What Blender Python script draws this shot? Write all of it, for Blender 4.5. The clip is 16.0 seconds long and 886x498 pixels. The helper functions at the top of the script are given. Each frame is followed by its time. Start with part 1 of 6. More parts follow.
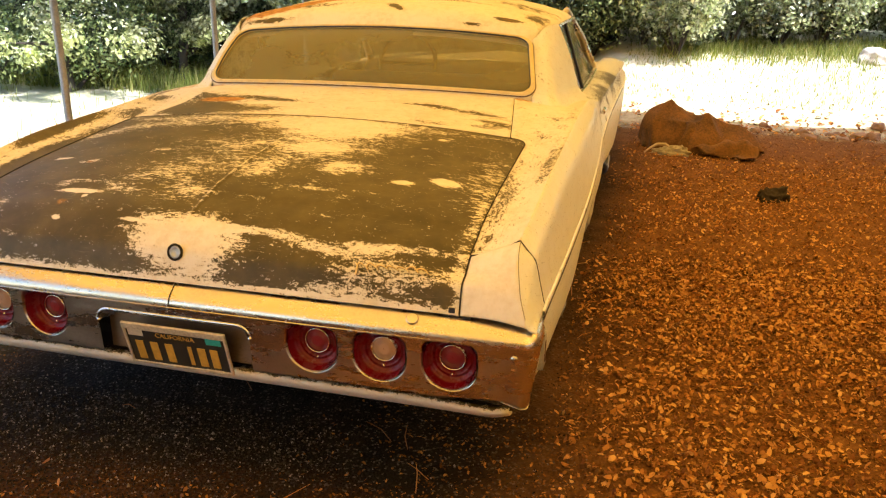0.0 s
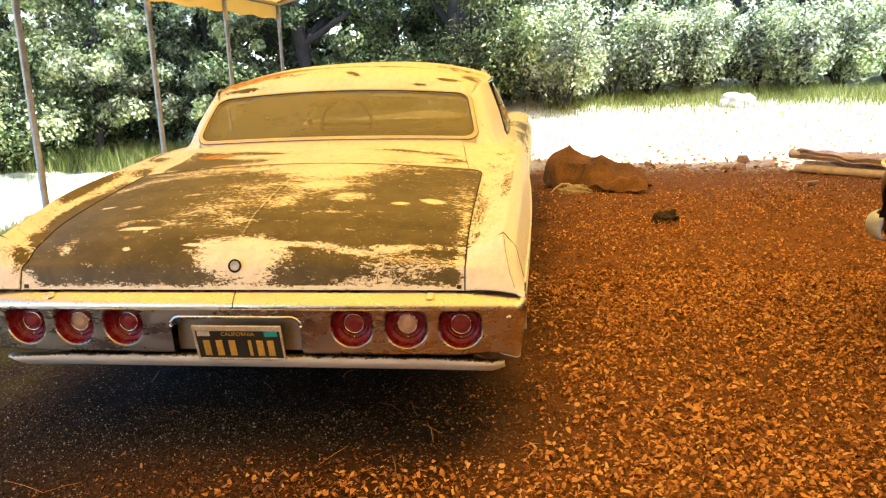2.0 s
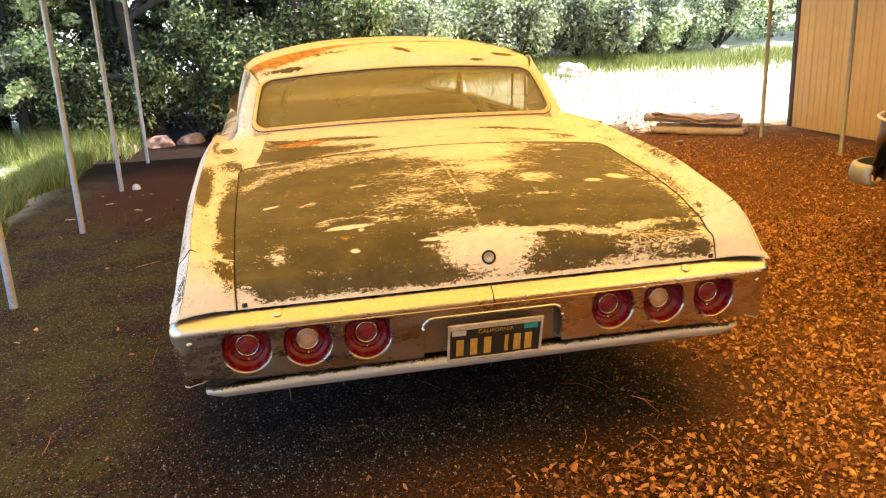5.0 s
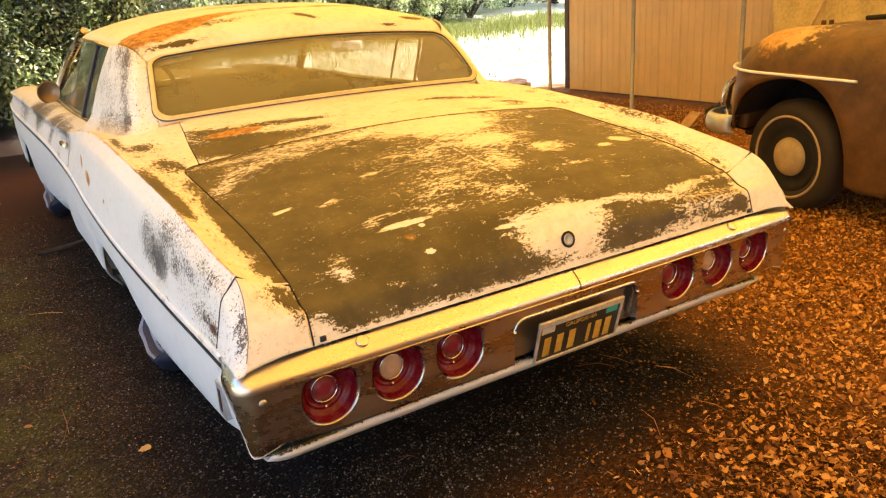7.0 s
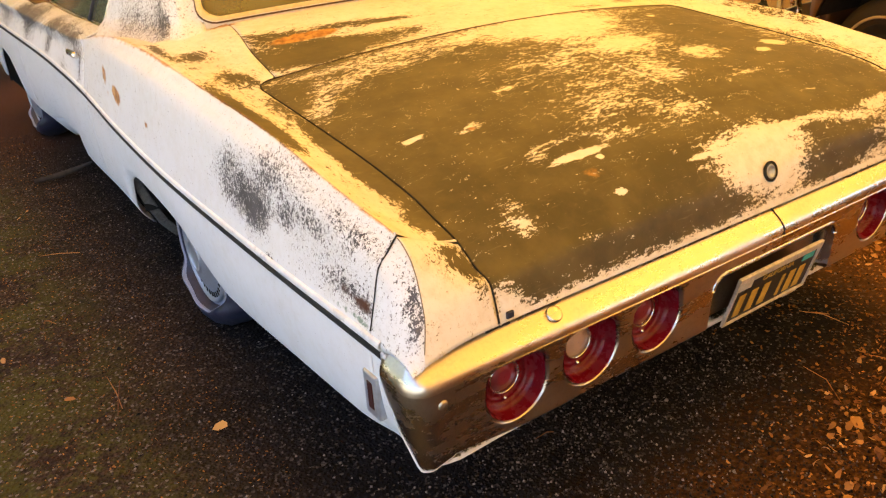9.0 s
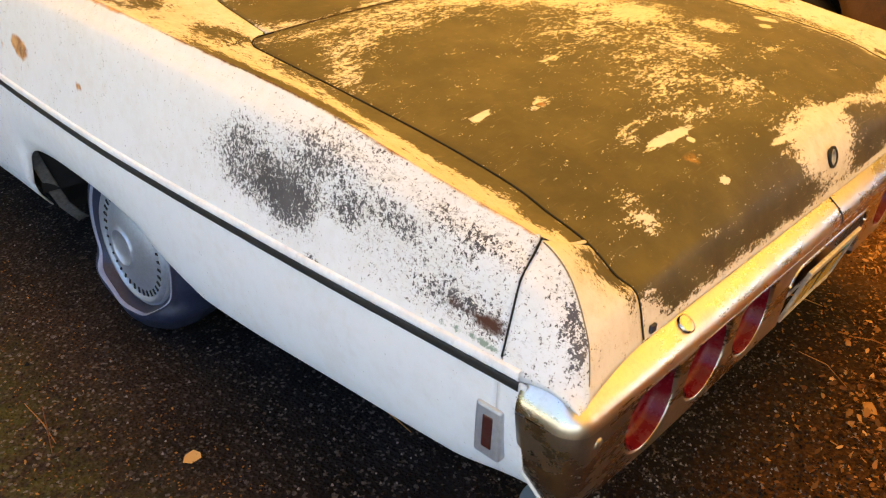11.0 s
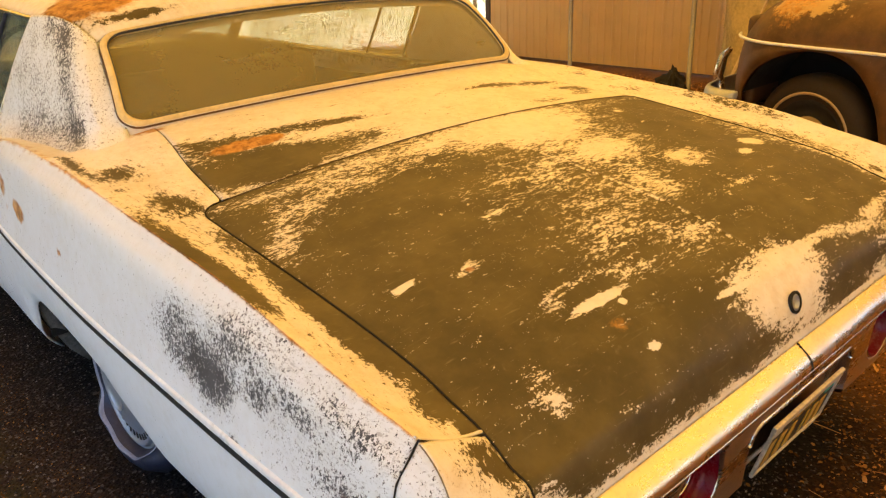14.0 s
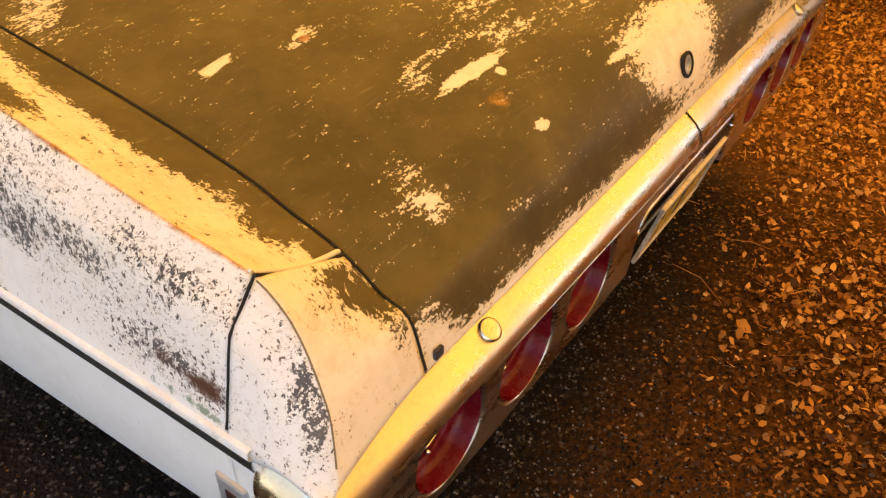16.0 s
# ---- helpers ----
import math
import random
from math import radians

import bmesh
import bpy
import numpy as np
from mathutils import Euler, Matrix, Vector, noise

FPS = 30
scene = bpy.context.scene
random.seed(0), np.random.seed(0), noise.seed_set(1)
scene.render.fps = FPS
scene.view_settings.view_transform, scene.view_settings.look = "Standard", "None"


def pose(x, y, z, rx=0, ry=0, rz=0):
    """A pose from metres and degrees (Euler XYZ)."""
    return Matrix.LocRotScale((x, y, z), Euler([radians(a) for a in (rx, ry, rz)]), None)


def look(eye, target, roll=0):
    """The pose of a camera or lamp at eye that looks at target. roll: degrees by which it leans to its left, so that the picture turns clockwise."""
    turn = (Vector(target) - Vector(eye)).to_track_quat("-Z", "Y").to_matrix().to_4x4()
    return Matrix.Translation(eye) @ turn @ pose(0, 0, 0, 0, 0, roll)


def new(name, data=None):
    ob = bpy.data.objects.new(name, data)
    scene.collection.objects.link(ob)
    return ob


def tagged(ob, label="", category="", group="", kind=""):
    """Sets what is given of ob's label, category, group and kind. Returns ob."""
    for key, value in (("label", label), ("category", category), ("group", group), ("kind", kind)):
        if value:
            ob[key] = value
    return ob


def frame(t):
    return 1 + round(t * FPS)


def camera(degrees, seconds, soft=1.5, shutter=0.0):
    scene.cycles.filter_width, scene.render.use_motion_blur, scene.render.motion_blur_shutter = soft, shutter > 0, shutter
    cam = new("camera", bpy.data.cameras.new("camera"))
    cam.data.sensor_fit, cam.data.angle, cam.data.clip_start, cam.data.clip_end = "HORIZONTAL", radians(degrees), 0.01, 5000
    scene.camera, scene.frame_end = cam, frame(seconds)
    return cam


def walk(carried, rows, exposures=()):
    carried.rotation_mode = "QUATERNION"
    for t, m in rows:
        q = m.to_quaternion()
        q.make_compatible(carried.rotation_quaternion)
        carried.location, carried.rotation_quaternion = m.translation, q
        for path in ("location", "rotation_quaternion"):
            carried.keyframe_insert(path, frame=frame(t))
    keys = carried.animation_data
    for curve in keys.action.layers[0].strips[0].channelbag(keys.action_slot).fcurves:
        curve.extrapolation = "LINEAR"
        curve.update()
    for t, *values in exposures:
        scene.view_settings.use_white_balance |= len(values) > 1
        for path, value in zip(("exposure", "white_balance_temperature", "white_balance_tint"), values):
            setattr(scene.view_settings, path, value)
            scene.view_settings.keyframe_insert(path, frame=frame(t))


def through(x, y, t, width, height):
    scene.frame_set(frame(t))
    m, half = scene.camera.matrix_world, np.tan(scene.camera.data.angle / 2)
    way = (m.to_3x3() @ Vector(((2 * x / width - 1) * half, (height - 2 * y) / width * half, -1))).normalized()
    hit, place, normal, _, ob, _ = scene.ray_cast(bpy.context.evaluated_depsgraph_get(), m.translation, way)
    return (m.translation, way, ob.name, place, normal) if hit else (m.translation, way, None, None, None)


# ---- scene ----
cam = camera(59.2, 16.0, soft=1.25)
PATH = [
    (0, (1.2, -1.738, 1.368), (0.717, 0.099, 0.742), 0.8),
    (0.5, (1.193, -2.008, 1.383), (0.779, -0.152, 0.761), 0.5),
    (1, (1.287, -2.165, 1.359), (0.814, -0.317, 0.759), -0.4),
    (1.5, (1.219, -2.316, 1.369), (0.806, -0.431, 0.845), -2.0),
    (2, (1.03, -2.487, 1.354), (0.79, -0.557, 0.886), -1.9),
    (2.5, (0.794, -2.483, 1.337), (0.633, -0.544, 0.876), -2.9),
    (3, (0.498, -2.458, 1.363), (0.435, -0.512, 0.905), -4.1),
    (3.5, (0.206, -2.561, 1.375), (0.304, -0.625, 0.882), -4.1),
    (4, (-0.06, -2.566, 1.398), (0.128, -0.653, 0.846), -2.2),
    (4.5, (-0.354, -2.419, 1.408), (-0.063, -0.519, 0.856), -3.7),
    (4.7, (-0.462, -2.38, 1.414), (-0.146, -0.484, 0.861), -3.1),
    (6.8, (-1.362, -1.657, 1.398), (-0.37, -0.023, 0.808), -3.8),
    (7, (-1.396, -1.582, 1.383), (-0.395, 0.029, 0.749), -3.4),
    (7.5, (-1.401, -1.363, 1.364), (-0.444, 0.245, 0.658), -3.7),
    (8, (-1.405, -1.265, 1.367), (-0.492, 0.351, 0.621), -4.3),
    (8.5, (-1.446, -1.136, 1.343), (-0.509, 0.457, 0.579), -4.0),
    (9, (-1.517, -0.94, 1.314), (-0.508, 0.563, 0.465), -3.4),
    (9.5, (-1.505, -0.768, 1.259), (-0.518, 0.707, 0.337), -2.8),
    (9.7, (-1.492, -0.713, 1.243), (-0.488, 0.724, 0.279), -1.3),
    (11.8, (-1.807, -0.328, 1.284), (-0.364, 0.747, 0.41), 1.9),
    (12, (-1.806, -0.314, 1.323), (-0.357, 0.778, 0.481), 1.7),
    (12.5, (-1.804, -0.313, 1.418), (-0.436, 0.901, 0.609), 0.5),
    (13, (-1.737, -0.357, 1.468), (-0.42, 0.923, 0.675), -0.5),
    (13.5, (-1.587, -0.457, 1.487), (-0.331, 0.923, 0.768), -1.6),
    (14, (-1.459, -0.582, 1.404), (-0.223, 0.803, 0.659), -2.3),
    (14.5, (-1.424, -0.663, 1.333), (-0.234, 0.645, 0.399), -3.0),
    (15, (-1.433, -0.671, 1.282), (-0.304, 0.573, 0.198), -2.4),
    (15.5, (-1.383, -0.565, 1.259), (-0.231, 0.577, 0.09), -1.7),
    (16, (-1.285, -0.388, 1.262), (0.015, 0.522, 0.045), 0.6),
]
EXPOSURES = [(0, 1.62, 6250, 13), (1.0, 1.93, 6050, 15), (2.0, 2.0, 5700, 12), (3.0, 1.96, 5650, 12), (3.6, 1.96, 5700, 12), (4.5, 1.98, 5750, 13), (7, 1.95, 6650, 17), (9.5, 1.95, 6550, 20),
             (12, 1.75, 6200, 12), (13.3, 1.55, 6100, 12), (14.5, 1.60, 6900, 19), (16, 1.76, 7150, 21)]
walk(cam, [(t, look(eye, target, roll)) for t, eye, target, roll in PATH], EXPOSURES)

# ---------------------------------------------------------------- light
SUN_WAY = Vector((1.15, -0.10, 2.13)).normalized()
world = bpy.data.worlds.new("sky")
scene.world = world
world.use_nodes = True
wn = world.node_tree.nodes
sky = wn.new("ShaderNodeTexSky")
sky.sky_type = "NISHITA"
sky.sun_disc = False
sky.sun_elevation = math.asin(SUN_WAY.z)
sky.sun_rotation = math.atan2(SUN_WAY.x, SUN_WAY.y)
world.node_tree.links.new(sky.outputs[0], wn["Background"].inputs[0])
wn["Background"].inputs[1].default_value = 0.19
sun_data = bpy.data.lights.new("sun", "SUN")
sun_data.energy = 4.0
sun_data.angle = radians(0.53)
sun_data.color = (1.0, 0.95, 0.87)
sun = new("sun", sun_data)
sun.matrix_world = look(SUN_WAY * 40, (0, 0, 0))


# ---------------------------------------------------------------- helpers
def curve(xs, ys):
    """A smooth monotone interpolation through the given stations."""
    xs, ys = np.array(xs, float), np.array(ys, float)
    d = np.diff(ys) / np.diff(xs)
    m = np.zeros(len(xs))
    m[0], m[-1] = d[0], d[-1]
    for i in range(1, len(xs) - 1):
        m[i] = 0 if d[i - 1] * d[i] <= 0 else 2 * d[i - 1] * d[i] / (d[i - 1] + d[i])

    def f(x):
        x = np.clip(np.asarray(x, float), xs[0], xs[-1])
        k = np.clip(np.searchsorted(xs, x) - 1, 0, len(xs) - 2)
        h = xs[k + 1] - xs[k]
        t = (x - xs[k]) / h
        return ((2 * t**3 - 3 * t**2 + 1) * ys[k] + (t**3 - 2 * t**2 + t) * h * m[k]
                + (-2 * t**3 + 3 * t**2) * ys[k + 1] + (t**3 - t**2) * h * m[k + 1])
    return f


def mesh_object(name, verts, faces, mat, parent=None, label="", smooth=True):
    me = bpy.data.meshes.new(name)
    me.from_pydata([tuple(v) for v in verts], [], [tuple(int(i) for i in f) for f in faces])
    me.materials.append(mat)
    if smooth:
        me.shade_smooth()
    me.update()
    ob = new(name, me)
    ob.parent = parent
    if label:
        tagged(ob, label)
    return ob


def part(name, bm, mat, parent, label="", smooth=False):
    """Links a bmesh as one mesh object under a thing or a part."""
    me = bpy.data.meshes.new(name)
    bm.to_mesh(me)
    bm.free()
    me.materials.append(mat)
    if smooth:
        me.shade_smooth()
    ob = new(name, me)
    ob.parent = parent
    if label:
        tagged(ob, label)
    return ob


def sheet(name, P, mat, parent, wear=None, rust=None, thick=0.0, label="", out=(0, 2.6, 0.5), keep=None, closed=False):
    """A curved panel from a grid of points, with wear and rust amounts for its paint."""
    P = np.asarray(P, float)
    n, m = P.shape[:2]
    idx = np.arange(n * m).reshape(n, m)
    if closed:
        idx = np.concatenate([idx, idx[:, :1]], 1)
    q = np.stack([idx[:-1, :-1], idx[1:, :-1], idx[1:, 1:], idx[:-1, 1:]], -1).reshape(-1, 4)
    if keep is not None:
        c = P.reshape(-1, 3)[q].mean(1)
        q = q[keep(c)]
    V = P.reshape(-1, 3)
    if out is not None:
        a = V[q]
        nn = np.cross(a[:, 2] - a[:, 0], a[:, 3] - a[:, 1])
        if ((a.mean(1) - np.array(out)) * nn).sum() < 0:
            q = q[:, ::-1]
    ob = mesh_object(name, V, q, mat, parent, label)
    for key, val in (("wear", wear), ("rust", rust)):
        if val is not None:
            at = ob.data.attributes.new(key, "FLOAT", "POINT")
            at.data.foreach_set("value", np.broadcast_to(val, P.shape[:2]).astype(np.float32).reshape(-1))
    if thick:
        mod = ob.modifiers.new("thickness", "SOLIDIFY")
        mod.thickness, mod.offset = thick, -1
    return ob


def tube(points, r, seg=8, closed=False, cap=True):
    """Vertices and faces of a round bar along points; r may be one radius or one a point."""
    pts = [Vector([float(c) for c in p]) for p in points]
    rs = r if isinstance(r, (list, tuple)) else [r] * len(pts)
    n = len(pts)
    verts, faces, side = [], [], None
    for i, p in enumerate(pts):
        a = pts[i - 1] if (i or closed) else p
        b = pts[(i + 1) % n] if (i < n - 1 or closed) else p
        d = (b - a).normalized()
        if side is None:
            side = d.cross(Vector((0, 0, 1)))
            if side.length < 0.2:
                side = d.cross(Vector((0, 1, 0)))
        side = (side - d * side.dot(d)).normalized()
        up = d.cross(side)
        for k in range(seg):
            t = 2 * math.pi * k / seg
            verts.append(p + float(rs[i]) * (math.cos(t) * side + math.sin(t) * up))
    for i in range(n if closed else n - 1):
        j = (i + 1) % n
        for k in range(seg):
            l = (k + 1) % seg
            faces.append((i * seg + k, j * seg + k, j * seg + l, i * seg + l))
    if cap and not closed:
        faces.append(tuple(range(seg - 1, -1, -1)))
        faces.append(tuple((n - 1) * seg + k for k in range(seg)))
    return verts, faces


def bar(name, points, r, mat, parent=None, label="", seg=8, closed=False):
    v, f = tube(points, r, seg, closed)
    return mesh_object(name, v, f, mat, parent, label)


def lathe(name, profile, centre, axis, mat, parent, label="", seg=40, shape=None):
    """A turned form: profile of (radius, offset along axis)."""
    axis = Vector(axis).normalized()
    a = axis.orthogonal().normalized() if abs(axis.z) > 0.9 else axis.cross(Vector((0, 0, 1))).normalized()
    b = axis.cross(a)
    c = Vector(centre)
    P = [[c + axis * o + r * (math.cos(t) * a + math.sin(t) * b) for t in (2 * math.pi * k / seg for k in range(seg))] for r, o in profile]
    P = np.array(P)
    if shape:
        P = shape(P)
    return sheet(name, P, mat, parent, label=label, out=tuple(c), closed=True)


def box_bm(size, at=(0, 0, 0), bevel=0.0, seg=2):
    bm = bmesh.new()
    bmesh.ops.create_cube(bm, size=1)
    bmesh.ops.scale(bm, vec=size, verts=bm.verts)
    if bevel:
        bmesh.ops.bevel(bm, geom=bm.edges[:], offset=bevel, segments=seg, affect="EDGES", profile=0.5)
    bmesh.ops.translate(bm, vec=at, verts=bm.verts)
    return bm


def blobs(u, v, rows, sharp=2.0):
    """Sum of soft ellipses (u, v, ru, rv, amount, turn) over a surface."""
    f = np.zeros(np.broadcast(u, v).shape)
    for cu, cv, ru, rv, amount, *turn in rows:
        a = radians(turn[0]) if turn else 0
        du, dv = u - cu, v - cv
        e = ((du * math.cos(a) + dv * math.sin(a)) / ru) ** 2 + ((dv * math.cos(a) - du * math.sin(a)) / rv) ** 2
        f = f + amount * np.exp(-e**sharp * 0.7)
    return f


# ---------------------------------------------------------------- materials
class Nodes:
    def __init__(self, name):
        self.mat = bpy.data.materials.new(name)
        self.mat.use_nodes = True
        self.tree = self.mat.node_tree
        self.bsdf = self.tree.nodes["Principled BSDF"]
        self.out = self.tree.nodes["Material Output"]
        self.coord = self.add("ShaderNodeTexCoord").outputs["Object"]

    def add(self, kind, **inputs):
        node = self.tree.nodes.new(kind)
        for k, v in inputs.items():
            self.put(node.inputs[int(k[1:]) if k[0] == "i" and k[1:].isdigit() else k], v)
        return node

    def put(self, socket, v):
        if isinstance(v, bpy.types.NodeSocket):
            self.tree.links.new(v, socket)
        elif isinstance(v, (tuple, list)) and len(v) == 3 and socket.type == "RGBA":
            socket.default_value = (*v, 1)
        else:
            socket.default_value = v

    def set(self, **inputs):
        for k, v in inputs.items():
            self.put(self.bsdf.inputs[k.replace("_", " ")], v)

    def noise(self, scale, detail=4, rough=0.6, coord=None, stretch=None, distort=0.0):
        c = coord or self.coord
        if stretch:
            c = self.add("ShaderNodeMapping", Vector=c, Scale=stretch).outputs[0]
        return self.add("ShaderNodeTexNoise", Vector=c, Scale=scale, Detail=detail, Roughness=rough, Distortion=distort).outputs["Fac"]

    def math(self, op, a, b=0.0, c=0.0):
        node = self.add("ShaderNodeMath", i0=a, i1=b, i2=c)
        node.operation = op
        return node.outputs[0]

    def ramp(self, v, lo, hi, a=0.0, b=1.0):
        node = self.add("ShaderNodeMapRange", i0=v, i1=lo, i2=hi, i3=a, i4=b)
        node.interpolation_type = "SMOOTHSTEP"
        return node.outputs[0]

    def mix(self, f, a, b):
        node = self.tree.nodes.new("ShaderNodeMix")
        node.data_type = "RGBA"
        self.put(node.inputs[0], f)
        self.put(node.inputs[6], a)
        self.put(node.inputs[7], b)
        return node.outputs[2]

    def bump(self, height, strength=0.3, distance=0.002, normal=None):
        node = self.add("ShaderNodeBump", Strength=strength, Distance=distance, Height=height)
        if normal:
            self.put(node.inputs["Normal"], normal)
        self.put(self.bsdf.inputs["Normal"], node.outputs[0])
        return node.outputs[0]

    def attr(self, name):
        node = self.add("ShaderNodeAttribute")
        node.attribute_name = name
        return node.outputs["Fac"]


def plain(name, colour, rough=0.5, metal=0.0, vary=0.25, scale=14, relief=0.15, grain=120):
    n = Nodes(name)
    big = n.noise(scale, 5)
    fine = n.noise(grain, 3)
    dark = tuple(c * (1 - vary) for c in colour)
    light = tuple(min(1, c * (1 + vary * 0.6)) for c in colour)
    n.set(Base_Color=n.mix(n.ramp(n.math("MULTIPLY_ADD", fine, 0.4, n.math("MULTIPLY", big, 0.6)), 0.3, 0.7), dark, light),
          Roughness=n.ramp(big, 0.3, 0.7, max(0.02, rough - 0.08), min(1, rough + 0.1)), Metallic=metal)
    if relief:
        n.bump(fine, relief, 0.001)
    return n.mat


def worn_paint(name, speckle=0.55, white=(0.78, 0.75, 0.69), primer=(0.080, 0.062, 0.022), streak=(1, 1, 1), coarse=1.05, dirty=1.0, grit=85, dust=240, scuffs=0.0, deep=0.0, rusts=((0.34, 0.152, 0.034), (0.60, 0.32, 0.078))):
    """Old white paint worn through to dark primer, with rust."""
    n = Nodes(name)
    ragged = n.noise(16, 9, 0.72, stretch=streak)
    fine = n.noise(grit, 6, 0.7, stretch=streak)
    tiny = n.noise(dust, 3, 0.65)
    wear = n.attr("wear")
    f = n.math("MULTIPLY_ADD", n.math("SUBTRACT", ragged, 0.5), coarse, wear)
    f = n.math("MULTIPLY_ADD", n.math("SUBTRACT", fine, 0.5), speckle * 1.5, f)
    f = n.math("MULTIPLY_ADD", n.math("SUBTRACT", tiny, 0.5), speckle * 0.9, f)
    bare = n.ramp(f, 0.47, 0.53)
    dirt = n.noise(5, 8, 0.7)
    grime = n.ramp(n.math("MULTIPLY_ADD", n.noise(38, 5, 0.7), 0.5, n.math("MULTIPLY", dirt, 0.5)), 0.42, 0.68, 0, dirty)
    pale = n.mix(grime, white, tuple(c * k for c, k in zip(white, (0.84, 0.80, 0.72))))
    under = n.mix(n.ramp(n.noise(7, 6, 0.65), 0.35, 0.7), tuple(c * 0.72 for c in primer), tuple(c * 1.35 for c in primer))
    under = n.mix(n.ramp(n.noise(60, 4), 0.60, 0.78, 0, 0.35), under, (0.18, 0.145, 0.075))
    scratch = n.noise(150, 3, 0.5, stretch=(0.10, 1, 1))
    under = n.mix(n.ramp(scratch, 0.62, 0.80, 0, 0.45), under, (0.24, 0.20, 0.11))
    pale = n.mix(n.ramp(f, 0.26, 0.47, 0, 0.30 * dirty), pale, (0.46, 0.36, 0.19))
    if scuffs:
        # thin grey scratches round the worn places
        near = n.ramp(n.math("MULTIPLY_ADD", n.noise(9, 5, 0.7), 0.5, wear), 0.30, 0.75)
        thin = n.ramp(n.noise(210, 4, 0.7, stretch=(1, 0.5, 1), distort=0.6), 0.54, 0.62)
        pale = n.mix(n.math("MULTIPLY", n.math("MULTIPLY", near, thin), scuffs), pale, (0.24, 0.24, 0.24))
    col = n.mix(bare, pale, under)
    r = n.math("MULTIPLY_ADD", n.math("SUBTRACT", n.noise(26, 9, 0.78), 0.5), 1.05, n.attr("rust"))
    rusty = n.ramp(r, 0.38, 0.70)
    rust_col = n.mix(n.ramp(n.noise(34, 6), 0.35, 0.65), *rusts)
    rust_col = n.mix(n.ramp(n.noise(48, 5, 0.7), 0.50, 0.64, 0, 0.6), rust_col, (0.11, 0.045, 0.018))
    rust_col = n.mix(n.ramp(n.attr("wear"), 0.22, 0.34, 0, deep), rust_col, (0.075, 0.030, 0.017))
    col = n.mix(rusty, col, rust_col)
    old = n.ramp(n.math("MULTIPLY_ADD", n.math("SUBTRACT", n.noise(60, 6, 0.75), 0.5), 1.6, n.math("MULTIPLY", n.attr("rust"), -1.0)), 0.30, 0.50)
    col = n.mix(old, col, (0.22, 0.30, 0.25))
    rough = n.ramp(bare, 0, 1, 0.42, 0.50)
    rough = n.math("MULTIPLY_ADD", n.noise(9, 6), 0.16, n.math("SUBTRACT", rough, 0.08))
    rough = n.math("MULTIPLY_ADD", rusty, 0.35, rough)
    n.set(Base_Color=col, Roughness=rough)
    n.put(n.bsdf.inputs["Specular IOR Level"], 0.36)
    n.bump(n.math("MULTIPLY_ADD", tiny, 0.15, n.math("SUBTRACT", 1.0, bare)), 0.35, 0.0007)
    return n.mat


# default primer is olive to hold the tarp's yellow light
PAINT = worn_paint("worn_white_paint")
# same paint cooled: bluish skylight is put into its white and primer
PAINT_SIDE = worn_paint("skylit_side_paint", 1.45, (0.755, 0.785, 0.81), (0.085, 0.083, 0.090), (1, 1, 0.8), 0.80, 0.45, 140, 320, 0.85, 1.0, ((0.33, 0.15, 0.055), (0.64, 0.36, 0.14)))
PAINT_SHELF = worn_paint("worn_shelf_paint", 0.95, streak=(1.4, 0.6, 1.4))
PAINT_TOP = worn_paint("worn_deck_paint", 1.15, streak=(0.6, 1.4, 1.4), coarse=1.25)


def make_chrome(name, tint=(0.62, 0.60, 0.57), stain=0.5, rough=0.12):
    n = Nodes(name)
    s = n.noise(9, 8, 0.7, stretch=(0.5, 1, 1.6))
    pits = n.noise(160, 3)
    spots = n.ramp(n.math("MULTIPLY_ADD", pits, 0.4, n.math("MULTIPLY", s, 0.6)), 0.50, 0.66, 0, stain)
    n.set(Base_Color=n.mix(spots, tint, (0.19, 0.13, 0.08)), Metallic=n.math("MULTIPLY_ADD", spots, -0.5, 1.0),
          Roughness=n.math("MULTIPLY_ADD", spots, 0.35, n.ramp(s, 0.3, 0.7, rough, rough + 0.16)))
    n.bump(n.noise(24, 3), 0.12, 0.002)
    return n.mat


CHROME = make_chrome("old_chrome", (0.58, 0.53, 0.47), 0.16, 0.20)
BRIGHT = make_chrome("bright_trim", (0.75, 0.74, 0.72), 0.15, 0.12)
# for black parts, and for the shade drawn in gaps and wheel openings
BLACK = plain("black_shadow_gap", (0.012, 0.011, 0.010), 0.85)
# sky's blue is put into the rubber and whitewall colours
RUBBER = plain("weathered_blued_rubber", (0.022, 0.028, 0.055), 0.42, vary=0.45, scale=20, relief=0.2)
WHITEWALL = plain("greyed_blued_whitewall", (0.34, 0.36, 0.45), 0.45)
SEAT = plain("dusty_seat_vinyl", (0.16, 0.145, 0.10), 0.6, vary=0.3)
INTERIOR = plain("dusty_interior", (0.10, 0.09, 0.065), 0.8)
DARK_STRIP = plain("dark_moulding_inlay", (0.014, 0.014, 0.015), 0.55)
# cool tint holds the sky mirrored in the hubcaps
SILVER = plain("hubcap_metal", (0.46, 0.50, 0.56), 0.40, 0.60, vary=0.16, scale=20)
GALV = plain("galvanised_tube", (0.33, 0.32, 0.30), 0.5, 0.55, vary=0.35, scale=10)


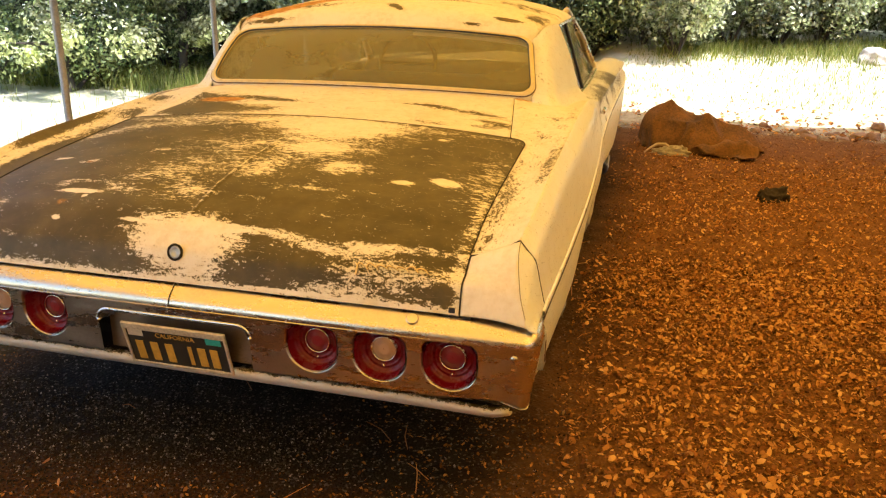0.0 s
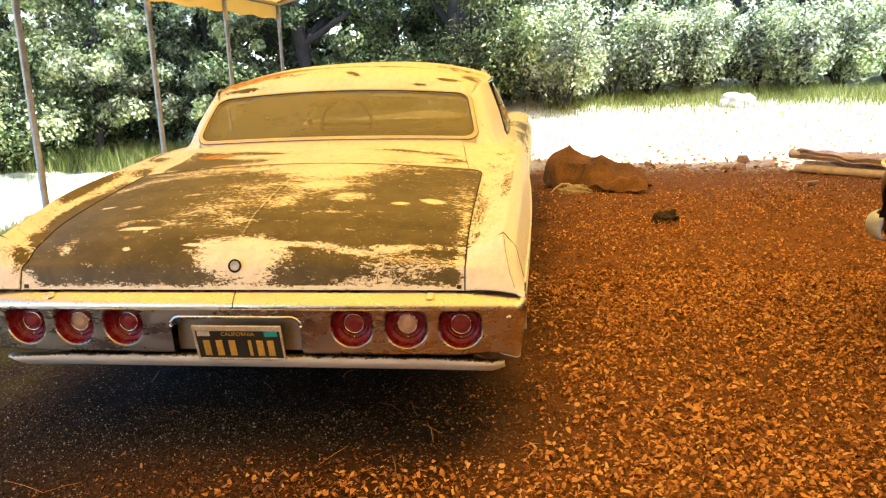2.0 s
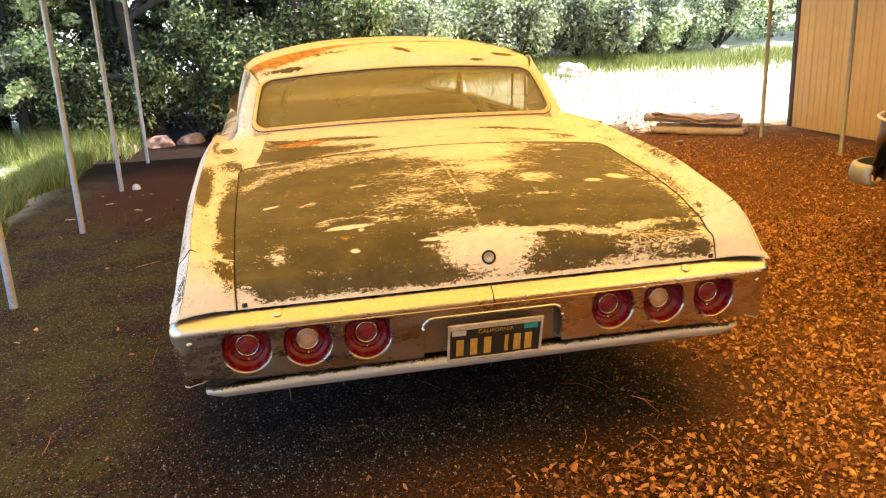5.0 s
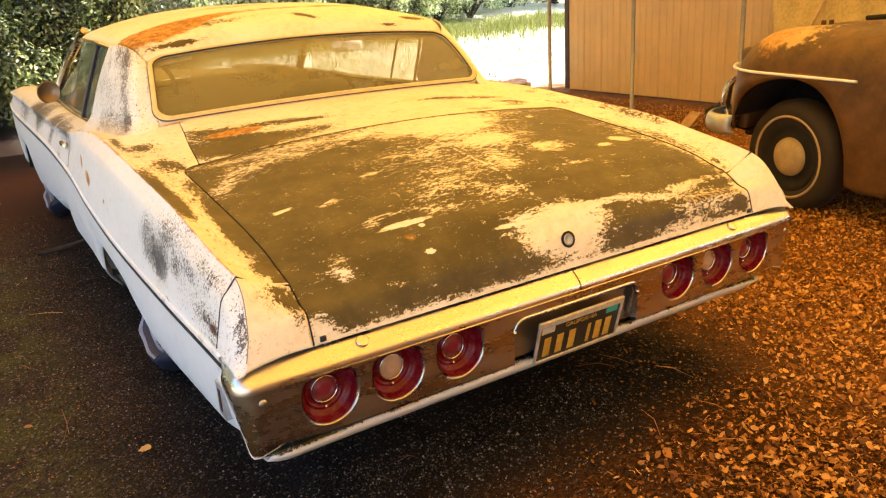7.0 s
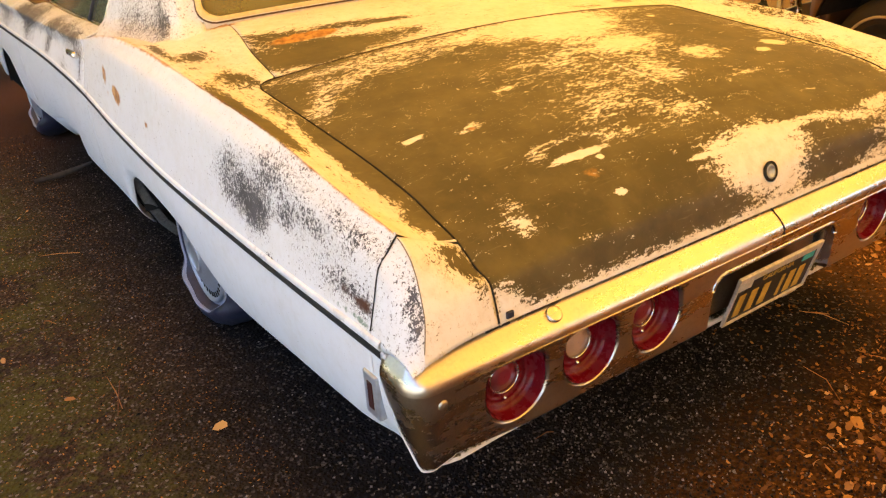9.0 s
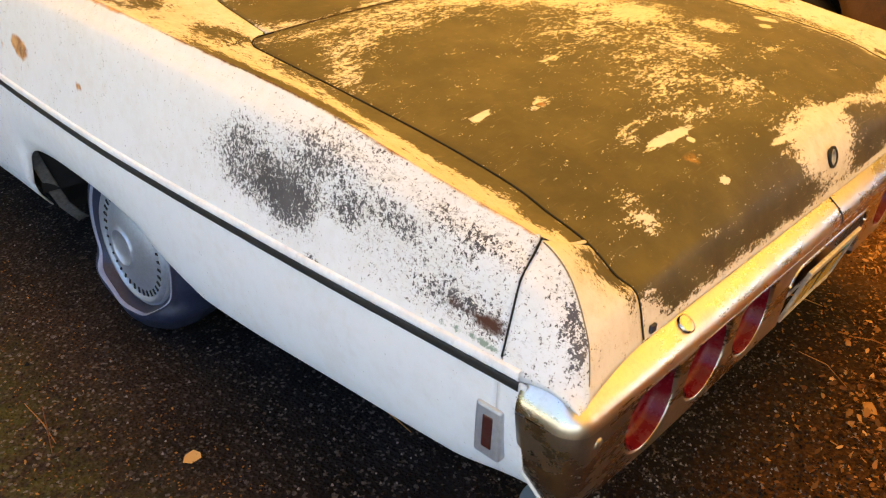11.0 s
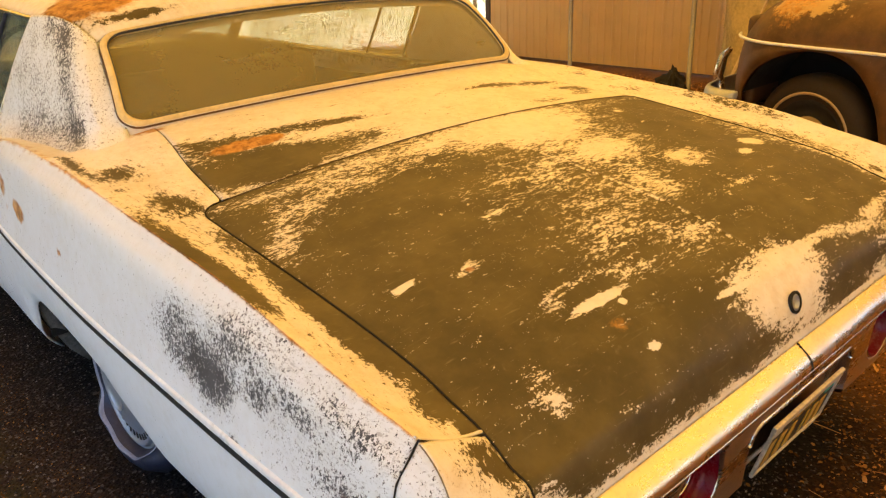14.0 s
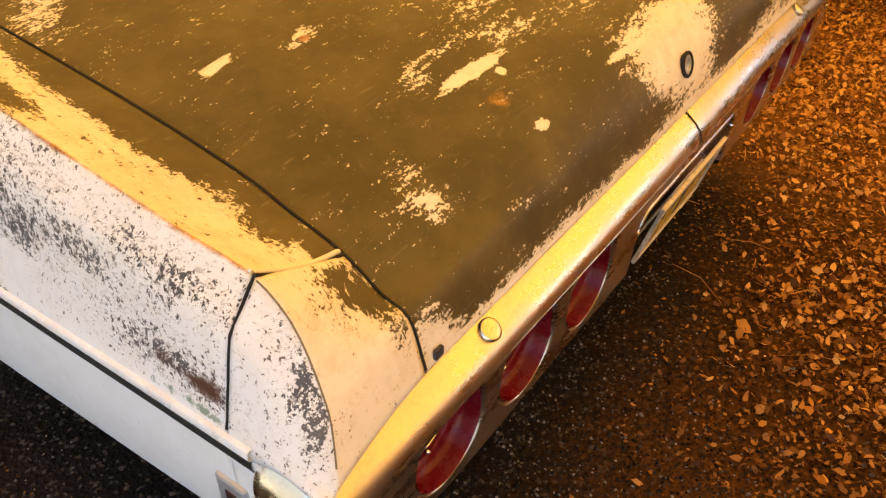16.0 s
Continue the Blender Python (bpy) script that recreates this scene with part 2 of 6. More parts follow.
def make_lens(name, colour, rough=0.34):
    n = Nodes(name)
    dust = n.ramp(n.noise(30, 6, 0.7), 0.45, 0.75, 0, 0.30)
    n.set(Base_Color=n.mix(dust, colour, tuple(c * 0.5 + 0.06 for c in colour)), Roughness=n.math("MULTIPLY_ADD", dust, 0.6, rough))
    n.put(n.bsdf.inputs["Coat Weight"], 0.05)
    n.put(n.bsdf.inputs["Specular IOR Level"], 0.25)
    n.bump(n.noise(210, 2), 0.35, 0.001)
    return n.mat


RED = make_lens("red_lamp_lens", (0.125, 0.003, 0.009), 0.26)
RED_DISC = make_lens("faded_red_disc", (0.19, 0.018, 0.026), 0.30)
PALE_LENS = make_lens("pale_reverse_lens", (0.46, 0.29, 0.20), 0.3)


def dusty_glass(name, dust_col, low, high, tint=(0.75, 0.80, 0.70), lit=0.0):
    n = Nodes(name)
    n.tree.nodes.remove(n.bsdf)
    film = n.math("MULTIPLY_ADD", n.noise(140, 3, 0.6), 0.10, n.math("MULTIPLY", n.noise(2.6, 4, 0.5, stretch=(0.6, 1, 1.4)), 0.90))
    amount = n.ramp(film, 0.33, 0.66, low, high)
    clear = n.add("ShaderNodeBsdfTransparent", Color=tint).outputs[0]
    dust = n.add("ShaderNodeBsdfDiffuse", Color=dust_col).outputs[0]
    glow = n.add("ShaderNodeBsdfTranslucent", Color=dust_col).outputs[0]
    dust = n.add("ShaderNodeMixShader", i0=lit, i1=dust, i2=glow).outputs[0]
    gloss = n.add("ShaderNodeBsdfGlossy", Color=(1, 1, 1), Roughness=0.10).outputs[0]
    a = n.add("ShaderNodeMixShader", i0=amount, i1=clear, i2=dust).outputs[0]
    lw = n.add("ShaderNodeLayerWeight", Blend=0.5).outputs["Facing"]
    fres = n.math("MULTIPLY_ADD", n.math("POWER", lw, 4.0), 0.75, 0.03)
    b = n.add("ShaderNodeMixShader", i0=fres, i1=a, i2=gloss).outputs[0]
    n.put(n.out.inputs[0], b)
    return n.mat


GLASS = dusty_glass("dusty_rear_glass", (0.27, 0.235, 0.095), 0.52, 0.64, (0.88, 0.88, 0.76))
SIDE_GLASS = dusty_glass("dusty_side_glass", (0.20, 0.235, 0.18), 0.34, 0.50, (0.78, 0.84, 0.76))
# right-hand film made pale and translucent in place of the daylight beyond
PALE_GLASS = dusty_glass("daylight_pale_dusty_glass", (0.70, 0.72, 0.60), 0.10, 0.30, (0.84, 0.88, 0.82), 0.5)

# ---------------------------------------------------------------- the old car
# its length runs along y, its tail at y = 0, its middle on x = 0
car = tagged(new("car"), "old white two-door hardtop, paint worn to primer, on flat tyres", "car")

deck_mid = curve([-.022, 0, .02, .05, .1, .17, .22, .32, .44, .92, 1.2, 1.45],
                 [.615, .694, .722, .753, .783, .805, .822, .843, .862, .920, .952, .985])
deck_crown = curve([-.022, 0, .05, 2], [0, .010, .045, .045])
crease_x = curve([-.042, -.012, .049, .09, .2, .5, 1.0, 1.7, 1.95, 2.2, 2.8, 3.6, 4.6, 5.1, 5.3],
                 [.963, .937, .920, .917, .924, .930, .932, .930, .934, .940, .945, .955, .955, .93, .86])
crease_z = curve([-.042, -.012, .049, .09, .2, .345, .5, .63, .8, 1.0, 1.2, 1.4, 1.68, 1.9, 2.05, 2.25, 2.8, 3.6, 4.6, 5.1, 5.3],
                 [.608, .684, .764, .785, .807, .832, .860, .876, .889, .903, .918, .928, .930, .915, .892, .868, .862, .868, .862, .835, .78])
body_x = curve([-.045, .2, .6, 1.2, 1.7, 2.2, 2.8, 3.5, 4.3, 5.0, 5.3], [.985, .988, .995, 1.0, .994, .978, .974, .980, .985, .96, .90])
strip_z = curve([-.045, .3, .6, 1.1, 1.5, 2.0, 2.5, 3.3, 4.4, 5.3], [.600, .600, .603, .614, .634, .668, .700, .725, .735, .735])
belt_x = curve([1.45, 1.6, 2.2, 2.8, 3.7, 5.3], [.800, .826, .850, .845, .82, .78])
belt_z = curve([1.45, 1.6, 2.2, 2.8, 3.7, 5.3], [.945, .928, .900, .890, .90, .85])


def deck_z(x, y):
    return deck_mid(y) - deck_crown(y) * (x / .79) ** 2


_sy = np.linspace(-.022, 1.45, 900)
_ss = np.concatenate([[0], np.cumsum(np.hypot(np.diff(_sy), np.diff(deck_mid(_sy))))])


def deck_y(s):
    return np.interp(s, _ss, _sy)


_edge = curve([-.05, .06, .2, .5, .80, .884, .957, 1.031, 1.109, 1.177, 1.296, 1.451, 1.61, 1.713, 1.775, 1.80, 1.81, 2.6],
              [.41, .400, .372, .360, .349, .350, .364, .384, .409, .438, .459, .472, .477, .470, .445, .405, .335, .325])


def under_edge(y):
    """Height of the body's lower edge, with the slanting wheel arches."""
    y = np.asarray(y, float)
    rear, fore = _edge(y), _edge(y - 3.02) + .07 * np.clip(1 - np.abs((y - 4.42) / .42) ** 4, 0, 1)
    return np.where(y < 2.6, rear, np.maximum(fore, .31))


# worn places of the deck lid: across, along the surface from its rear edge
LID_PATCHES = [(.008, .118, .142, .082, -.84), (-.165, .168, .055, .007, -.62, -4), (-.12, .185, .04, .012, -.4), (.115, .165, .05, .018, -.4), (.64, .075, .17, .068, -.42),
               (.785, .10, .03, .09, -.4), (.45, .03, .09, .018, -.36), (.335, .011, .10, .004, -.7), (.632, .566, .042, .024, -1.1, -12), (.517, .518, .028, .013, -1.1, 8),
               (.522, .945, .013, .009, -1.0), (.312, .572, .075, .050, -.52, 10), (-.424, .291, .062, .010, -1.15, -3), (-.386, .264, .008, .007, -1.2), (-.672, .538, .024, .0075, -1.15, 10),
               (-.418, .163, .013, .008, -1.1, -15), (.12, .95, .17, .09, -.30)]
LID_STREAKS = [(.23, .173, .10, .014, -.50), (.38, .148, .12, .016, -.44, -8), (.52, .165, .07, .020, -.46), (.66, .190, .13, .014, -.46, 5), (-.77, .035, .045, .040, -.50),
               (-.545, .505, .034, .014, -.52, 12), (-.50, .333, .024, .026, -.34), (-.43, .346, .06, .012, -.30, -5), (-.652, .226, .022, .040, -.24), (-.655, .176, .026, .020, -.30),
               (-.353, .624, .03, .010, -.36), (.29, .40, .07, .010, -.38), (.44, .418, .05, .008, -.34), (-.004, .46, .004, .30, -.24)]
LID_SPECKLE = [(.05, 1.04, .58, .040, -.34), (.11, .90, .19, .16, -.42), (.28, .97, .20, .08, -.30), (-.22, .98, .20, .06, -.33), (.16, .68, .10, .10, -.28), (.24, .74, .13, .06, -.26),
               (-.15, .71, .15, .07, -.24), (-.11, .55, .16, .11, -.23), (-.20, .40, .15, .09, -.22), (-.07, .31, .07, .04, -.31), (-.29, .31, .05, .025, -.27), (.08, .50, .07, .07, -.33),
               (.745, .64, .055, .20, -.27), (.775, .36, .022, .13, -.36)]
LID_SCRAPE = [(-.74, .82, .035, .10, -.34, -30), (-.64, .88, .07, .05, -.27), (-.53, .95, .14, .035, -.32), (-.60, 1.03, .14, .03, -.22), (.70, .055, .05, .018, .40), (.755, .05, .02, .03, .45), (.63, .028, .05, .010, .30)]
LID_RUST = [(-.542, .500, .014, .011, .62), (-.445, .226, .045, .024, .44), (-.39, .190, .035, .020, .36), (-.20, .70, .02, .01, .3), (-.60, .31, .012, .01, .3)]


def lid_wear(x, s):
    f = .85 + blobs(x, s, LID_PATCHES, 1.7) + blobs(x, s, LID_STREAKS, 1.4) + blobs(x, s, LID_SPECKLE, 1.15) + blobs(x, s, LID_SCRAPE, 1.2)
    f = np.clip(f, -.15, .95)
    f = f - .62 * np.exp(-(s / .015) ** 2) - .17 * np.exp(-((s - .018) / .024) ** 2) * (.5 + .5 * np.sin(x * 9 + 1.2 * np.sin(x * 5)))
    return f


def grid(u, v):
    return np.meshgrid(u, v, indexing="ij")


def stack(x, y, z):
    return np.stack([x, y, z], -1)


SEAL = plain("dark_window_seal", (0.10, 0.055, 0.028), 0.7)
FRAME_TAN = plain("tan_window_frame", (0.66, 0.55, 0.30), 0.36, vary=0.2, scale=20)
LEDGE = make_chrome("satin_ledge_chrome", (0.74, 0.68, 0.58), 0.12, 0.20)
CAP_EDGE = plain("shoulder_shade_edge", (0.20, 0.17, 0.12), 0.7)
SPLASH = plain("dusty_undercoat", (0.13, 0.125, 0.115), 0.9, vary=0.5, scale=26, relief=0.5)
# metal trim coloured white to stand for the sky it reflects
MOULDING = plain("sky_white_moulding", (0.86, 0.88, 0.90), 0.34, 0.0, vary=0.12, scale=12, relief=0.05)
CORNER = make_chrome("corner_chrome", (0.58, 0.61, 0.66), 0.10, 0.17)
# bumper chrome again, darkened for the shade inside the plate recess
RECESS = make_chrome("shaded_recess_chrome", (0.34, 0.27, 0.20), 0.5, 0.38)
MARKER = make_lens("dark_marker_lens", (0.05, 0.012, 0.010), 0.3)


# trunk lid
def build_lid():
    xs = np.concatenate([[-.7895], np.linspace(-.7885, -.015, 149)[:-1], np.linspace(-.015, .015, 17), np.linspace(.015, .7885, 149)[1:], [.7895]])
    ss = np.concatenate([np.linspace(0, .30, 76), np.linspace(.30, 1.079, 129)[1:], [1.080]])
    X, S = grid(xs, ss)
    Yv = deck_y(S)
    # rounded front corners
    c = np.clip((np.abs(X) - .748) / .040, 0, 1)
    Yv = Yv - np.clip(S - 1.0, 0, 1) / .080 * .038 * (1 - np.sqrt(1 - np.clip(c, 0, 1) ** 2))
    Z = deck_z(X, Yv)
    # edge rolls down into the gap
    e = np.clip((np.abs(X) - .784) / .004, 0, 1) ** 2 + np.clip((S - 1.077) / .003, 0, 1) ** 2
    ridge = .0022 * np.exp(-(X / .006) ** 2) * np.clip((S - .14) / .08, 0, 1) * np.clip((1.0 - S) / .3, 0, 1)
    Z = Z - .0015 * e + ridge
    lid = sheet("trunk_lid", stack(X, Yv, Z), PAINT_TOP, car, lid_wear(X, S), blobs(X, S, LID_RUST), .004, "trunk lid with paint worn to primer, olive from tarp light")
    at = Vector((0, 0.001, .694))
    nrm = Vector((0, -.96, .28)).normalized()
    lathe("lock_ring", [(.017, -.004), (.023, .002), (.0235, .006), (.020, .008), (.017, .006)], at, nrm, BLACK, lid, "dark ring round the lock", 28)
    lathe("lock_barrel", [(.0175, -.004), (.017, .005), (.012, .0065), (.011, .003), (.004, .003), (.001, .002)], at, nrm, SILVER, lid, "worn metal lock barrel", 28)
    # script badge as plain loops on a sloping line
    pts = []
    for i in range(190):
        t = i / 189
        w = t * 46 + 9 * min(t, .10)
        h = .0075 + .017 * math.exp(-((t - .04) / .05) ** 2) + .008 * math.exp(-((t - .22) / .03) ** 2) + .009 * math.exp(-((t - .80) / .03) ** 2) + .006 * math.exp(-((t - .96) / .03) ** 2)
        s = .098 + .020 * t + h * math.cos(w + .8)
        x = .512 + .190 * t + .0080 * math.sin(w) + .35 * (h - .0075) * math.cos(w + .8)
        y = float(deck_y(s))
        pts.append((x, y - .006, float(deck_z(np.float64(x), np.float64(y))) + .005))
    # darker tube underneath draws the shadow outline of the loops
    backing = bar("badge", pts, .0021, BADGE_EDGE, lid, "script badge with a dark shade outline", 6)
    bar("badge_face", [(x, y - .004, z + .003) for x, y, z in pts], .0016, PAINT_BADGE, backing, "pale worn badge face", 6)
    # small dark blocks added in place of dark smudges at the lid's corners
    for x in (-.768, .773):
        y = float(deck_y(.014))
        part("dark_block", box_bm((.016, .006, .014), (x, y - .003, float(deck_z(np.float64(x), np.float64(y)))), .002), RUBBER, lid, "small dark block")
    return lid


SEAM = plain("brown_seam_line", (0.09, 0.060, 0.028), 0.7)
BADGE_EDGE = plain("badge_shade_edge", (0.26, 0.17, 0.07), 0.6)
PAINT_BADGE = plain("painted_badge", (0.72, 0.57, 0.30), 0.35, 0.3)
build_lid()


# panel below the rear window
def tulip_edge(y):
    return np.interp(y, [.92, 1.45], [.735, .655])


def tail_z(x, y):
    """Deck height that rises to meet the rear window's lower edge."""
    k = np.clip((np.asarray(y) - 1.15) / .29, 0, 1)
    k = k * k * (3 - 2 * k)
    return deck_z(x, y) * (1 - k) + (.958 + .016 * (1 - (x / .742) ** 2)) * k


def build_tulip():
    Uv, Yv = grid(np.linspace(-1, 1, 110), np.linspace(.9525, 1.475, 50))
    X = Uv * tulip_edge(Yv)
    Z = tail_z(X, Yv)
    w = .10 + blobs(X, Yv, [(-.60, 1.09, .16, .13, .74, -10), (-.44, 1.03, .22, .065, .62), (-.36, 1.20, .14, .030, .56, -10), (-.23, 1.17, .10, .016, .42, -12), (-.62, 1.25, .10, .03, .40, -20), (.50, 1.19, .17, .022, .50, -8), (.66, 1.09, .10, .035, .58, -12), (.33, 1.21, .10, .010, .42), (.61, 1.03, .05, .02, .46), (.45, 1.00, .10, .02, .30)], 1.5)
    r = blobs(X, Yv, [(-.54, 1.19, .10, .030, .95, -6), (-.47, 1.185, .05, .018, .5), (-.66, 1.42, .035, .025, .62)], 1.2)
    sheet("rear_deck_panel", stack(X, Yv, Z), PAINT_TOP, car, w, r, .004)


build_tulip()


# quarter panels with the top shelf, the sharp crease and the flank
def flank(y, zc=None):
    """Rows of the side profile at stations y, from the crease down."""
    xc, zc, xb, zs, zb = crease_x(y), crease_z(y), body_x(y), strip_z(y), under_edge(y)
    zs = np.maximum(zs, zb + .05)
    rows = [(xc, zc), (xc + .006, zc - .006), (xb - .030, np.maximum(zc - .045, zs + .02 + (zc - zs) * .55)),
            (xb - .016, zs + (zc - zs) * .45), (xb - .006, zs + (zc - zs) * .22), (xb, zs + .018), (xb + .001, zs),
            (xb + .001, zs - .022), (xb + .001, zs + (zb - zs) * .3), (xb - .003, zs + (zb - zs) * .55),
            (xb - .011, zs + (zb - zs) * .8), (xb - .022, zb + .012), (xb - .032, zb)]
    R = np.array([(np.broadcast_to(a, y.shape), np.broadcast_to(b, y.shape)) for a, b in rows])
    # finer rows by smooth interpolation along the profile
    t0 = np.arange(len(rows), dtype=float)
    t1 = np.concatenate([[0, .5, 1], np.linspace(1, len(rows) - 1, 44)[1:]])
    out = np.zeros((len(t1), 2, len(y)))
    for j in range(len(y)):
        for k in range(2):
            out[:, k, j] = np.interp(t1, t0, R[:, k, j]) if k == 1 else curve(t0, R[:, k, j])(t1)
    return out


LEFT_WEAR = [(.705, .738, .100, .056, .33, 10), (.63, .715, .12, .058, .20, 14), (.555, .690, .055, .042, .20), (.69, .80, .045, .035, .16), (.545, .80, .10, .040, .14), (.49, .752, .10, .050, .24), (.45, .815, .11, .035, .20), (.42, .722, .045, .040, .20),
             (.325, .754, .06, .020, .27, 6), (.20, .771, .09, .013, .24, 8), (.28, .72, .20, .06, .07), (.445, .690, .045, .018, -.30), (.495, .626, .018, .007, .50), (.20, .672, .05, .022, .20), (.13, .662, .06, .026, .24), (.575, .712, .07, .050, .20)]
LEFT_RUST = [(1.63, .763, .038, .025, .95), (1.675, .775, .030, .018, .8), (1.79, .808, .032, .032, .80), (1.75, .752, .016, .014, .6), (1.32, .737, .014, .012, .95), (.20, .672, .032, .020, .45), (.15, .662, .05, .012, .36), (.108, .656, .028, .028, .50), (.19, .634, .05, .007, -.42), (.112, .632, .030, .009, -.75), (1.0, .755, .03, .02, .2)]


def left_wear(y, z):
    return .05 + blobs(y, z, LEFT_WEAR, 1.9) + .15 * np.exp(-((y - .1) / .42) ** 2) * (z > .635) - .10 * (z < .60)


def left_rust(y, z):
    edge = crease_z(y) - z
    return blobs(y, z, LEFT_RUST, 1.1) + (.62 - .12 * np.clip((y - 1.2) / .3, 0, 1)) * np.exp(-(edge / (.005 + .009 * np.clip((y - 1.15) / .4, 0, 1))) ** 2)


def right_wear(y, z):
    return .10 + .25 * np.exp(-((z - .85) / .05) ** 2) * np.exp(-((y - 1.7) / .3) ** 2)


def right_rust(y, z):
    return .30 * np.exp(-((crease_z(y) - z) / .008) ** 2)


def shelf(s):
    """Top of the quarter panel between the lid's gap and the crease."""
    y = np.concatenate([np.linspace(.0925, 1.0, 80), np.linspace(1.0, 1.47, 34)[1:]])
    t = np.concatenate([[0, .006], np.linspace(.03, 1, 24)])
    T, Yv = grid(t, y)
    xin = np.interp(Yv, [0, .910, .925, .938, .947, .952, .956, 1.0, 1.45, 1.47], [.793, .793, .788, .777, .762, .745, .7325, .7255, .6575, .6565])
    zin = tail_z(xin, Yv)
    xo, zo = crease_x(Yv), crease_z(Yv)
    X = xin + (xo - xin) * T
    dip = .006 * np.sin(T * math.pi)
    Z = zin + (zo - zin) * T**1.15 - dip - .0015 * np.clip(1 - T / .03, 0, 1) ** 2
    lean = (1 if s < 0 else .35)
    w = .19 + lean * (blobs(X, Yv, [(.803, .44, .034, .36, .62), (.822, .36, .030, .14, .34), (.86, .55, .05, .35, .12), (.832, .158, .022, .022, .46), (.806, .105, .014, .016, .42), (.917, .75, .030, .22, .70), (.905, .58, .020, .10, .52), (.82, 1.00, .05, .060, .46), (.85, 1.225, .050, .045, .46), (.904, 1.38, .014, .11, .52), (.873, 1.13, .022, .02, .36)], 1.3))
    r = .60 * np.exp(-((1 - T) / .05) ** 2) * (1 if s < 0 else .5) + blobs(X, Yv, [(.68, 1.43, .06, .035, .62)])
    return stack(s * X, Yv, Z), w, r


def cap_panel(s):
    """Cast end cap between the quarter panel's seam and the bumper."""
    w = np.concatenate([np.linspace(0, .5, 24), np.linspace(.5, 1, 16)[1:]])
    yi, yo = -.0225 + .1113 * w, -.0415 + .1303 * w
    T = np.linspace(0, 1, 22)[:, None]
    X = .794 + (crease_x(yo) - .794) * T
    Yv = yi + (yo - yi) * T
    zi = deck_z(np.full(yi.shape, .794), yi)
    Z = zi + (crease_z(yo) - zi) * T + .006 * np.sin(T * math.pi) * (1 - w)
    top = stack(s * X, Yv, Z)
    w1 = (.18 if s < 0 else .06) + (1 if s < 0 else .1) * blobs(X, Yv, [(.815, .055, .030, .030, .44), (.81, .015, .022, .03, .30), (.86, .05, .05, .03, .20)])
    f = flank(yo)
    F = np.stack([f[:, 0], np.broadcast_to(yo, f[:, 0].shape), f[:, 1]], -1)
    # the flank of the cap ends above the bumper's corner
    q = np.linspace(0, 1, 16)[:, None]
    low = .600 + .012 * np.sin(np.clip(w * 1.2, 0, 1) * math.pi)
    zz = crease_z(yo) + (np.minimum(low, crease_z(yo) - .002) - crease_z(yo)) * q
    xx = np.array([[np.interp(-zz[i, j], -F[:, j, 2], F[:, j, 0]) for j in range(len(yo))] for i in range(16)])
    P = stack(s * xx, np.broadcast_to(yo, xx.shape), zz)
    w2 = (.18 if s < 0 else .06) + (1 if s < 0 else .1) * blobs(P[..., 1], P[..., 2], [(-.010, .672, .010, .028, .42), (.010, .705, .012, .025, .36), (.035, .745, .02, .03, .14)])
    full = np.concatenate([top, P[1:]], 0)
    w1, w2 = np.broadcast_to(w1, top.shape[:2]), np.broadcast_to(w2, P.shape[:2])
    cap = sheet("quarter_end_cap", full, PAINT_SIDE, car, np.concatenate([w1, w2[1:]], 0), np.zeros(full.shape[:2]), .004)
    cap.data.materials.append(PAINT_SHELF)
    on_top = np.zeros((full.shape[0] - 1, full.shape[1] - 1), np.int32)
    on_top[:21] = 1
    cap.data.polygons.foreach_set("material_index", on_top.reshape(-1))


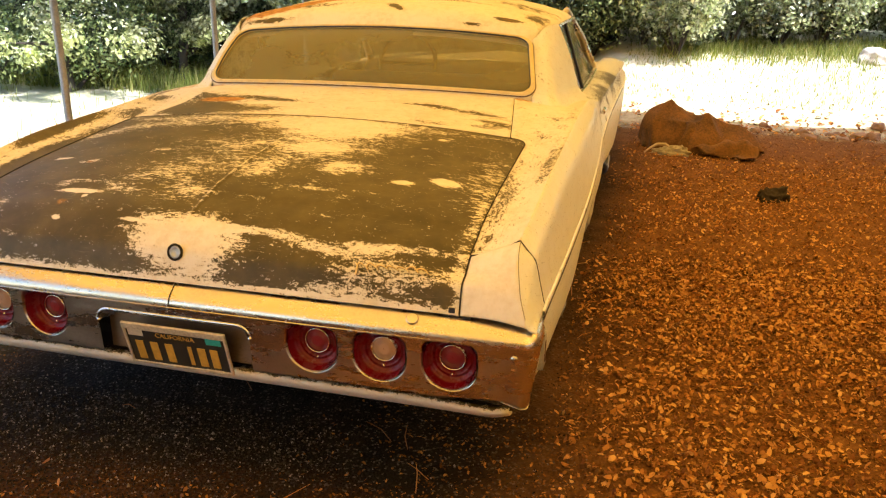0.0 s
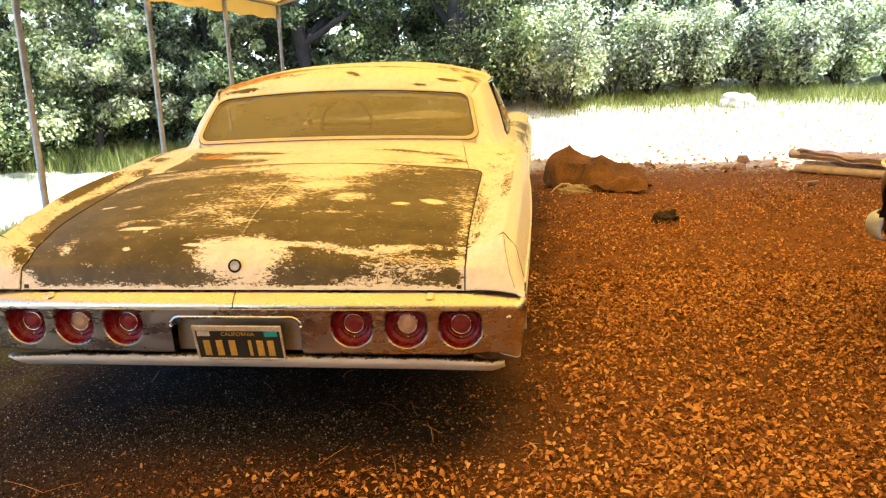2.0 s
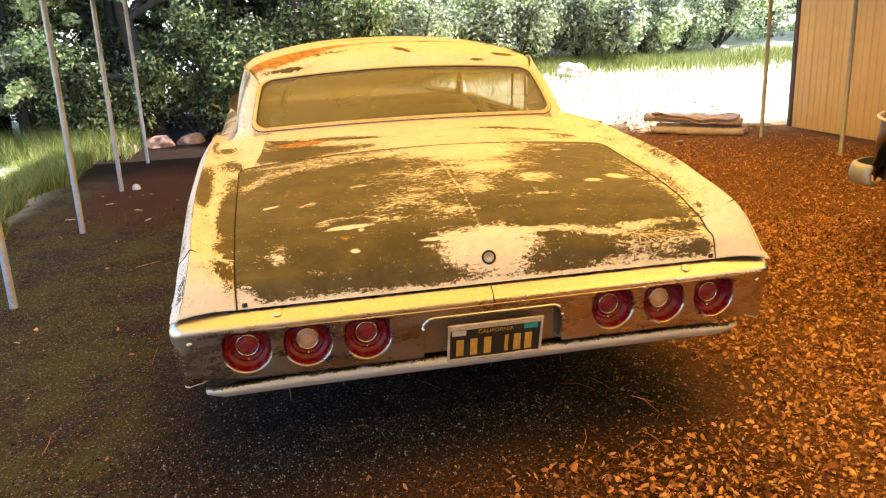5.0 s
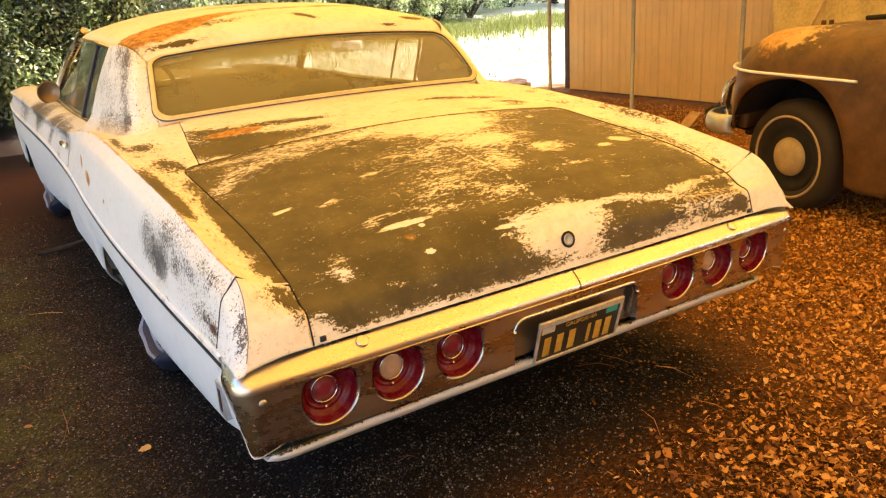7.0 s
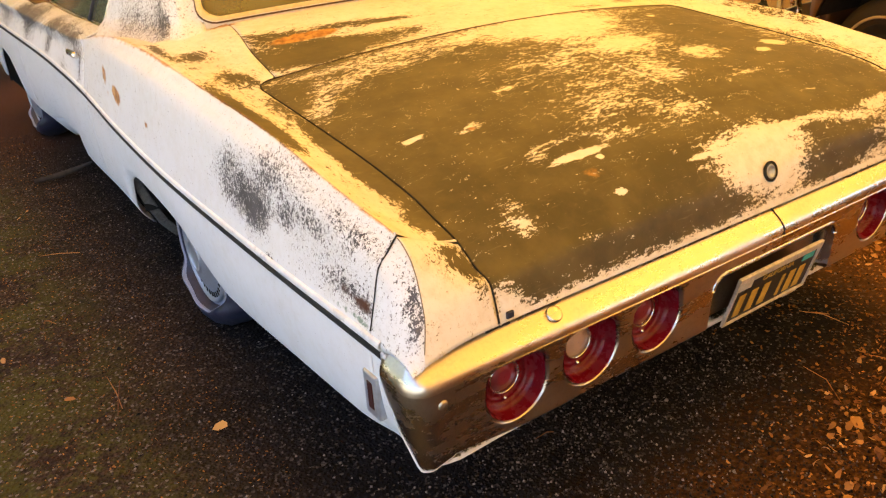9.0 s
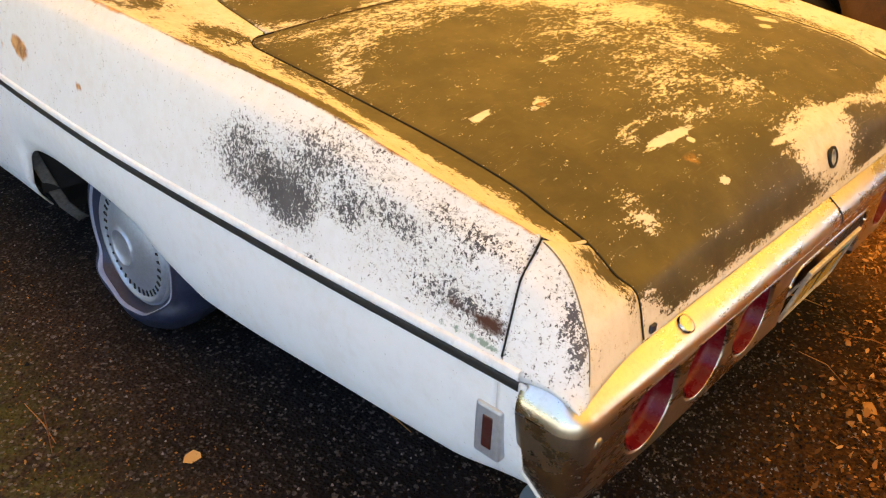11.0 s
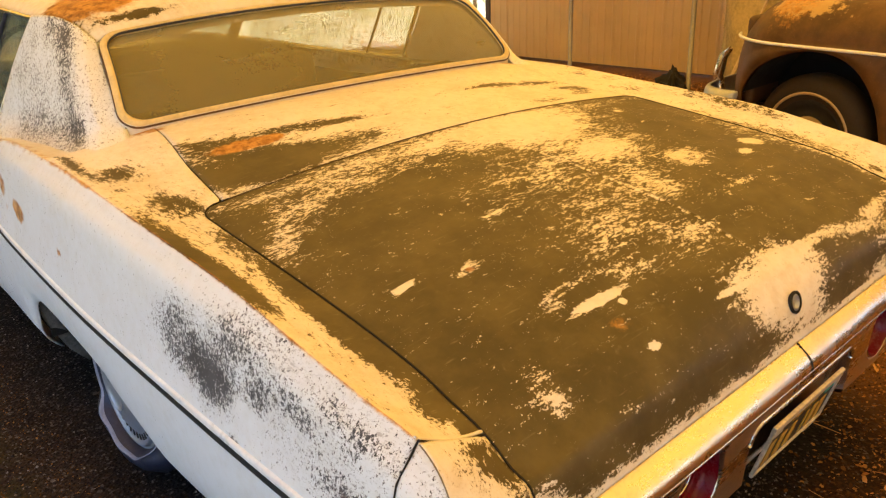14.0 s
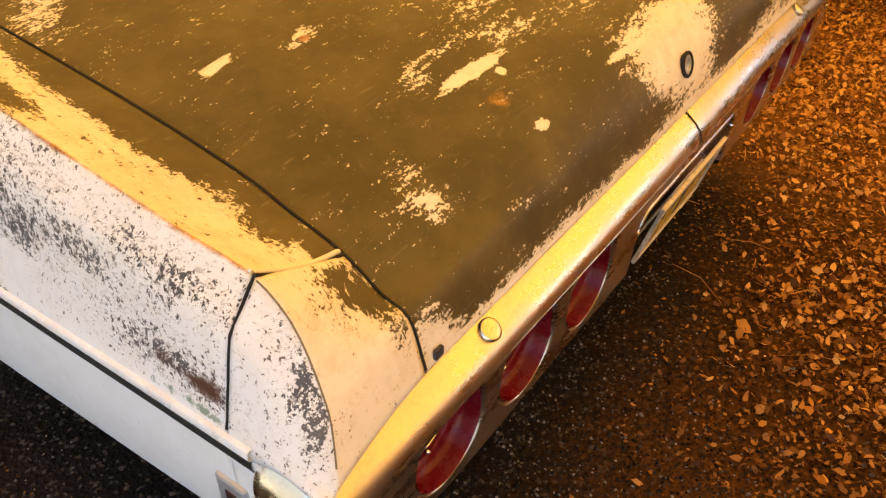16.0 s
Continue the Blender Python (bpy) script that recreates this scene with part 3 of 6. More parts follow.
for s in (-1, 1):
    wear, rust = (left_wear, left_rust) if s < 0 else (right_wear, right_rust)
    P, w, r = shelf(s)
    y = P[0, :, 1]
    f = flank(y)
    Q = stack(s * f[:, 0], np.broadcast_to(y, f[:, 0].shape), f[:, 1])
    A = np.concatenate([P, Q[1:]], 0)
    W = np.concatenate([w, wear(Q[..., 1], Q[..., 2])[1:]], 0)
    R = np.concatenate([r, rust(Q[..., 1], Q[..., 2])[1:]], 0)
    # hip beside the pillar
    yh = np.linspace(1.47, 2.155, 44)
    T, Yv = grid(np.linspace(0, 1, 26), yh)
    X = belt_x(Yv) - .03 + (crease_x(Yv) - belt_x(Yv) + .03) * T
    Z = belt_z(Yv) + (crease_z(Yv) - belt_z(Yv)) * T - .010 * np.sin(T * math.pi)
    f = flank(yh)
    Q = stack(s * f[:, 0], np.broadcast_to(yh, f[:, 0].shape), f[:, 1])
    H = np.concatenate([stack(s * X, Yv, Z), Q[1:]], 0)
    yy, zz = H[..., 1], H[..., 2]
    # one skin: shelf and flank, and the hip beside the pillar
    A = np.concatenate([A, H[:, 1:]], 1)
    W = np.concatenate([W, (wear(yy, zz) + .1 * np.clip((yy - 1.6) / .3, 0, 1))[:, 1:]], 1)
    R = np.concatenate([R, (rust(yy, zz) * (yy < 2.0))[:, 1:]], 1)
    quarter = sheet("quarter_panel", A, PAINT_SIDE, car, W, R, .004, "worn quarter panel with paint tinted cool as skylit and rusty crease")
    # the top of the panel takes the deck's primer, tinted for yellow tarp light
    quarter.data.materials.append(PAINT_SHELF)
    across = A.shape[1] - 1
    on_top = np.zeros((A.shape[0] - 1, across), np.int32)
    on_top[:25] = 1
    quarter.data.polygons.foreach_set("material_index", on_top.reshape(-1))
    cap_panel(s)
    # rolled bead and dark joint where the cap meets the shelf, and the cap's sharp shoulder
    j = P[:, 0]
    bar("joint_bead", [(x, y + .0045, z + .0012) for x, y, z in j], .0035, PAINT, car, "", 8)
    bar("joint_line", [(x, y - .0022, z + .0002) for x, y, z in j], .0024, BLACK, car, "", 6)
    yo = np.linspace(-.034, .086, 26)
    # thin dark bar added to draw the break of light along the shoulder
    bar("cap_shoulder", [(s * (float(crease_x(a)) + .0012), a, float(crease_z(a)) - .0012) for a in yo], .0011, CAP_EDGE, car, "", 6)
    f = flank(np.array([.0905]))[:, :, 0]
    low = [(s * (x + .0002), .0905, z) for x, z in f[::2] if z > .618]
    bar("cap_joint", low, .0015, BLACK, car, "", 6)
    # dark bars added along the gap round the lid to draw its shade
    outline = [(s * .7915, float(deck_y(a)), float(deck_z(np.float64(.7915), deck_y(a))) - .0006) for a in np.linspace(.004, 1.035, 60)]
    for x in np.concatenate([.788 - .040 * (1 - np.cos(np.linspace(.3, math.pi / 2, 10))), np.linspace(.74, 0, 30)]):
        c = min(1, max(0, (x - .748) / .040))
        a = float(deck_y(1.080)) - .038 * (1 - math.sqrt(1 - c * c)) + .002
        outline.append((s * x, a, float(deck_z(np.float64(x), np.float64(a))) - .0006))
    bar("lid_gap_line", outline[:72], .0019, BLACK, car, "", 6)
    bar("front_seam", [(x, y, z + .0003) for x, y, z in outline[71:]], .0013, SEAM, car, "", 6)
    # the long door and the front fender
    for name, y0, y1 in (("door", 2.16, 3.62), ("front_fender", 3.626, 5.28)):
        y = np.linspace(y0, y1, 60)
        T, Yv = grid(np.linspace(0, 1, 8), y)
        X = belt_x(Yv) - .02 + (crease_x(Yv) - belt_x(Yv) + .02) * T
        Z = belt_z(Yv) + (crease_z(Yv) - belt_z(Yv)) * T + .016 * np.sin(T * math.pi) * np.clip((Yv - 2.1) / .3, 0, 1)
        f = flank(y)
        Q = stack(s * f[:, 0], np.broadcast_to(y, f[:, 0].shape), f[:, 1])
        A = np.concatenate([stack(s * X, Yv, Z), Q[1:]], 0)
        W = .12 + .26 * np.exp(-((A[..., 2] - .85) / .05) ** 2) + blobs(A[..., 1], A[..., 2], [(2.33, .856, .07, .022, .40), (2.24, .765, .014, .045, .62), (2.33, .80, .05, .012, .45), (2.50, .872, .10, .02, .40), (2.72, .872, .08, .02, .50), (2.84, .79, .05, .05, .42), (2.53, .73, .06, .03, .34), (3.16, .87, .14, .03, .50), (3.40, .872, .10, .03, .45), (3.3, .80, .12, .05, .40), (3.9, .80, .2, .05, .3)], 1.2)
        d = sheet(name, A, PAINT_SIDE, car, W, np.zeros(W.shape), .004)
        if name == "door":
            part("door_handle", box_bm((.018, .115, .022), (s * .972, 2.27, .815), .006), BRIGHT, d, "chrome door handle")
    # two-tone side moulding: a bright line over a dark inlay
    y = np.linspace(.055, 5.1, 150)
    xb, zs = body_x(y), np.maximum(strip_z(y), under_edge(y) + .05)
    for name, dz, h, d, mat in (("moulding_bright_edge", .0135, .0090, .008, MOULDING), ("moulding_inlay", -.005, .0090, .006, DARK_STRIP)):
        prof = [(0, h), (d * .9, h * .85), (d, h * .6), (d + .0005, 0), (d, -h * .6), (d * .9, -h * .85), (0, -h)]
        P = np.stack([stack(s * (xb - .003 + a), y, zs + dz + b) for a, b in prof])
        sheet(name, P, mat, car)
    # strip of the quarter below the moulding, beside the bumper's end
    y = np.linspace(.044, .0915, 8)
    f = flank(y)
    f = f[f[:, 1, 0] < .603]
    P = stack(s * f[:, 0], np.broadcast_to(y, f[:, 0].shape), f[:, 1])
    sheet("quarter_lower_end", P, PAINT_SIDE, car, np.full(P.shape[:2], .06), np.zeros(P.shape[:2]), .004)
    # side marker lamp
    m = part("side_marker_frame", box_bm((.022, .050, .094), (s * .982, .100, .492), .005), SILVER, car, "dull metal marker frame")
    part("side_marker_lens", box_bm((.008, .020, .060), (s * .9905, .100, .492), .003), MARKER, m)
    # dusty splash strip hanging at the front of the rear wheel opening
    outer = [(.972, 1.806, .450), (.958, 1.818, .405), (.938, 1.822, .345), (.912, 1.845, .285), (.886, 1.866, .228), (.856, 1.873, .188), (.835, 1.870, .163)]
    P = np.array([[(s * (x - .028 * k), y - .012 * k, z + .010 * k + .004 * math.sin(k * 3)) for k in (0, .25, .5, .75, 1)] for x, y, z in outer])
    sheet("splash_strip", P, SPLASH, car, out=None, thick=.004, label="dusty grey splash strip hanging in the wheel opening")
    # rocker turning in under the door, and black sheets for the wheel openings' shade
    T, K = grid(np.linspace(0, 1, 50), np.linspace(0, 1, 9))
    yy = 1.812 + .071 * K**1.5 + (3.84 - 1.812) * T * (1 - .03 * K)
    xx = body_x(yy) - .030 - .062 * K**1.5
    zz = under_edge(np.maximum(yy, 1.82)) + .004 - (.105 - .012 * T) * K
    P = stack(s * xx, yy, zz)
    sheet("rocker", P, PAINT_SIDE, car, np.full(P.shape[:2], .08) + .16 * K**4, np.zeros(P.shape[:2]), .004, "white rocker below the door", out=(0, 2.6, .5))
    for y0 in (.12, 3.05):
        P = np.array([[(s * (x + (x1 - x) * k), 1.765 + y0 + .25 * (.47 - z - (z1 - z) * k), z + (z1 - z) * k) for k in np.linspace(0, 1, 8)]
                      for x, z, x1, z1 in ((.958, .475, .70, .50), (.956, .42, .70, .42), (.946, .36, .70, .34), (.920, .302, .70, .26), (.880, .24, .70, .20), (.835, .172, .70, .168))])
        sheet("opening_backing", P, BLACK, car, out=None, thick=.004)
    # black sheets added under the gaps round the lid for their shade
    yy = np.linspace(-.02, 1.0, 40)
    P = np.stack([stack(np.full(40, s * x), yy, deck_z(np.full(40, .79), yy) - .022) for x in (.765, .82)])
    sheet("lid_gap_backing", P, BLACK, car)
    # black liner added behind the flanks for the dark inside
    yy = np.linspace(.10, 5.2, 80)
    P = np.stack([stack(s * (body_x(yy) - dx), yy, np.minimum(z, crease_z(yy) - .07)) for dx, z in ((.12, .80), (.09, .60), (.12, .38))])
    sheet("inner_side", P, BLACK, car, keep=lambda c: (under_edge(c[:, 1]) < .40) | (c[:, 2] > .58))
P = np.array([[(-.8, y, deck_z(0.0, y) - .055), (0, y, deck_z(0.0, y) - .022), (.8, y, deck_z(0.0, y) - .055)] for y in np.linspace(.90, 1.0, 4)])
sheet("lid_gap_backing", P, BLACK, car)

# roof
roof_mid = curve([1.665, 1.69, 1.72, 1.77, 1.86, 2.0, 2.2, 2.6, 2.95, 3.15], [1.222, 1.252, 1.278, 1.302, 1.326, 1.345, 1.358, 1.362, 1.345, 1.318])
roof_half = curve([1.665, 1.75, 1.9, 2.2, 2.8, 3.15], [.695, .715, .742, .762, .735, .66])
roof_drop = curve([1.665, 1.77, 2.0, 3.15], [.042, .062, .100, .10])


def build_roof():
    Uv, Yv = grid(np.linspace(-1, 1, 90), np.concatenate([np.linspace(1.665, 1.9, 36), np.linspace(1.9, 3.15, 50)[1:]]))
    X = Uv * roof_half(Yv)
    Z = roof_mid(Yv) - roof_drop(Yv) * np.abs(Uv) ** 2.6 - .018 * np.clip((np.abs(Uv) - .93) / .07, 0, 1) ** 2
    w = .13 + blobs(X, Yv, [(-.68, 1.80, .06, .08, .45), (-.54, 1.695, .11, .014, .58), (-.36, 1.80, .20, .035, .38, 8), (.035, 1.78, .055, .020, .70, -35), (.56, 1.735, .055, .014, .8), (.42, 1.689, .06, .006, .6), (.68, 1.85, .06, .10, .5), (-.2, 1.95, .35, .05, .34), (.3, 1.945, .2, .03, .38), (.6, 2.10, .15, .10, .4), (-.1, 2.2, .5, .1, .3)], 1.3)
    r = blobs(X, Yv, [(-.62, 1.84, .16, .13, .95), (-.50, 1.86, .19, .07, .75, 6), (-.30, 1.93, .22, .045, .55), (.56, 1.735, .05, .012, .5)], 1.4)
    roof = sheet("roof", stack(X, Yv, Z), PAINT, car, w, r, .004, "roof with rust over its rear corner", out=(0, 2.4, .8))
    for s in (-1, 1):
        y = np.linspace(1.90, 3.12, 40)
        pts = [(s * (float(roof_half(a)) + .004), a, float(roof_mid(a) - roof_drop(a)) - .016) for a in y]
        bar("drip_rail", pts, .007, BRIGHT, roof, "bright drip rail")


build_roof()


def window_point(u, v):
    """Rear window: u -1..1 across, v 0..1 upwards."""
    x = u * (.742 + (.682 - .742) * v)
    y = 1.447 + (1.666 - 1.447) * v - .010 * np.sin(v * math.pi)
    z = .968 + (1.186 - .968) * v + (1 - u * u) * (.016 + .020 * v) + .012 * np.sin(v * math.pi)
    return np.stack([x, y - .010 * (1 - u * u), z], -1)


def build_rear_window():
    win = tagged(new("rear_window"), "dusty rear window in a painted frame")
    win.parent = car
    Uv, V = grid(np.linspace(-.985, .985, 50), np.linspace(.03, .97, 20))
    sheet("pane", window_point(Uv, V) - np.array([0, 0, .006]), GLASS, win, label="dusty glass pane").visible_shadow = False
    # rounded frame
    ring = []
    ru, rv = .085, .34
    for cu, cv, a0 in ((1 - ru, 1 - rv, 0), (-1 + ru, 1 - rv, 90), (-1 + ru, -1 + rv, 180), (1 - ru, -1 + rv, 270)):
        ring += [(cu + ru * math.cos(radians(a0 + a)), cv + rv * math.sin(radians(a0 + a))) for a in range(0, 91, 9)]
        u1, v1 = {0: (-1 + ru, 1), 90: (-1, -1 + rv), 180: (1 - ru, -1), 270: (1, 1 - rv)}[a0]
        u0, v0 = ring[-1]
        ring += [(u0 + (u1 - u0) * t, v0 + (v1 - v0) * t) for t in np.linspace(0, 1, 26)[1:-1]]
    rows = []
    for du, dv, h in ((.004, .014, -.040), (.004, .012, .006), (-.010, -.028, .012), (-.020, -.056, .011), (-.024, -.068, .004), (-.024, -.068, -.010)):
        row = []
        for c, q in ring:
            p = window_point(np.float64(c * (1 + du)), np.float64(.5 + q * (.5 + dv / 2)))
            row.append(p + (np.array([0, -.7 * h, .7 * h]) if h > -.03 else np.array([0, .003, -.036])))
        rows.append(row)
    P = np.array(rows)
    sheet("frame", P[1:], FRAME_TAN, win, closed=True, out=(0, 2.4, .7), label="tan painted window frame")
    sheet("upstand", P[:2], PAINT, win, np.full((2, P.shape[1]), .22), np.array([[.36] * P.shape[1], [.10] * P.shape[1]]), closed=True, out=(0, 2.4, .7), label="dirty painted upstand below the frame")
    bar("outer_seal", [tuple(p) for p in P[0] * .12 + P[1] * .88], .0032, SEAL, win, "dark seal round the frame", 6, True)
    row = [window_point(np.float64(c * .978), np.float64(.5 + q * .468)) + np.array([0, -.004, .003]) for c, q in ring]
    bar("gasket", row, .004, RUBBER, win, "dark rubber gasket", 6, True)


build_rear_window()


def build_pillar(s):
    """Broad rear pillar from the window frame round to the side glass."""
    v = np.linspace(-.10, 1, 44)
    cols = []
    for t in np.linspace(0, 1, 40):
        # foot and head of each upright line
        fx = np.interp(t, [0, .16, .30, .6, 1], [.726, .795, .822, .836, .846])
        fy = np.interp(t, [0, .16, .30, .6, 1], [1.446, 1.452, 1.500, 1.80, 2.215])
        fz = np.interp(t, [0, .16, .30, .6, 1], [.962, .938, .928, .916, .898])
        hx = np.interp(t, [0, .16, .30, .6, 1], [.684, .704, .722, .745, .760])
        hy = np.interp(t, [0, .16, .30, .6, 1], [1.668, 1.690, 1.730, 1.815, 1.935])
        hz = float(roof_mid(hy) - roof_drop(hy)) - .006
        bulge = .012 * np.sin(np.clip(v, 0, 1) * math.pi)
        flare = np.clip((.17 - v) / .27, 0, 1) ** 2 * min(1, t / .14)
        cols.append(np.stack([s * (fx + (hx - fx) * v + bulge + .070 * flare), fy + (hy - fy) * v - .060 * flare * np.clip((.40 - t) / .2, 0, 1) - (.01 * np.sin(np.clip(v, 0, 1) * math.pi) if t < .3 else 0), fz + (hz - fz) * v], -1))
    P = np.array(cols)
    t = np.linspace(0, 1, 40)[:, None]
    side = np.clip((t - .22) / .06, 0, 1)
    w = .19 + side * (.03 + blobs(t, v[None, :], [(.46, .92, .20, .16, .32), (.37, .55, .07, .36, .32), (.31, .12, .06, .13, .34), (.60, .10, .22, .14, .26), (.62, .45, .14, .16, .14), (.85, .70, .10, .25, .14)], 1.4)) if s < 0 else .15 + 0 * t * v[None]
    r = np.broadcast_to(.3 * np.exp(-((t - .28) / .02) ** 2), P.shape[:2])
    p = sheet("rear_pillar", P, PAINT_SIDE, car, np.broadcast_to(w, P.shape[:2]), r, .004, "rear pillar with speckled worn paint")
    return P


def side_glass_point(s, y, v):
    """Point of the side window's plane: v 0 at the belt, 1 under the rail."""
    b = np.array([float(belt_x(y)) - .012, float(belt_z(y)) - .004])
    yt = min(y, 3.15)
    h = np.array([float(roof_half(yt)) - .006, float(roof_mid(yt) - roof_drop(yt)) - .022])
    p = b + (h - b) * v
    return np.array([s * p[0], y, p[1]])


for s in (-1, 1):
    build_pillar(s)
    # glass: the front edge leans with the windscreen, the rear edge with the pillar
    def edge_y(t, v):
        rear = 2.225 + (1.945 - 2.225) * v
        fore = 3.55 + (3.10 - 3.55) * v
        return rear + (fore - rear) * t
    for name, t0, t1 in (("quarter_window", 0.0, .20), ("door_window", .205, 1.0)):
        P = np.array([[side_glass_point(s, edge_y(t, v), v) for v in np.linspace(0, 1, 12)] for t in np.linspace(t0, t1, 16)])
        sheet(name, P, SIDE_GLASS if s < 0 else PALE_GLASS, car, label="dusty greenish side glass" if s < 0 else "dusty side glass, its film paled to stand for daylight").visible_shadow = False
    bar("window_edge", [side_glass_point(s, edge_y(0, v), v) + np.array([s * .008, 0, 0]) for v in np.linspace(0, 1, 12)], .009, BRIGHT, car, "bright window edge trim")
    bar("window_divider", [side_glass_point(s, edge_y(.2, v), v) + np.array([s * .005, 0, 0]) for v in np.linspace(0, 1, 12)], .007, RUBBER, car)
    bar("belt_trim", [side_glass_point(s, y, 0) + np.array([s * .012, 0, .004]) for y in np.linspace(2.2, 3.6, 30)], .007, BRIGHT, car)
    bar("windscreen_pillar", [(s * .79, 3.72, .89), (s * .735, 3.42, 1.10), (s * .655, 3.15, 1.275)], [.03, .024, .022], CHROME, car)

# windscreen, bonnet and nose
Uv, V = grid(np.linspace(-1, 1, 24), np.linspace(0, 1, 12))
X = Uv * (.79 + (.65 - .79) * V)
Yv = 3.72 + (3.15 - 3.72) * V + .10 * (1 - Uv**2) * (1 - .6 * V)
Z = .90 + (1.31 - .90) * V - .09 * np.abs(Uv) ** 2.6 * V
sheet("windscreen", stack(X, Yv, Z), SIDE_GLASS, car, label="dusty windscreen").visible_shadow = False
Uv, Yv = grid(np.linspace(-1, 1, 50), np.linspace(3.72, 5.25, 40))
X = Uv * (belt_x(Yv) - .025)
Z = .905 - .05 * np.abs(Uv) ** 2 + .02 * np.exp(-(Uv / .2) ** 2) - .10 * np.clip((Yv - 4.6) / .65, 0, 1) ** 2
sheet("bonnet", stack(X, Yv, Z), PAINT, car, .3 + 0 * X, 0 * X, .004)
part("front_bumper", box_bm((1.86, .12, .14), (0, 5.33, .44), .04, 3), CHROME, car)
part("grille", box_bm((1.6, .05, .20), (0, 5.27, .62), .01), BLACK, car)

# rear bumper, swept round the corners
RIM = [(.042, .6095), (.040, .609), (.030, .602), (.021, .595), (.013, .588), (.007, .5815), (.0035, .576), (.0015, .571), (.0004, .566), (.000, .5615), (.000, .558)]


def bumper_path(inset):
    """Plan of the bumper inset from its outermost line: right half from the middle to the side's end."""
    r = .042 - inset * .6
    cx, cy = .996 - .042, -.052 + .042
    pts = [(x, -.052 + inset - .004 * (1 - (x / cx) ** 2)) for x in np.linspace(0, cx, 24)]
    pts += [(cx + r * math.sin(a), cy - (.042 - inset) * math.cos(a)) for a in np.linspace(.1, math.pi / 2, 14)]
    pts += [(cx + r, y) for y in np.linspace(cy + .01, .052, 6)] + [(cx + r - .003, .054), (cx + r - .018, .055)]
    return pts


def build_bumper():
    bumper = tagged(new("rear_bumper"), "rear bumper of stained old chrome")
    bumper.parent = car
    P = []
    for inset, z in RIM:
        half = bumper_path(inset)
        line = [(-x, y) for x, y in reversed(half[1:])] + half
        P.append([(x, y, z + .004 * np.clip((y + .02) / .1, 0, 1)) for x, y in line])
    sheet("top_ledge", P, LEDGE, bumper, out=(0, .5, .3), label="satin chrome ledge")

    def face_y(x, z):
        return -.052 - .004 * (1 - (x / .954) ** 2) + .012 * (.558 - z) / .160

    # corner wraps below the ledge's roll
    prof = [(0, .558), (.0014, .54), (.0028, .52), (.0058, .48), (.0088, .44), (.0114, .405), (.018, .394), (.036, .392)]
    for s in (-1, 1):
        P = []
        for inset, z in prof:
            half = bumper_path(inset)[22:]
            k = np.clip((.556 - z) / .158, 0, 1)
            P.append([(s * (x - .016 * k * np.clip((x - .935) / .04, 0, 1)), y, z + k * (.005 + .055 * np.clip((y + .02) / .1, 0, 1) - .016 * np.clip((x - .92) / .05, 0, 1) * np.clip(1 - abs(y + .02) / .06, 0, 1))) for x, y in half])
        sheet("corner_wrap", P, CHROME, bumper, label="dulled chrome corner", out=(0, .3, .5))
        # painted lip under the corner
        lip = [(s * x, face_y(x, .398) + .008, .391 + .012 * min(1, max(0, (x - .75) / .15))) for x in np.linspace(.30, .90, 20)]
        lip = [(a * .996, b + .004, c + .003) for a, b, c in lip] + [(a, b + .003, c + .002) for a, b, c in P[6]]
        bar("painted_lip", lip, .0042, PAINT, bumper, "chipped white lip", 8)
        lathe("bolt", [(.010, 0), (.009, .002), (.005, .0035), (.001, .004)], (s * .938, -.0495, .530), (s * .05, -1, 0), CHROME, bumper, seg=14)
        lathe("plug", [(.016, -.002), (.016, .002), (.013, .003), (.001, .0032)], (s * .675, -.0335, .5985), (0, -.6, .8), LEDGE, bumper, "round plug in the ledge", 18)
    # face with the six lamp openings and the plate recess
    bm = bmesh.new()

    def loop(pts):
        vs = [bm.verts.new((x, face_y(x, z), z)) for x, z in pts]
        return [bm.edges.new((vs[i], vs[(i + 1) % len(vs)])) for i in range(len(vs))]
    xs = np.linspace(-.9125, .9125, 60)
    low = [(x, .398 + .012 * np.clip((abs(x) - .75) / .15, 0, 1)) for x in xs[::-1]]
    notch = [(.232, .398)] + recess_outline()[2:] + [(-.232, .398)]
    edges = loop([(x, .558) for x in xs] + [p for p in low if p[0] > .236] + notch + [p for p in low if p[0] < -.236])
    for cx in LAMP_X:
        edges += loop(lamp_outline(cx, 1.10))
    bmesh.ops.triangle_fill(bm, use_beauty=True, use_dissolve=False, edges=edges)
    bmesh.ops.recalc_face_normals(bm, faces=bm.faces)
    part("face", bm, CHROME, bumper, "brown-stained chrome face")
    for cx in LAMP_X:
        lip = [[(x, face_y(x, z) + d, z) for x, z in lamp_outline(cx, k)] for k, d in ((1.10, 0), (1.085, .0006), (1.06, .0028), (1.035, .0070), (1.02, .0120), (1.01, .019))]
        sheet("lamp_lip", lip, CHROME, bumper, out=None, closed=True, label="rolled chrome lip of the lamp opening")
    # lower edge
    for side in (-1, 1):
        half = side * np.linspace(.234, .9125, 30)
        P = np.array([[(x, face_y(x, .398) + d, .398 - h + .012 * np.clip((abs(x) - .75) / .15, 0, 1)) for x in half] for d, h in ((0, 0), (.004, .006), (.03, .008))])
        sheet("lower_lip", P, CHROME, bumper)
    # plate recess: walls, back and polished arch
    out = recess_outline()
    P = np.array([[(x * k, face_y(x, z) + d, .46 + (z - .46) * k if z > .46 else z) for x, z in out] for d, k in ((0, 1.0), (.006, .985), (.018, .955), (.045, .92))])[:, 1:]
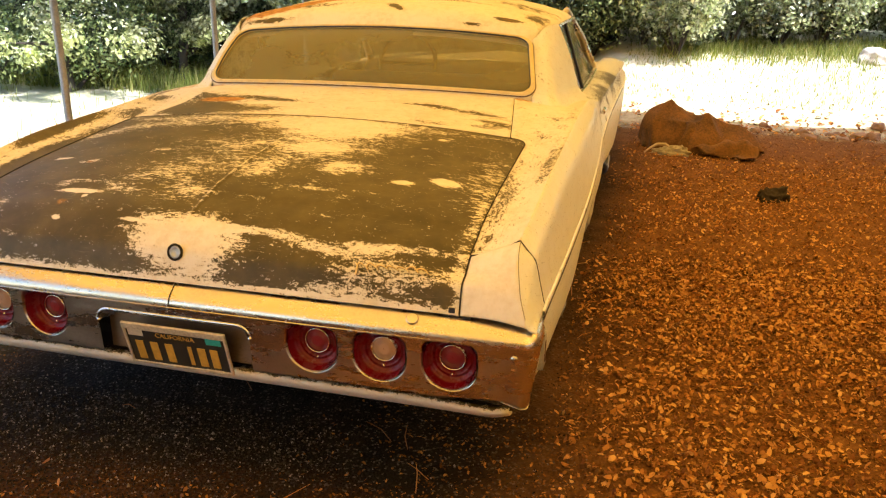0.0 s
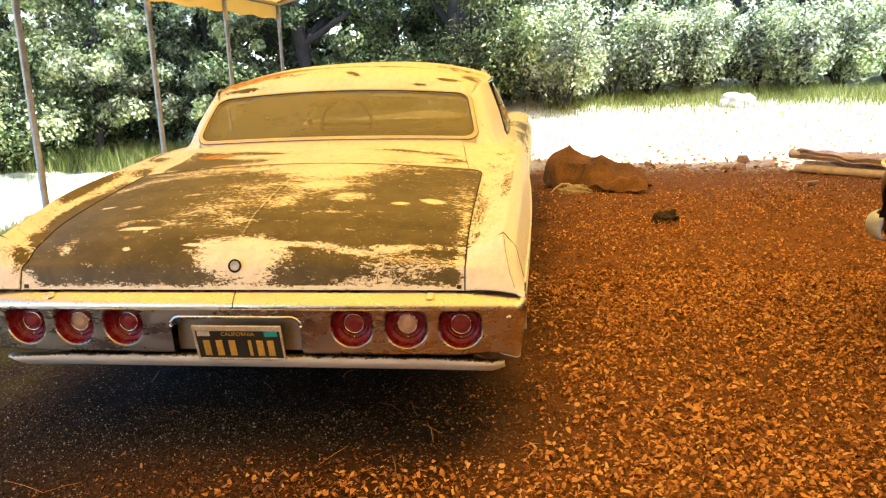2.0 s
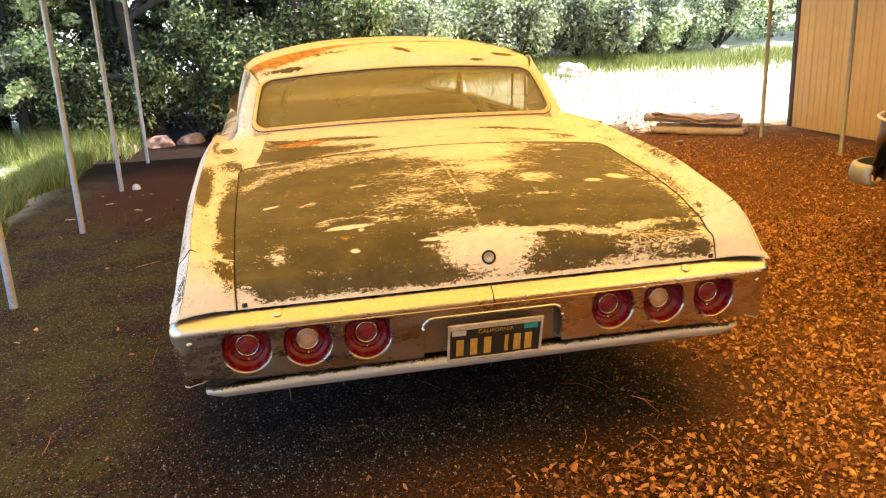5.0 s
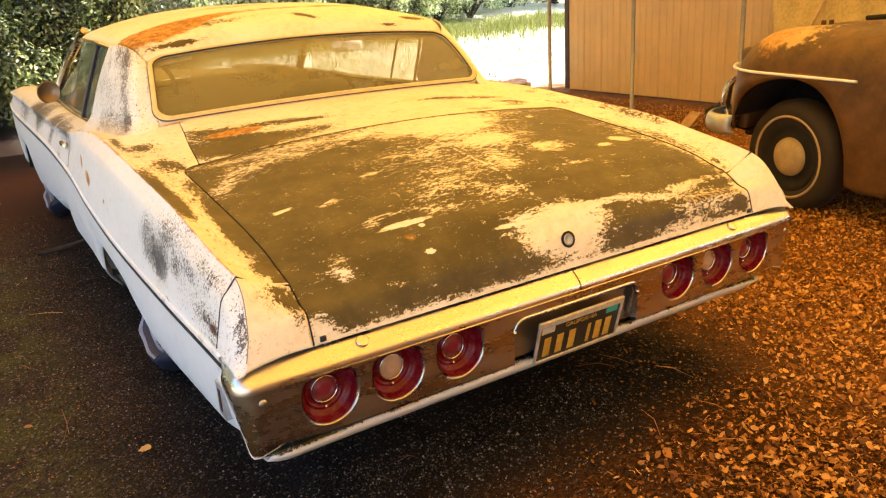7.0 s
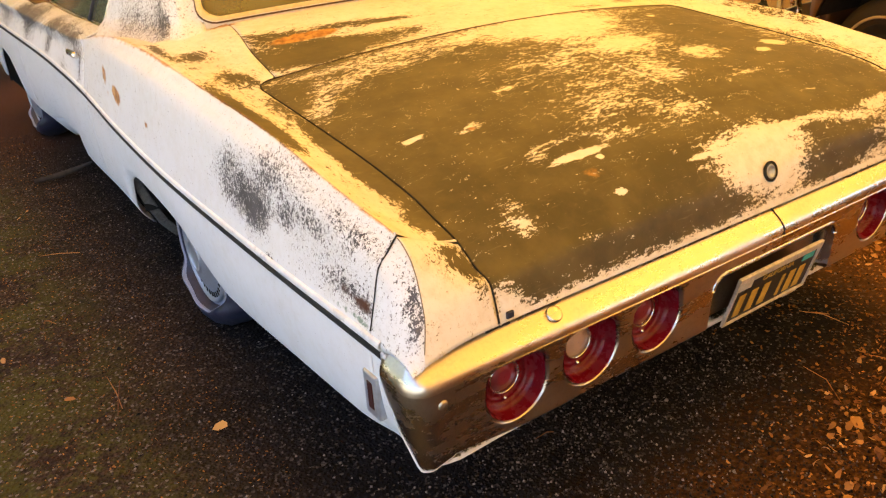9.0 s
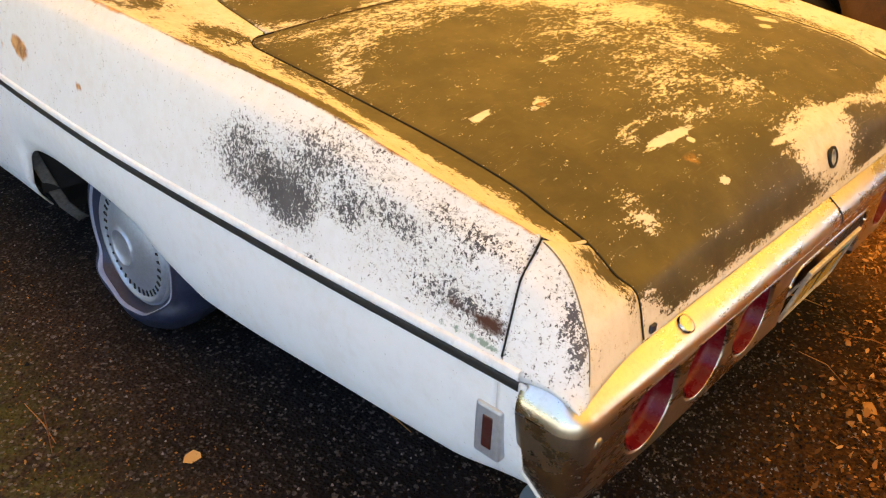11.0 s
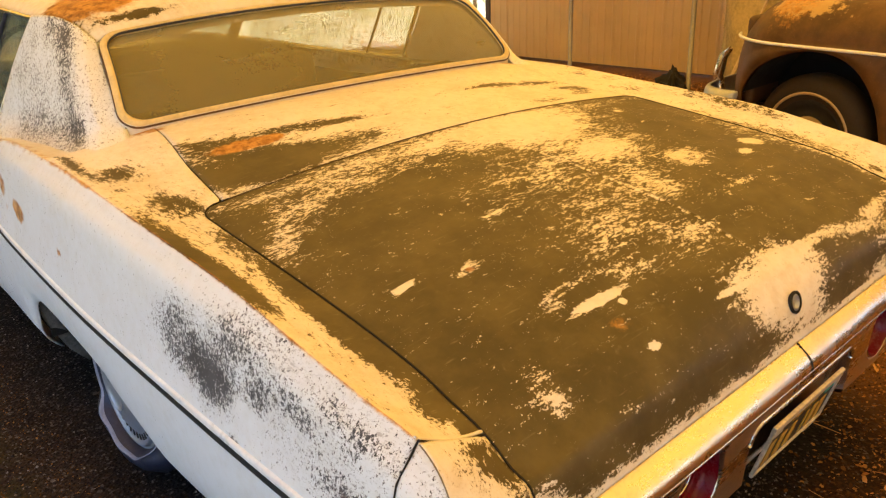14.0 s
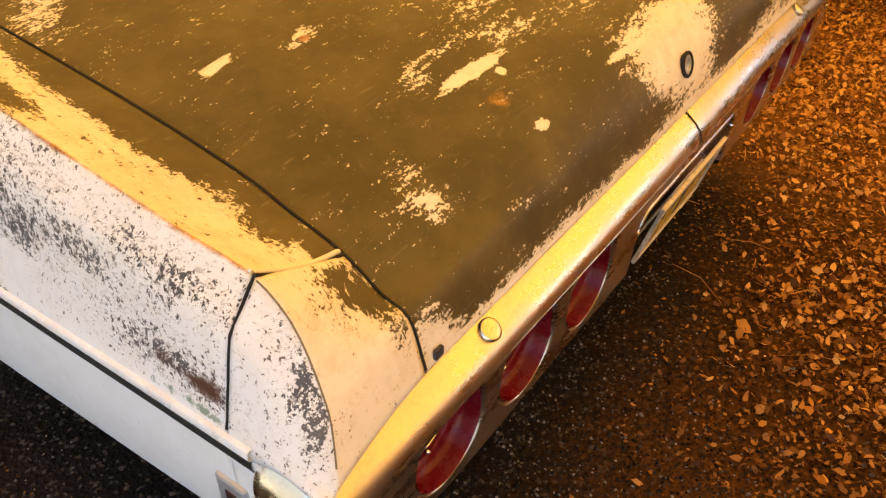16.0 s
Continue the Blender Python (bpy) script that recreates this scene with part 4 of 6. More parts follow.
    sheet("recess_wall", P, CORNER, bumper, out=None)
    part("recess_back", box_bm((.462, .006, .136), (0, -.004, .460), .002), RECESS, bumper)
    arch = [(x, face_y(x, z) + .003, z) for x, z in out if z > .43]
    bar("recess_arch", sorted(arch, key=lambda p: p[0]), .0065, CORNER, bumper, "polished arch over the plate", 8)
    # seam in the middle
    bar("seam", [(0, -.0563 + i, z + .0005) for i, z in RIM], .0018, BLACK, bumper, "", 5)
    return face_y


LAMP_X = (-.775, -.592, -.408, .408, .592, .775)


def lamp_outline(cx, grow=1.0):
    """Opening with a flat top and a half-round bottom."""
    r, top, mid = .069 * grow, .487 + .061 * grow, .492
    pts = [(cx + r * math.cos(a), mid + r * math.sin(a)) for a in np.linspace(math.pi, 2 * math.pi, 22)]
    for a in np.linspace(0, math.pi / 2, 5)[1:]:
        pts.append((cx + r - .032 + .032 * math.cos(a), top - .032 + .032 * math.sin(a)))
    for a in np.linspace(math.pi / 2, math.pi, 5)[:-1]:
        pts.append((cx - r + .032 + .032 * math.cos(a), top - .032 + .032 * math.sin(a)))
    return pts


def recess_outline():
    pts = [(-.232, .4045), (.232, .4045)]
    for a in np.linspace(0, math.pi / 2, 7):
        pts.append((.232 - .035 + .035 * math.cos(a), .527 - .035 + .035 * math.sin(a)))
    for x in np.linspace(.19, -.19, 12)[1:-1]:
        pts.append((x, .527))
    for a in np.linspace(math.pi / 2, math.pi, 7):
        pts.append((-.232 + .035 + .035 * math.cos(a), .527 - .035 + .035 * math.sin(a)))
    return pts


face_y = build_bumper()


def build_lamp(cx, pale):
    lamp = tagged(new("tail_lamp"), "round red tail lamp deep in the bumper" + (", its middle pale" if pale else ""))
    lamp.parent = car
    fy = float(face_y(cx, .49))
    bowl = [(1.0, .004), (.97, .014), (.94, .024), (.88, .036), (.84, .035), (.81, .041), (.72, .043), (.70, .040), (.67, .044), (.58, .045), (.3, .045), (.02, .045)]
    rows = [[(x, fy + d, z) for x, z in lamp_outline(cx, k)] for k, d in bowl]
    sheet("lens", rows, RED, lamp, out=None, closed=True, label="deep red ribbed lens")
    # gleam of the rim is put into its shape: lower half only, tapering
    edge = lamp_outline(cx, 1.02)[:22]
    bar("bezel", [(x, face_y(x, z) + .0035, z) for x, z in edge], [.0003 + .0015 * math.sin(math.pi * k / 21) for k in range(22)], BRIGHT, lamp, "thin chrome bezel", 8)
    lathe("ring", [(.0315, 0), (.0318, .008), (.0335, .0105), (.0352, .008), (.0358, 0)], (cx, fy + .046, .494), (0, -1, 0), BRIGHT, lamp, "thin chrome ring", 36)
    lathe("disc", [(.0316, 0), (.031, .003), (.028, .003), (.027, .006), (.021, .006), (.020, .008), (.012, .009), (.001, .009)], (cx, fy + .046, .494), (0, -1, 0), PALE_LENS if pale else RED_DISC, lamp, "pale disc" if pale else "faded red disc", 36)
    lathe("screw", [(.004, 0), (.003, .003), (.0005, .004)], (cx, fy + .038, .448), (0, -1, 0), BRIGHT, lamp, seg=10)


for i, cx in enumerate(LAMP_X):
    build_lamp(cx, i in (1, 4))

# painted valance below the bumper
xs = np.linspace(-.918, .918, 80)
taper = np.clip((np.abs(xs) - .86) / .058, 0, 1) ** 1.6
dip = .012 * np.clip((np.abs(xs) - .55) / .35, 0, 1) ** 2
chip = .004 * np.abs(np.sin(xs * 31) * np.sin(xs * 83 + 1)) * (np.abs(xs) > .25)
P = np.array([stack(xs, .006 + d + (.016 - d * .4) * taper, z - dip * (1 if z > .35 else .3) - chip * (z > .358) + up * taper) for d, z, up in ((.035, .362, 0), (.006, .361, 0), (0, .352, 0), (.018, .330, .006), (.042, .308, .016), (.062, .297, .022), (.10, .290, .024))])
sheet("lower_valance", P, PAINT, car, .10 + np.broadcast_to(np.array([.55, .42, .05, 0, 0, 0, .1])[:, None], P.shape[:2]), np.broadcast_to(np.array([.3, .2, 0, 0, 0, 0, 0])[:, None], P.shape[:2]), .004, "white painted lower valance", out=(0, .5, .36))

# number plate: its characters are plain bars
PLATE_FIELD = plain("plate_black_field", (0.022, 0.020, 0.018), 0.5)
PLATE_GOLD = plain("plate_gold_paint", (0.50, 0.30, 0.045), 0.5)
PLATE_CHROME = plain("plate_frame_metal", (0.60, 0.54, 0.45), 0.4, 0.35, vary=0.3, scale=30)
TEAL = plain("teal_sticker", (0.03, 0.34, 0.33), 0.5)
PALE_PAPER = plain("pale_sticker", (0.55, 0.50, 0.42), 0.6)


def build_plate():
    plate = tagged(new("number_plate"), "black and gold number plate in a worn metal frame")
    plate.parent = car
    plate.matrix_basis = pose(0.005, -.041, .4315, 15, 0, 0)
    part("field", box_bm((.305, .003, .130), (0, 0, -.004), .001), PLATE_FIELD, plate)
    for name, size, at in (("frame_top", (.318, .009, .020), (0, -.002, .060)), ("frame_bottom", (.318, .008, .007), (0, -.002, -.068)),
                           ("frame_side", (.008, .008, .128), (-.155, -.002, -.003)), ("frame_side", (.008, .008, .128), (.155, -.002, -.003))):
        part(name, box_bm(size, at, .002), PLATE_CHROME, plate, "worn plate frame")
    part("frame_foot", box_bm((.06, .010, .012), (.10, -.002, -.069), .003), PLATE_CHROME, plate)
    for x in (-.118, -.072, -.026, .038, .074, .112):
        part("character_bar", box_bm((.024 if x != .038 else .012, .002, .064), (x, -.0025, -.022), .0008), PLATE_GOLD, plate)
    part("sticker", box_bm((.046, .0015, .020), (.118, -.0025, .037), .0004), TEAL, plate, "teal registration sticker")
    part("sticker", box_bm((.046, .0015, .020), (-.122, -.0025, .037), .0004), PALE_PAPER, plate, "pale faded sticker")
    fc = bpy.data.curves.new("state", "FONT")
    fc.body, fc.size, fc.extrude, fc.align_x = "CALIFORNIA", .021, .0006, "CENTER"
    t = bpy.data.objects.new("state", fc)
    scene.collection.objects.link(t)
    me = bpy.data.meshes.new_from_object(t.evaluated_get(bpy.context.evaluated_depsgraph_get()))
    bpy.data.objects.remove(t)
    me.materials.clear()
    me.materials.append(PLATE_GOLD)
    w = new("state_word", me)
    w.parent = plate
    w.matrix_basis = pose(0, -.0028, .029, 90, 0, 0)


build_plate()


# wheels with collapsed tyres
def build_wheel(s, yc):
    wheel = tagged(new("wheel"), "whitewall wheel with a slotted hubcap and collapsed tyre")
    wheel.parent = car
    zc = .250
    wheel.matrix_basis = pose(s * .866, yc + .052, zc)
    ax = (s, 0, 0)

    def sag(P):
        z = P[..., 2].copy()
        low = np.clip((-.075 - z) / .10, 0, 1)
        low = low * low * (3 - 2 * low)
        r = np.hypot(P[..., 1], z)
        out = np.clip((r - .175) / .04, 0, 1)
        P[..., 2] = np.maximum(z + .030 * low * out, -zc + .006 + .004 * low * np.sin(P[..., 1] * 11) ** 2)
        P[..., 0] += s * .034 * low * out
        P[..., 1] *= 1 + .04 * low * out
        # creases of the collapsed sidewall
        P[..., 0] += s * .0025 * low * out * np.sin(np.arctan2(P[..., 1], -z) * 9 + r * 60)
        return P
    tyre = lathe("tyre", [(.175, -.16), (.225, -.175), (.255, -.172), (.276, -.14), (.284, -.09), (.280, -.045), (.262, -.012), (.240, .006), (.222, .012), (.205, .008), (.190, -.002), (.172, -.014)], (0, 0, 0), ax, RUBBER, wheel, "flat grey rubber tyre", 112, sag)
    lathe("whitewall", [(.2155, .0125), (.2145, .0142), (.2095, .0136), (.208, .0075)], (0, 0, 0), ax, WHITEWALL, tyre, "dirty white sidewall band", 112, sag)
    lathe("rim", [(.184, -.02), (.182, .000), (.176, .004), (.170, -.004), (.15, -.02)], (0, 0, 0), ax, SILVER, wheel, seg=48)
    cap = lathe("hubcap", [(.171, .000), (.169, .008), (.165, .012), (.160, .011), (.156, .004), (.150, .003), (.132, .004), (.126, .008), (.112, .015), (.090, .023), (.066, .029), (.0545, .031), (.0535, .034), (.0515, .0355), (.049, .034), (.048, .030), (.02, .0295), (.001, .0295)], (0, 0, 0), ax, SILVER, wheel, "dull hubcap", 48)
    for k in range(36):
        a = 2 * math.pi * k / 36
        part("slot", box_bm((.004, .007, .018), (0, 0, 0), .001), BLACK, cap).matrix_basis = Matrix.Rotation(a, 4, "X") @ Matrix.Translation((s * .0045, 0, .142))


for s in (-1, 1):
    for yc in (1.395, 4.415):
        build_wheel(s, yc)

# underside, wheel wells and cabin
part("underbody", box_bm((1.6, 5.0, .10), (0, 2.65, .33), .03), BLACK, car)
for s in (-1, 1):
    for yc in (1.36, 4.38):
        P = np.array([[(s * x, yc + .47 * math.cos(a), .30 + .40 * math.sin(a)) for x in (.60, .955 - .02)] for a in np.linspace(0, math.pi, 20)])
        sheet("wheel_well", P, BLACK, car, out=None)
part("cabin_floor", box_bm((1.62, 2.3, .04), (0, 2.9, .36), .01), INTERIOR, car)
part("parcel_shelf", box_bm((1.40, .34, .02), (0, 1.60, .93), .005), INTERIOR, car, "dusty parcel shelf")
part("rear_seat", box_bm((1.34, .16, .44), (0, 1.86, .70), .06, 4), SEAT, car, "olive vinyl rear seat back", True)
part("rear_bench", box_bm((1.34, .46, .16), (0, 2.10, .50), .05, 4), SEAT, car, "", True)
part("front_seat", box_bm((1.34, .16, .48), (0, 2.72, .68), .06, 4), SEAT, car, "olive vinyl bench seat back", True)
part("front_bench", box_bm((1.34, .48, .16), (0, 2.98, .50), .05, 4), SEAT, car, "", True)
part("dashboard", box_bm((1.50, .30, .16), (0, 3.58, .84), .05, 4), INTERIOR, car, "", True)
part("firewall", box_bm((1.6, .04, .55), (0, 3.74, .62), .01), BLACK, car)
part("trunk_wall", box_bm((1.5, .02, .50), (0, 1.70, .66), .005), BLACK, car)
wheel_c, wr = Vector((-.38, 3.28, .92)), .19
ring = [wheel_c + wr * (math.cos(a) * Vector((1, 0, 0)) + math.sin(a) * Vector((0, .35, .94))) for a in np.linspace(0, 2 * math.pi, 40, endpoint=False)]
sw = bar("steering_wheel", ring, .013, BLACK, car, "dark steering wheel", 8, True)
bar("steering_spoke", [wheel_c + Vector((-.18, 0, 0)), wheel_c, wheel_c + Vector((.18, 0, 0))], .010, BLACK, sw)
bar("rear_view_mirror", [(-.10, 3.22, 1.22), (.10, 3.22, 1.22)], .025, BLACK, car)
# round door mirror
MIRROR_BACK = make_chrome("tarnished_mirror", (0.22, 0.16, 0.11), 0.6, 0.4)
mir = lathe("door_mirror", [(.001, -.02), (.045, -.018), (.060, -.004), (.062, .004), (.056, .008), (.054, .004), (.001, .004)], (-.868, 3.35, .952), (0, -1, .1), MIRROR_BACK, car, "round tarnished door mirror", 30)
bar("mirror_stem", [(-.868, 3.36, .90), (-.868, 3.38, .86)], .009, CHROME, mir)

# ---------------------------------------------------------------- ground
def ground_material():
    n = Nodes("yard_ground")
    sep = n.add("ShaderNodeSeparateXYZ", Vector=n.coord)
    x, y = sep.outputs[0], sep.outputs[1]
    wob = n.noise(0.9, 5, 0.6)
    mid = n.noise(6, 6, 0.65)
    fine = n.noise(70, 5, 0.7)
    grit = n.add("ShaderNodeTexVoronoi", Vector=n.coord, Scale=95.0).outputs["Distance"]
    pebble = n.add("ShaderNodeTexVoronoi", Vector=n.coord, Scale=135.0)
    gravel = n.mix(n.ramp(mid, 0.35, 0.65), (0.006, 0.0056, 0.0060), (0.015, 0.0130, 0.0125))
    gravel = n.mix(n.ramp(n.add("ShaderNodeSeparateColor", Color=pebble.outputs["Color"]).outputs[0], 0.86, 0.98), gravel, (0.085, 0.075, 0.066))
    moss = n.ramp(n.math("MULTIPLY_ADD", n.noise(2.6, 6, 0.7), 0.62, n.math("MULTIPLY", n.noise(38, 5, 0.7), 0.38)), 0.43, 0.55)
    moss = n.math("MULTIPLY", moss, n.ramp(x, -1.02, -1.4))
    earth = n.mix(n.ramp(fine, 0.35, 0.7), (0.022, 0.014, 0.009), (0.088, 0.053, 0.030))
    earth = n.mix(n.ramp(n.noise(14, 5, 0.7), 0.45, 0.65), earth, (0.028, 0.017, 0.012))
    earth = n.mix(n.math("MULTIPLY", moss, 0.8), earth, n.mix(fine, (0.046, 0.046, 0.008), (0.115, 0.108, 0.020)))
    chip = n.add("ShaderNodeSeparateColor", Color=pebble.outputs["Color"]).outputs[1]
    earth = n.mix(n.ramp(chip, 0.90, 0.99), earth, (0.20, 0.165, 0.13))
    gravel = n.mix(n.math("MULTIPLY", n.ramp(n.math("MULTIPLY_ADD", wob, 0.8, x), -0.35, -0.9), 0.88), gravel, earth)
    soil = n.mix(n.ramp(mid, 0.3, 0.7), (0.125, 0.054, 0.018), (0.23, 0.108, 0.036))
    soil = n.mix(n.ramp(fine, 0.45, 0.75), soil, (0.30, 0.15, 0.052))
    field = n.mix(n.ramp(n.math("MULTIPLY_ADD", n.noise(9, 5, 0.7), 0.4, n.math("MULTIPLY", wob, 0.6)), 0.4, 0.62), (0.66, 0.62, 0.50), (0.46, 0.47, 0.30))
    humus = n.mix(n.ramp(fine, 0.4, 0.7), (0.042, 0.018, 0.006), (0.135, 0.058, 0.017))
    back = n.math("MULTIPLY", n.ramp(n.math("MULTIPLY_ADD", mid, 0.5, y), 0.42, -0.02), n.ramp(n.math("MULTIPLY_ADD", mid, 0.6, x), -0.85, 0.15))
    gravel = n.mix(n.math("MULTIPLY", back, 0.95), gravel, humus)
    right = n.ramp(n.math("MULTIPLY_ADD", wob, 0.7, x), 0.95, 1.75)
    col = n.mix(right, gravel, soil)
    brown = n.math("MULTIPLY", n.ramp(n.math("MULTIPLY_ADD", wob, 1.5, y), 4.2, 5.6), n.math("MULTIPLY", n.ramp(x, -2.7, -2.2), n.ramp(x, 0.6, -0.2)))
    col = n.mix(n.math("MULTIPLY", brown, 0.85), col, n.mix(fine, (0.030, 0.013, 0.008), (0.110, 0.046, 0.024)))
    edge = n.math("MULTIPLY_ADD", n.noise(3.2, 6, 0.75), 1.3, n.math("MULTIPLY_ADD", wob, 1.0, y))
    # tree shade is darkened into the soil colour left of the field
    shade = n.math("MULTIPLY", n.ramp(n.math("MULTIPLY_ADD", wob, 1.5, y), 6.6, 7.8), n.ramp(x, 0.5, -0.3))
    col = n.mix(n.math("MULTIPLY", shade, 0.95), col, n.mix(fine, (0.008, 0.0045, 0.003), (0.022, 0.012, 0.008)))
    far = n.math("MULTIPLY", n.ramp(edge, 7.9, 8.8), n.ramp(x, -0.9, 0.3))
    left = n.ramp(n.math("MULTIPLY_ADD", wob, 0.5, x), -2.45, -2.9)
    col = n.mix(n.math("MAXIMUM", far, left), col, field)
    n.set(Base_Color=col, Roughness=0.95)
    n.put(n.bsdf.inputs["Specular IOR Level"], 0.10)
    n.bump(n.math("MULTIPLY_ADD", grit, 0.8, n.math("MULTIPLY", mid, 0.6)), 0.9, 0.008)
    return n.mat


bank = curve([7.25, 7.8, 8.4, 9.2, 10.6, 14, 30, 90], [0, .15, .37, .58, .76, 1.05, 1.7, 2.5])


def ground_height(x, y):
    far = np.clip((np.hypot(x - 1, y - 2) - 8.5) / 12, 0, 1)
    h = .010 * np.sin(x * 2.1 + 1) * np.sin(y * 1.7) * np.clip((np.abs(x) - 1.2) / .6, 0, 1)
    # sunlit bank that climbs from the yard's edge to the foot of the trees
    side = np.clip((x + .9) / 1.8, 0, 1)
    rise = bank(y + .12 * np.sin(x * 1.7)) * side * side * (3 - 2 * side)
    return h + far * (.25 * np.sin(x * .23 + 2) * np.sin(y * .19) + .1) * (1 - side) + rise


def build_ground():
    a = np.concatenate([-np.geomspace(7, 900, 26)[::-1], np.linspace(-6.8, 8.8, 130), np.geomspace(9, 900, 26)])
    b = np.concatenate([-np.geomspace(4.5, 900, 24)[::-1], np.linspace(-4.4, 11.8, 130), np.geomspace(12, 900, 26)])
    X, Y = grid(a, b)
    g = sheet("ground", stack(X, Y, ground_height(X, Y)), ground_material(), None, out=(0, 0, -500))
    tagged(g, "gravel and red-brown soil yard running into a dry field", "ground", kind="structure")


build_ground()


def leaf_material(name, colours, rough=0.55, through=0.3, gloss=0.4, clump=0):
    n = Nodes(name)
    rnd = n.add("ShaderNodeNewGeometry").outputs["Random Per Island"]
    ramp = n.add("ShaderNodeValToRGB", Fac=rnd)
    el = ramp.color_ramp.elements
    while len(el) < len(colours):
        el.new(0.5)
    for i, c in enumerate(colours):
        el[i].position = i / (len(colours) - 1)
        el[i].color = (*c, 1)
    tone = ramp.outputs[0]
    # clumps lightened and darkened at random, standing for lit leaves and dark gaps
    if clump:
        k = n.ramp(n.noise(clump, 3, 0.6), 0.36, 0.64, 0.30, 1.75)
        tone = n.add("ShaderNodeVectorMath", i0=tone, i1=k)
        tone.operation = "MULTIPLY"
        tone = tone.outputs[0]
    n.set(Base_Color=tone, Roughness=rough)
    n.put(n.bsdf.inputs["Specular IOR Level"], gloss)
    if through:
        t = n.add("ShaderNodeBsdfTranslucent", Color=tone).outputs[0]
        m = n.add("ShaderNodeMixShader", i0=through, i1=n.bsdf.outputs[0], i2=t).outputs[0]
        n.put(n.out.inputs[0], m)
    return n.mat


rng = np.random.default_rng(7)


def scatter(name, pos, normal, size, aspect, mat, label, category, curl=0.25, spin=None):
    """Many small folded leaves in one mesh: each a bent diamond of four triangles."""
    n = len(pos)
    normal = normal / np.linalg.norm(normal, axis=1, keepdims=True)
    ref = rng.normal(size=(n, 3))
    a = np.cross(normal, ref)
    a /= np.linalg.norm(a, axis=1, keepdims=True)
    b = np.cross(normal, a)
    L, W = size[:, None], (size * aspect)[:, None]
    k = (curl * (rng.random(n) * 1.6 - .3) * size)[:, None]
    V = np.stack([pos - a * L, pos - a * L * .1 + b * W + normal * k, pos + a * L + normal * k * .5, pos + a * L * .05 - b * W + normal * k], 1).reshape(-1, 3)
    i = np.arange(n)[:, None] * 4
    F = np.concatenate([i + np.array([[0, 1, 2]]), i + np.array([[0, 2, 3]])], 1).reshape(-1, 3)
    me = bpy.data.meshes.new(name)
    me.vertices.add(len(V))
    me.vertices.foreach_set("co", V.astype(np.float32).reshape(-1))
    me.loops.add(F.size)
    me.loops.foreach_set("vertex_index", F.astype(np.int32).reshape(-1))
    me.polygons.add(len(F))
    me.polygons.foreach_set("loop_start", np.arange(0, F.size, 3, dtype=np.int32))
    me.materials.append(mat)
    me.update(calc_edges=True)
    return tagged(new(name, me), label, category)


def oval_leaves(name, pos, normal, size, aspect, mat, label, category):
    """Curled oval leaves of six points each in one mesh."""
    n = len(pos)
    normal = normal / np.linalg.norm(normal, axis=1, keepdims=True)
    a = np.cross(normal, rng.normal(size=(n, 3)))
    a /= np.linalg.norm(a, axis=1, keepdims=True)
    b = np.cross(normal, a)
    L = size[:, None]
    W = (size * aspect * rng.uniform(.7, 1.3, n))[:, None]
    up = normal * (size * rng.uniform(-.1, .55, n))[:, None]
    tip = normal * (size * rng.uniform(-.2, .5, n))[:, None]
    jag = rng.normal(0, .09, (n, 6, 3)) * size[:, None, None] * np.array([1, 1, .5])
    V = np.stack([pos - a * L + tip, pos - a * L * .45 + b * W + up, pos + a * L * .45 + b * W * .9 + up, pos + a * L + tip,
                  pos + a * L * .4 - b * W + up, pos - a * L * .5 - b * W * .9 + up], 1)
    V = (V + jag).reshape(-1, 3)
    i = np.arange(n)[:, None] * 6
    F = np.concatenate([i + np.array([[0, 5, 1]]), i + np.array([[1, 5, 4]]), i + np.array([[1, 4, 2]]), i + np.array([[2, 4, 3]])], 1).reshape(-1, 3)
    ob = mesh_object(name, V, F, mat, smooth=False)
    return tagged(ob, label, category, kind="stuff")


DARK_LEAF = leaf_material("dark_leaves", [(0.035, 0.013, 0.004), (0.080, 0.031, 0.008), (0.15, 0.062, 0.015), (0.25, 0.108, 0.026), (0.42, 0.21, 0.055)], 0.6, 0.1, 0.25)
DRY_LEAF = leaf_material("dry_leaves", [(0.11, 0.036, 0.008), (0.27, 0.105, 0.022), (0.47, 0.21, 0.045), (0.62, 0.31, 0.074), (0.76, 0.46, 0.15)], 0.6, 0.12, 0.3)


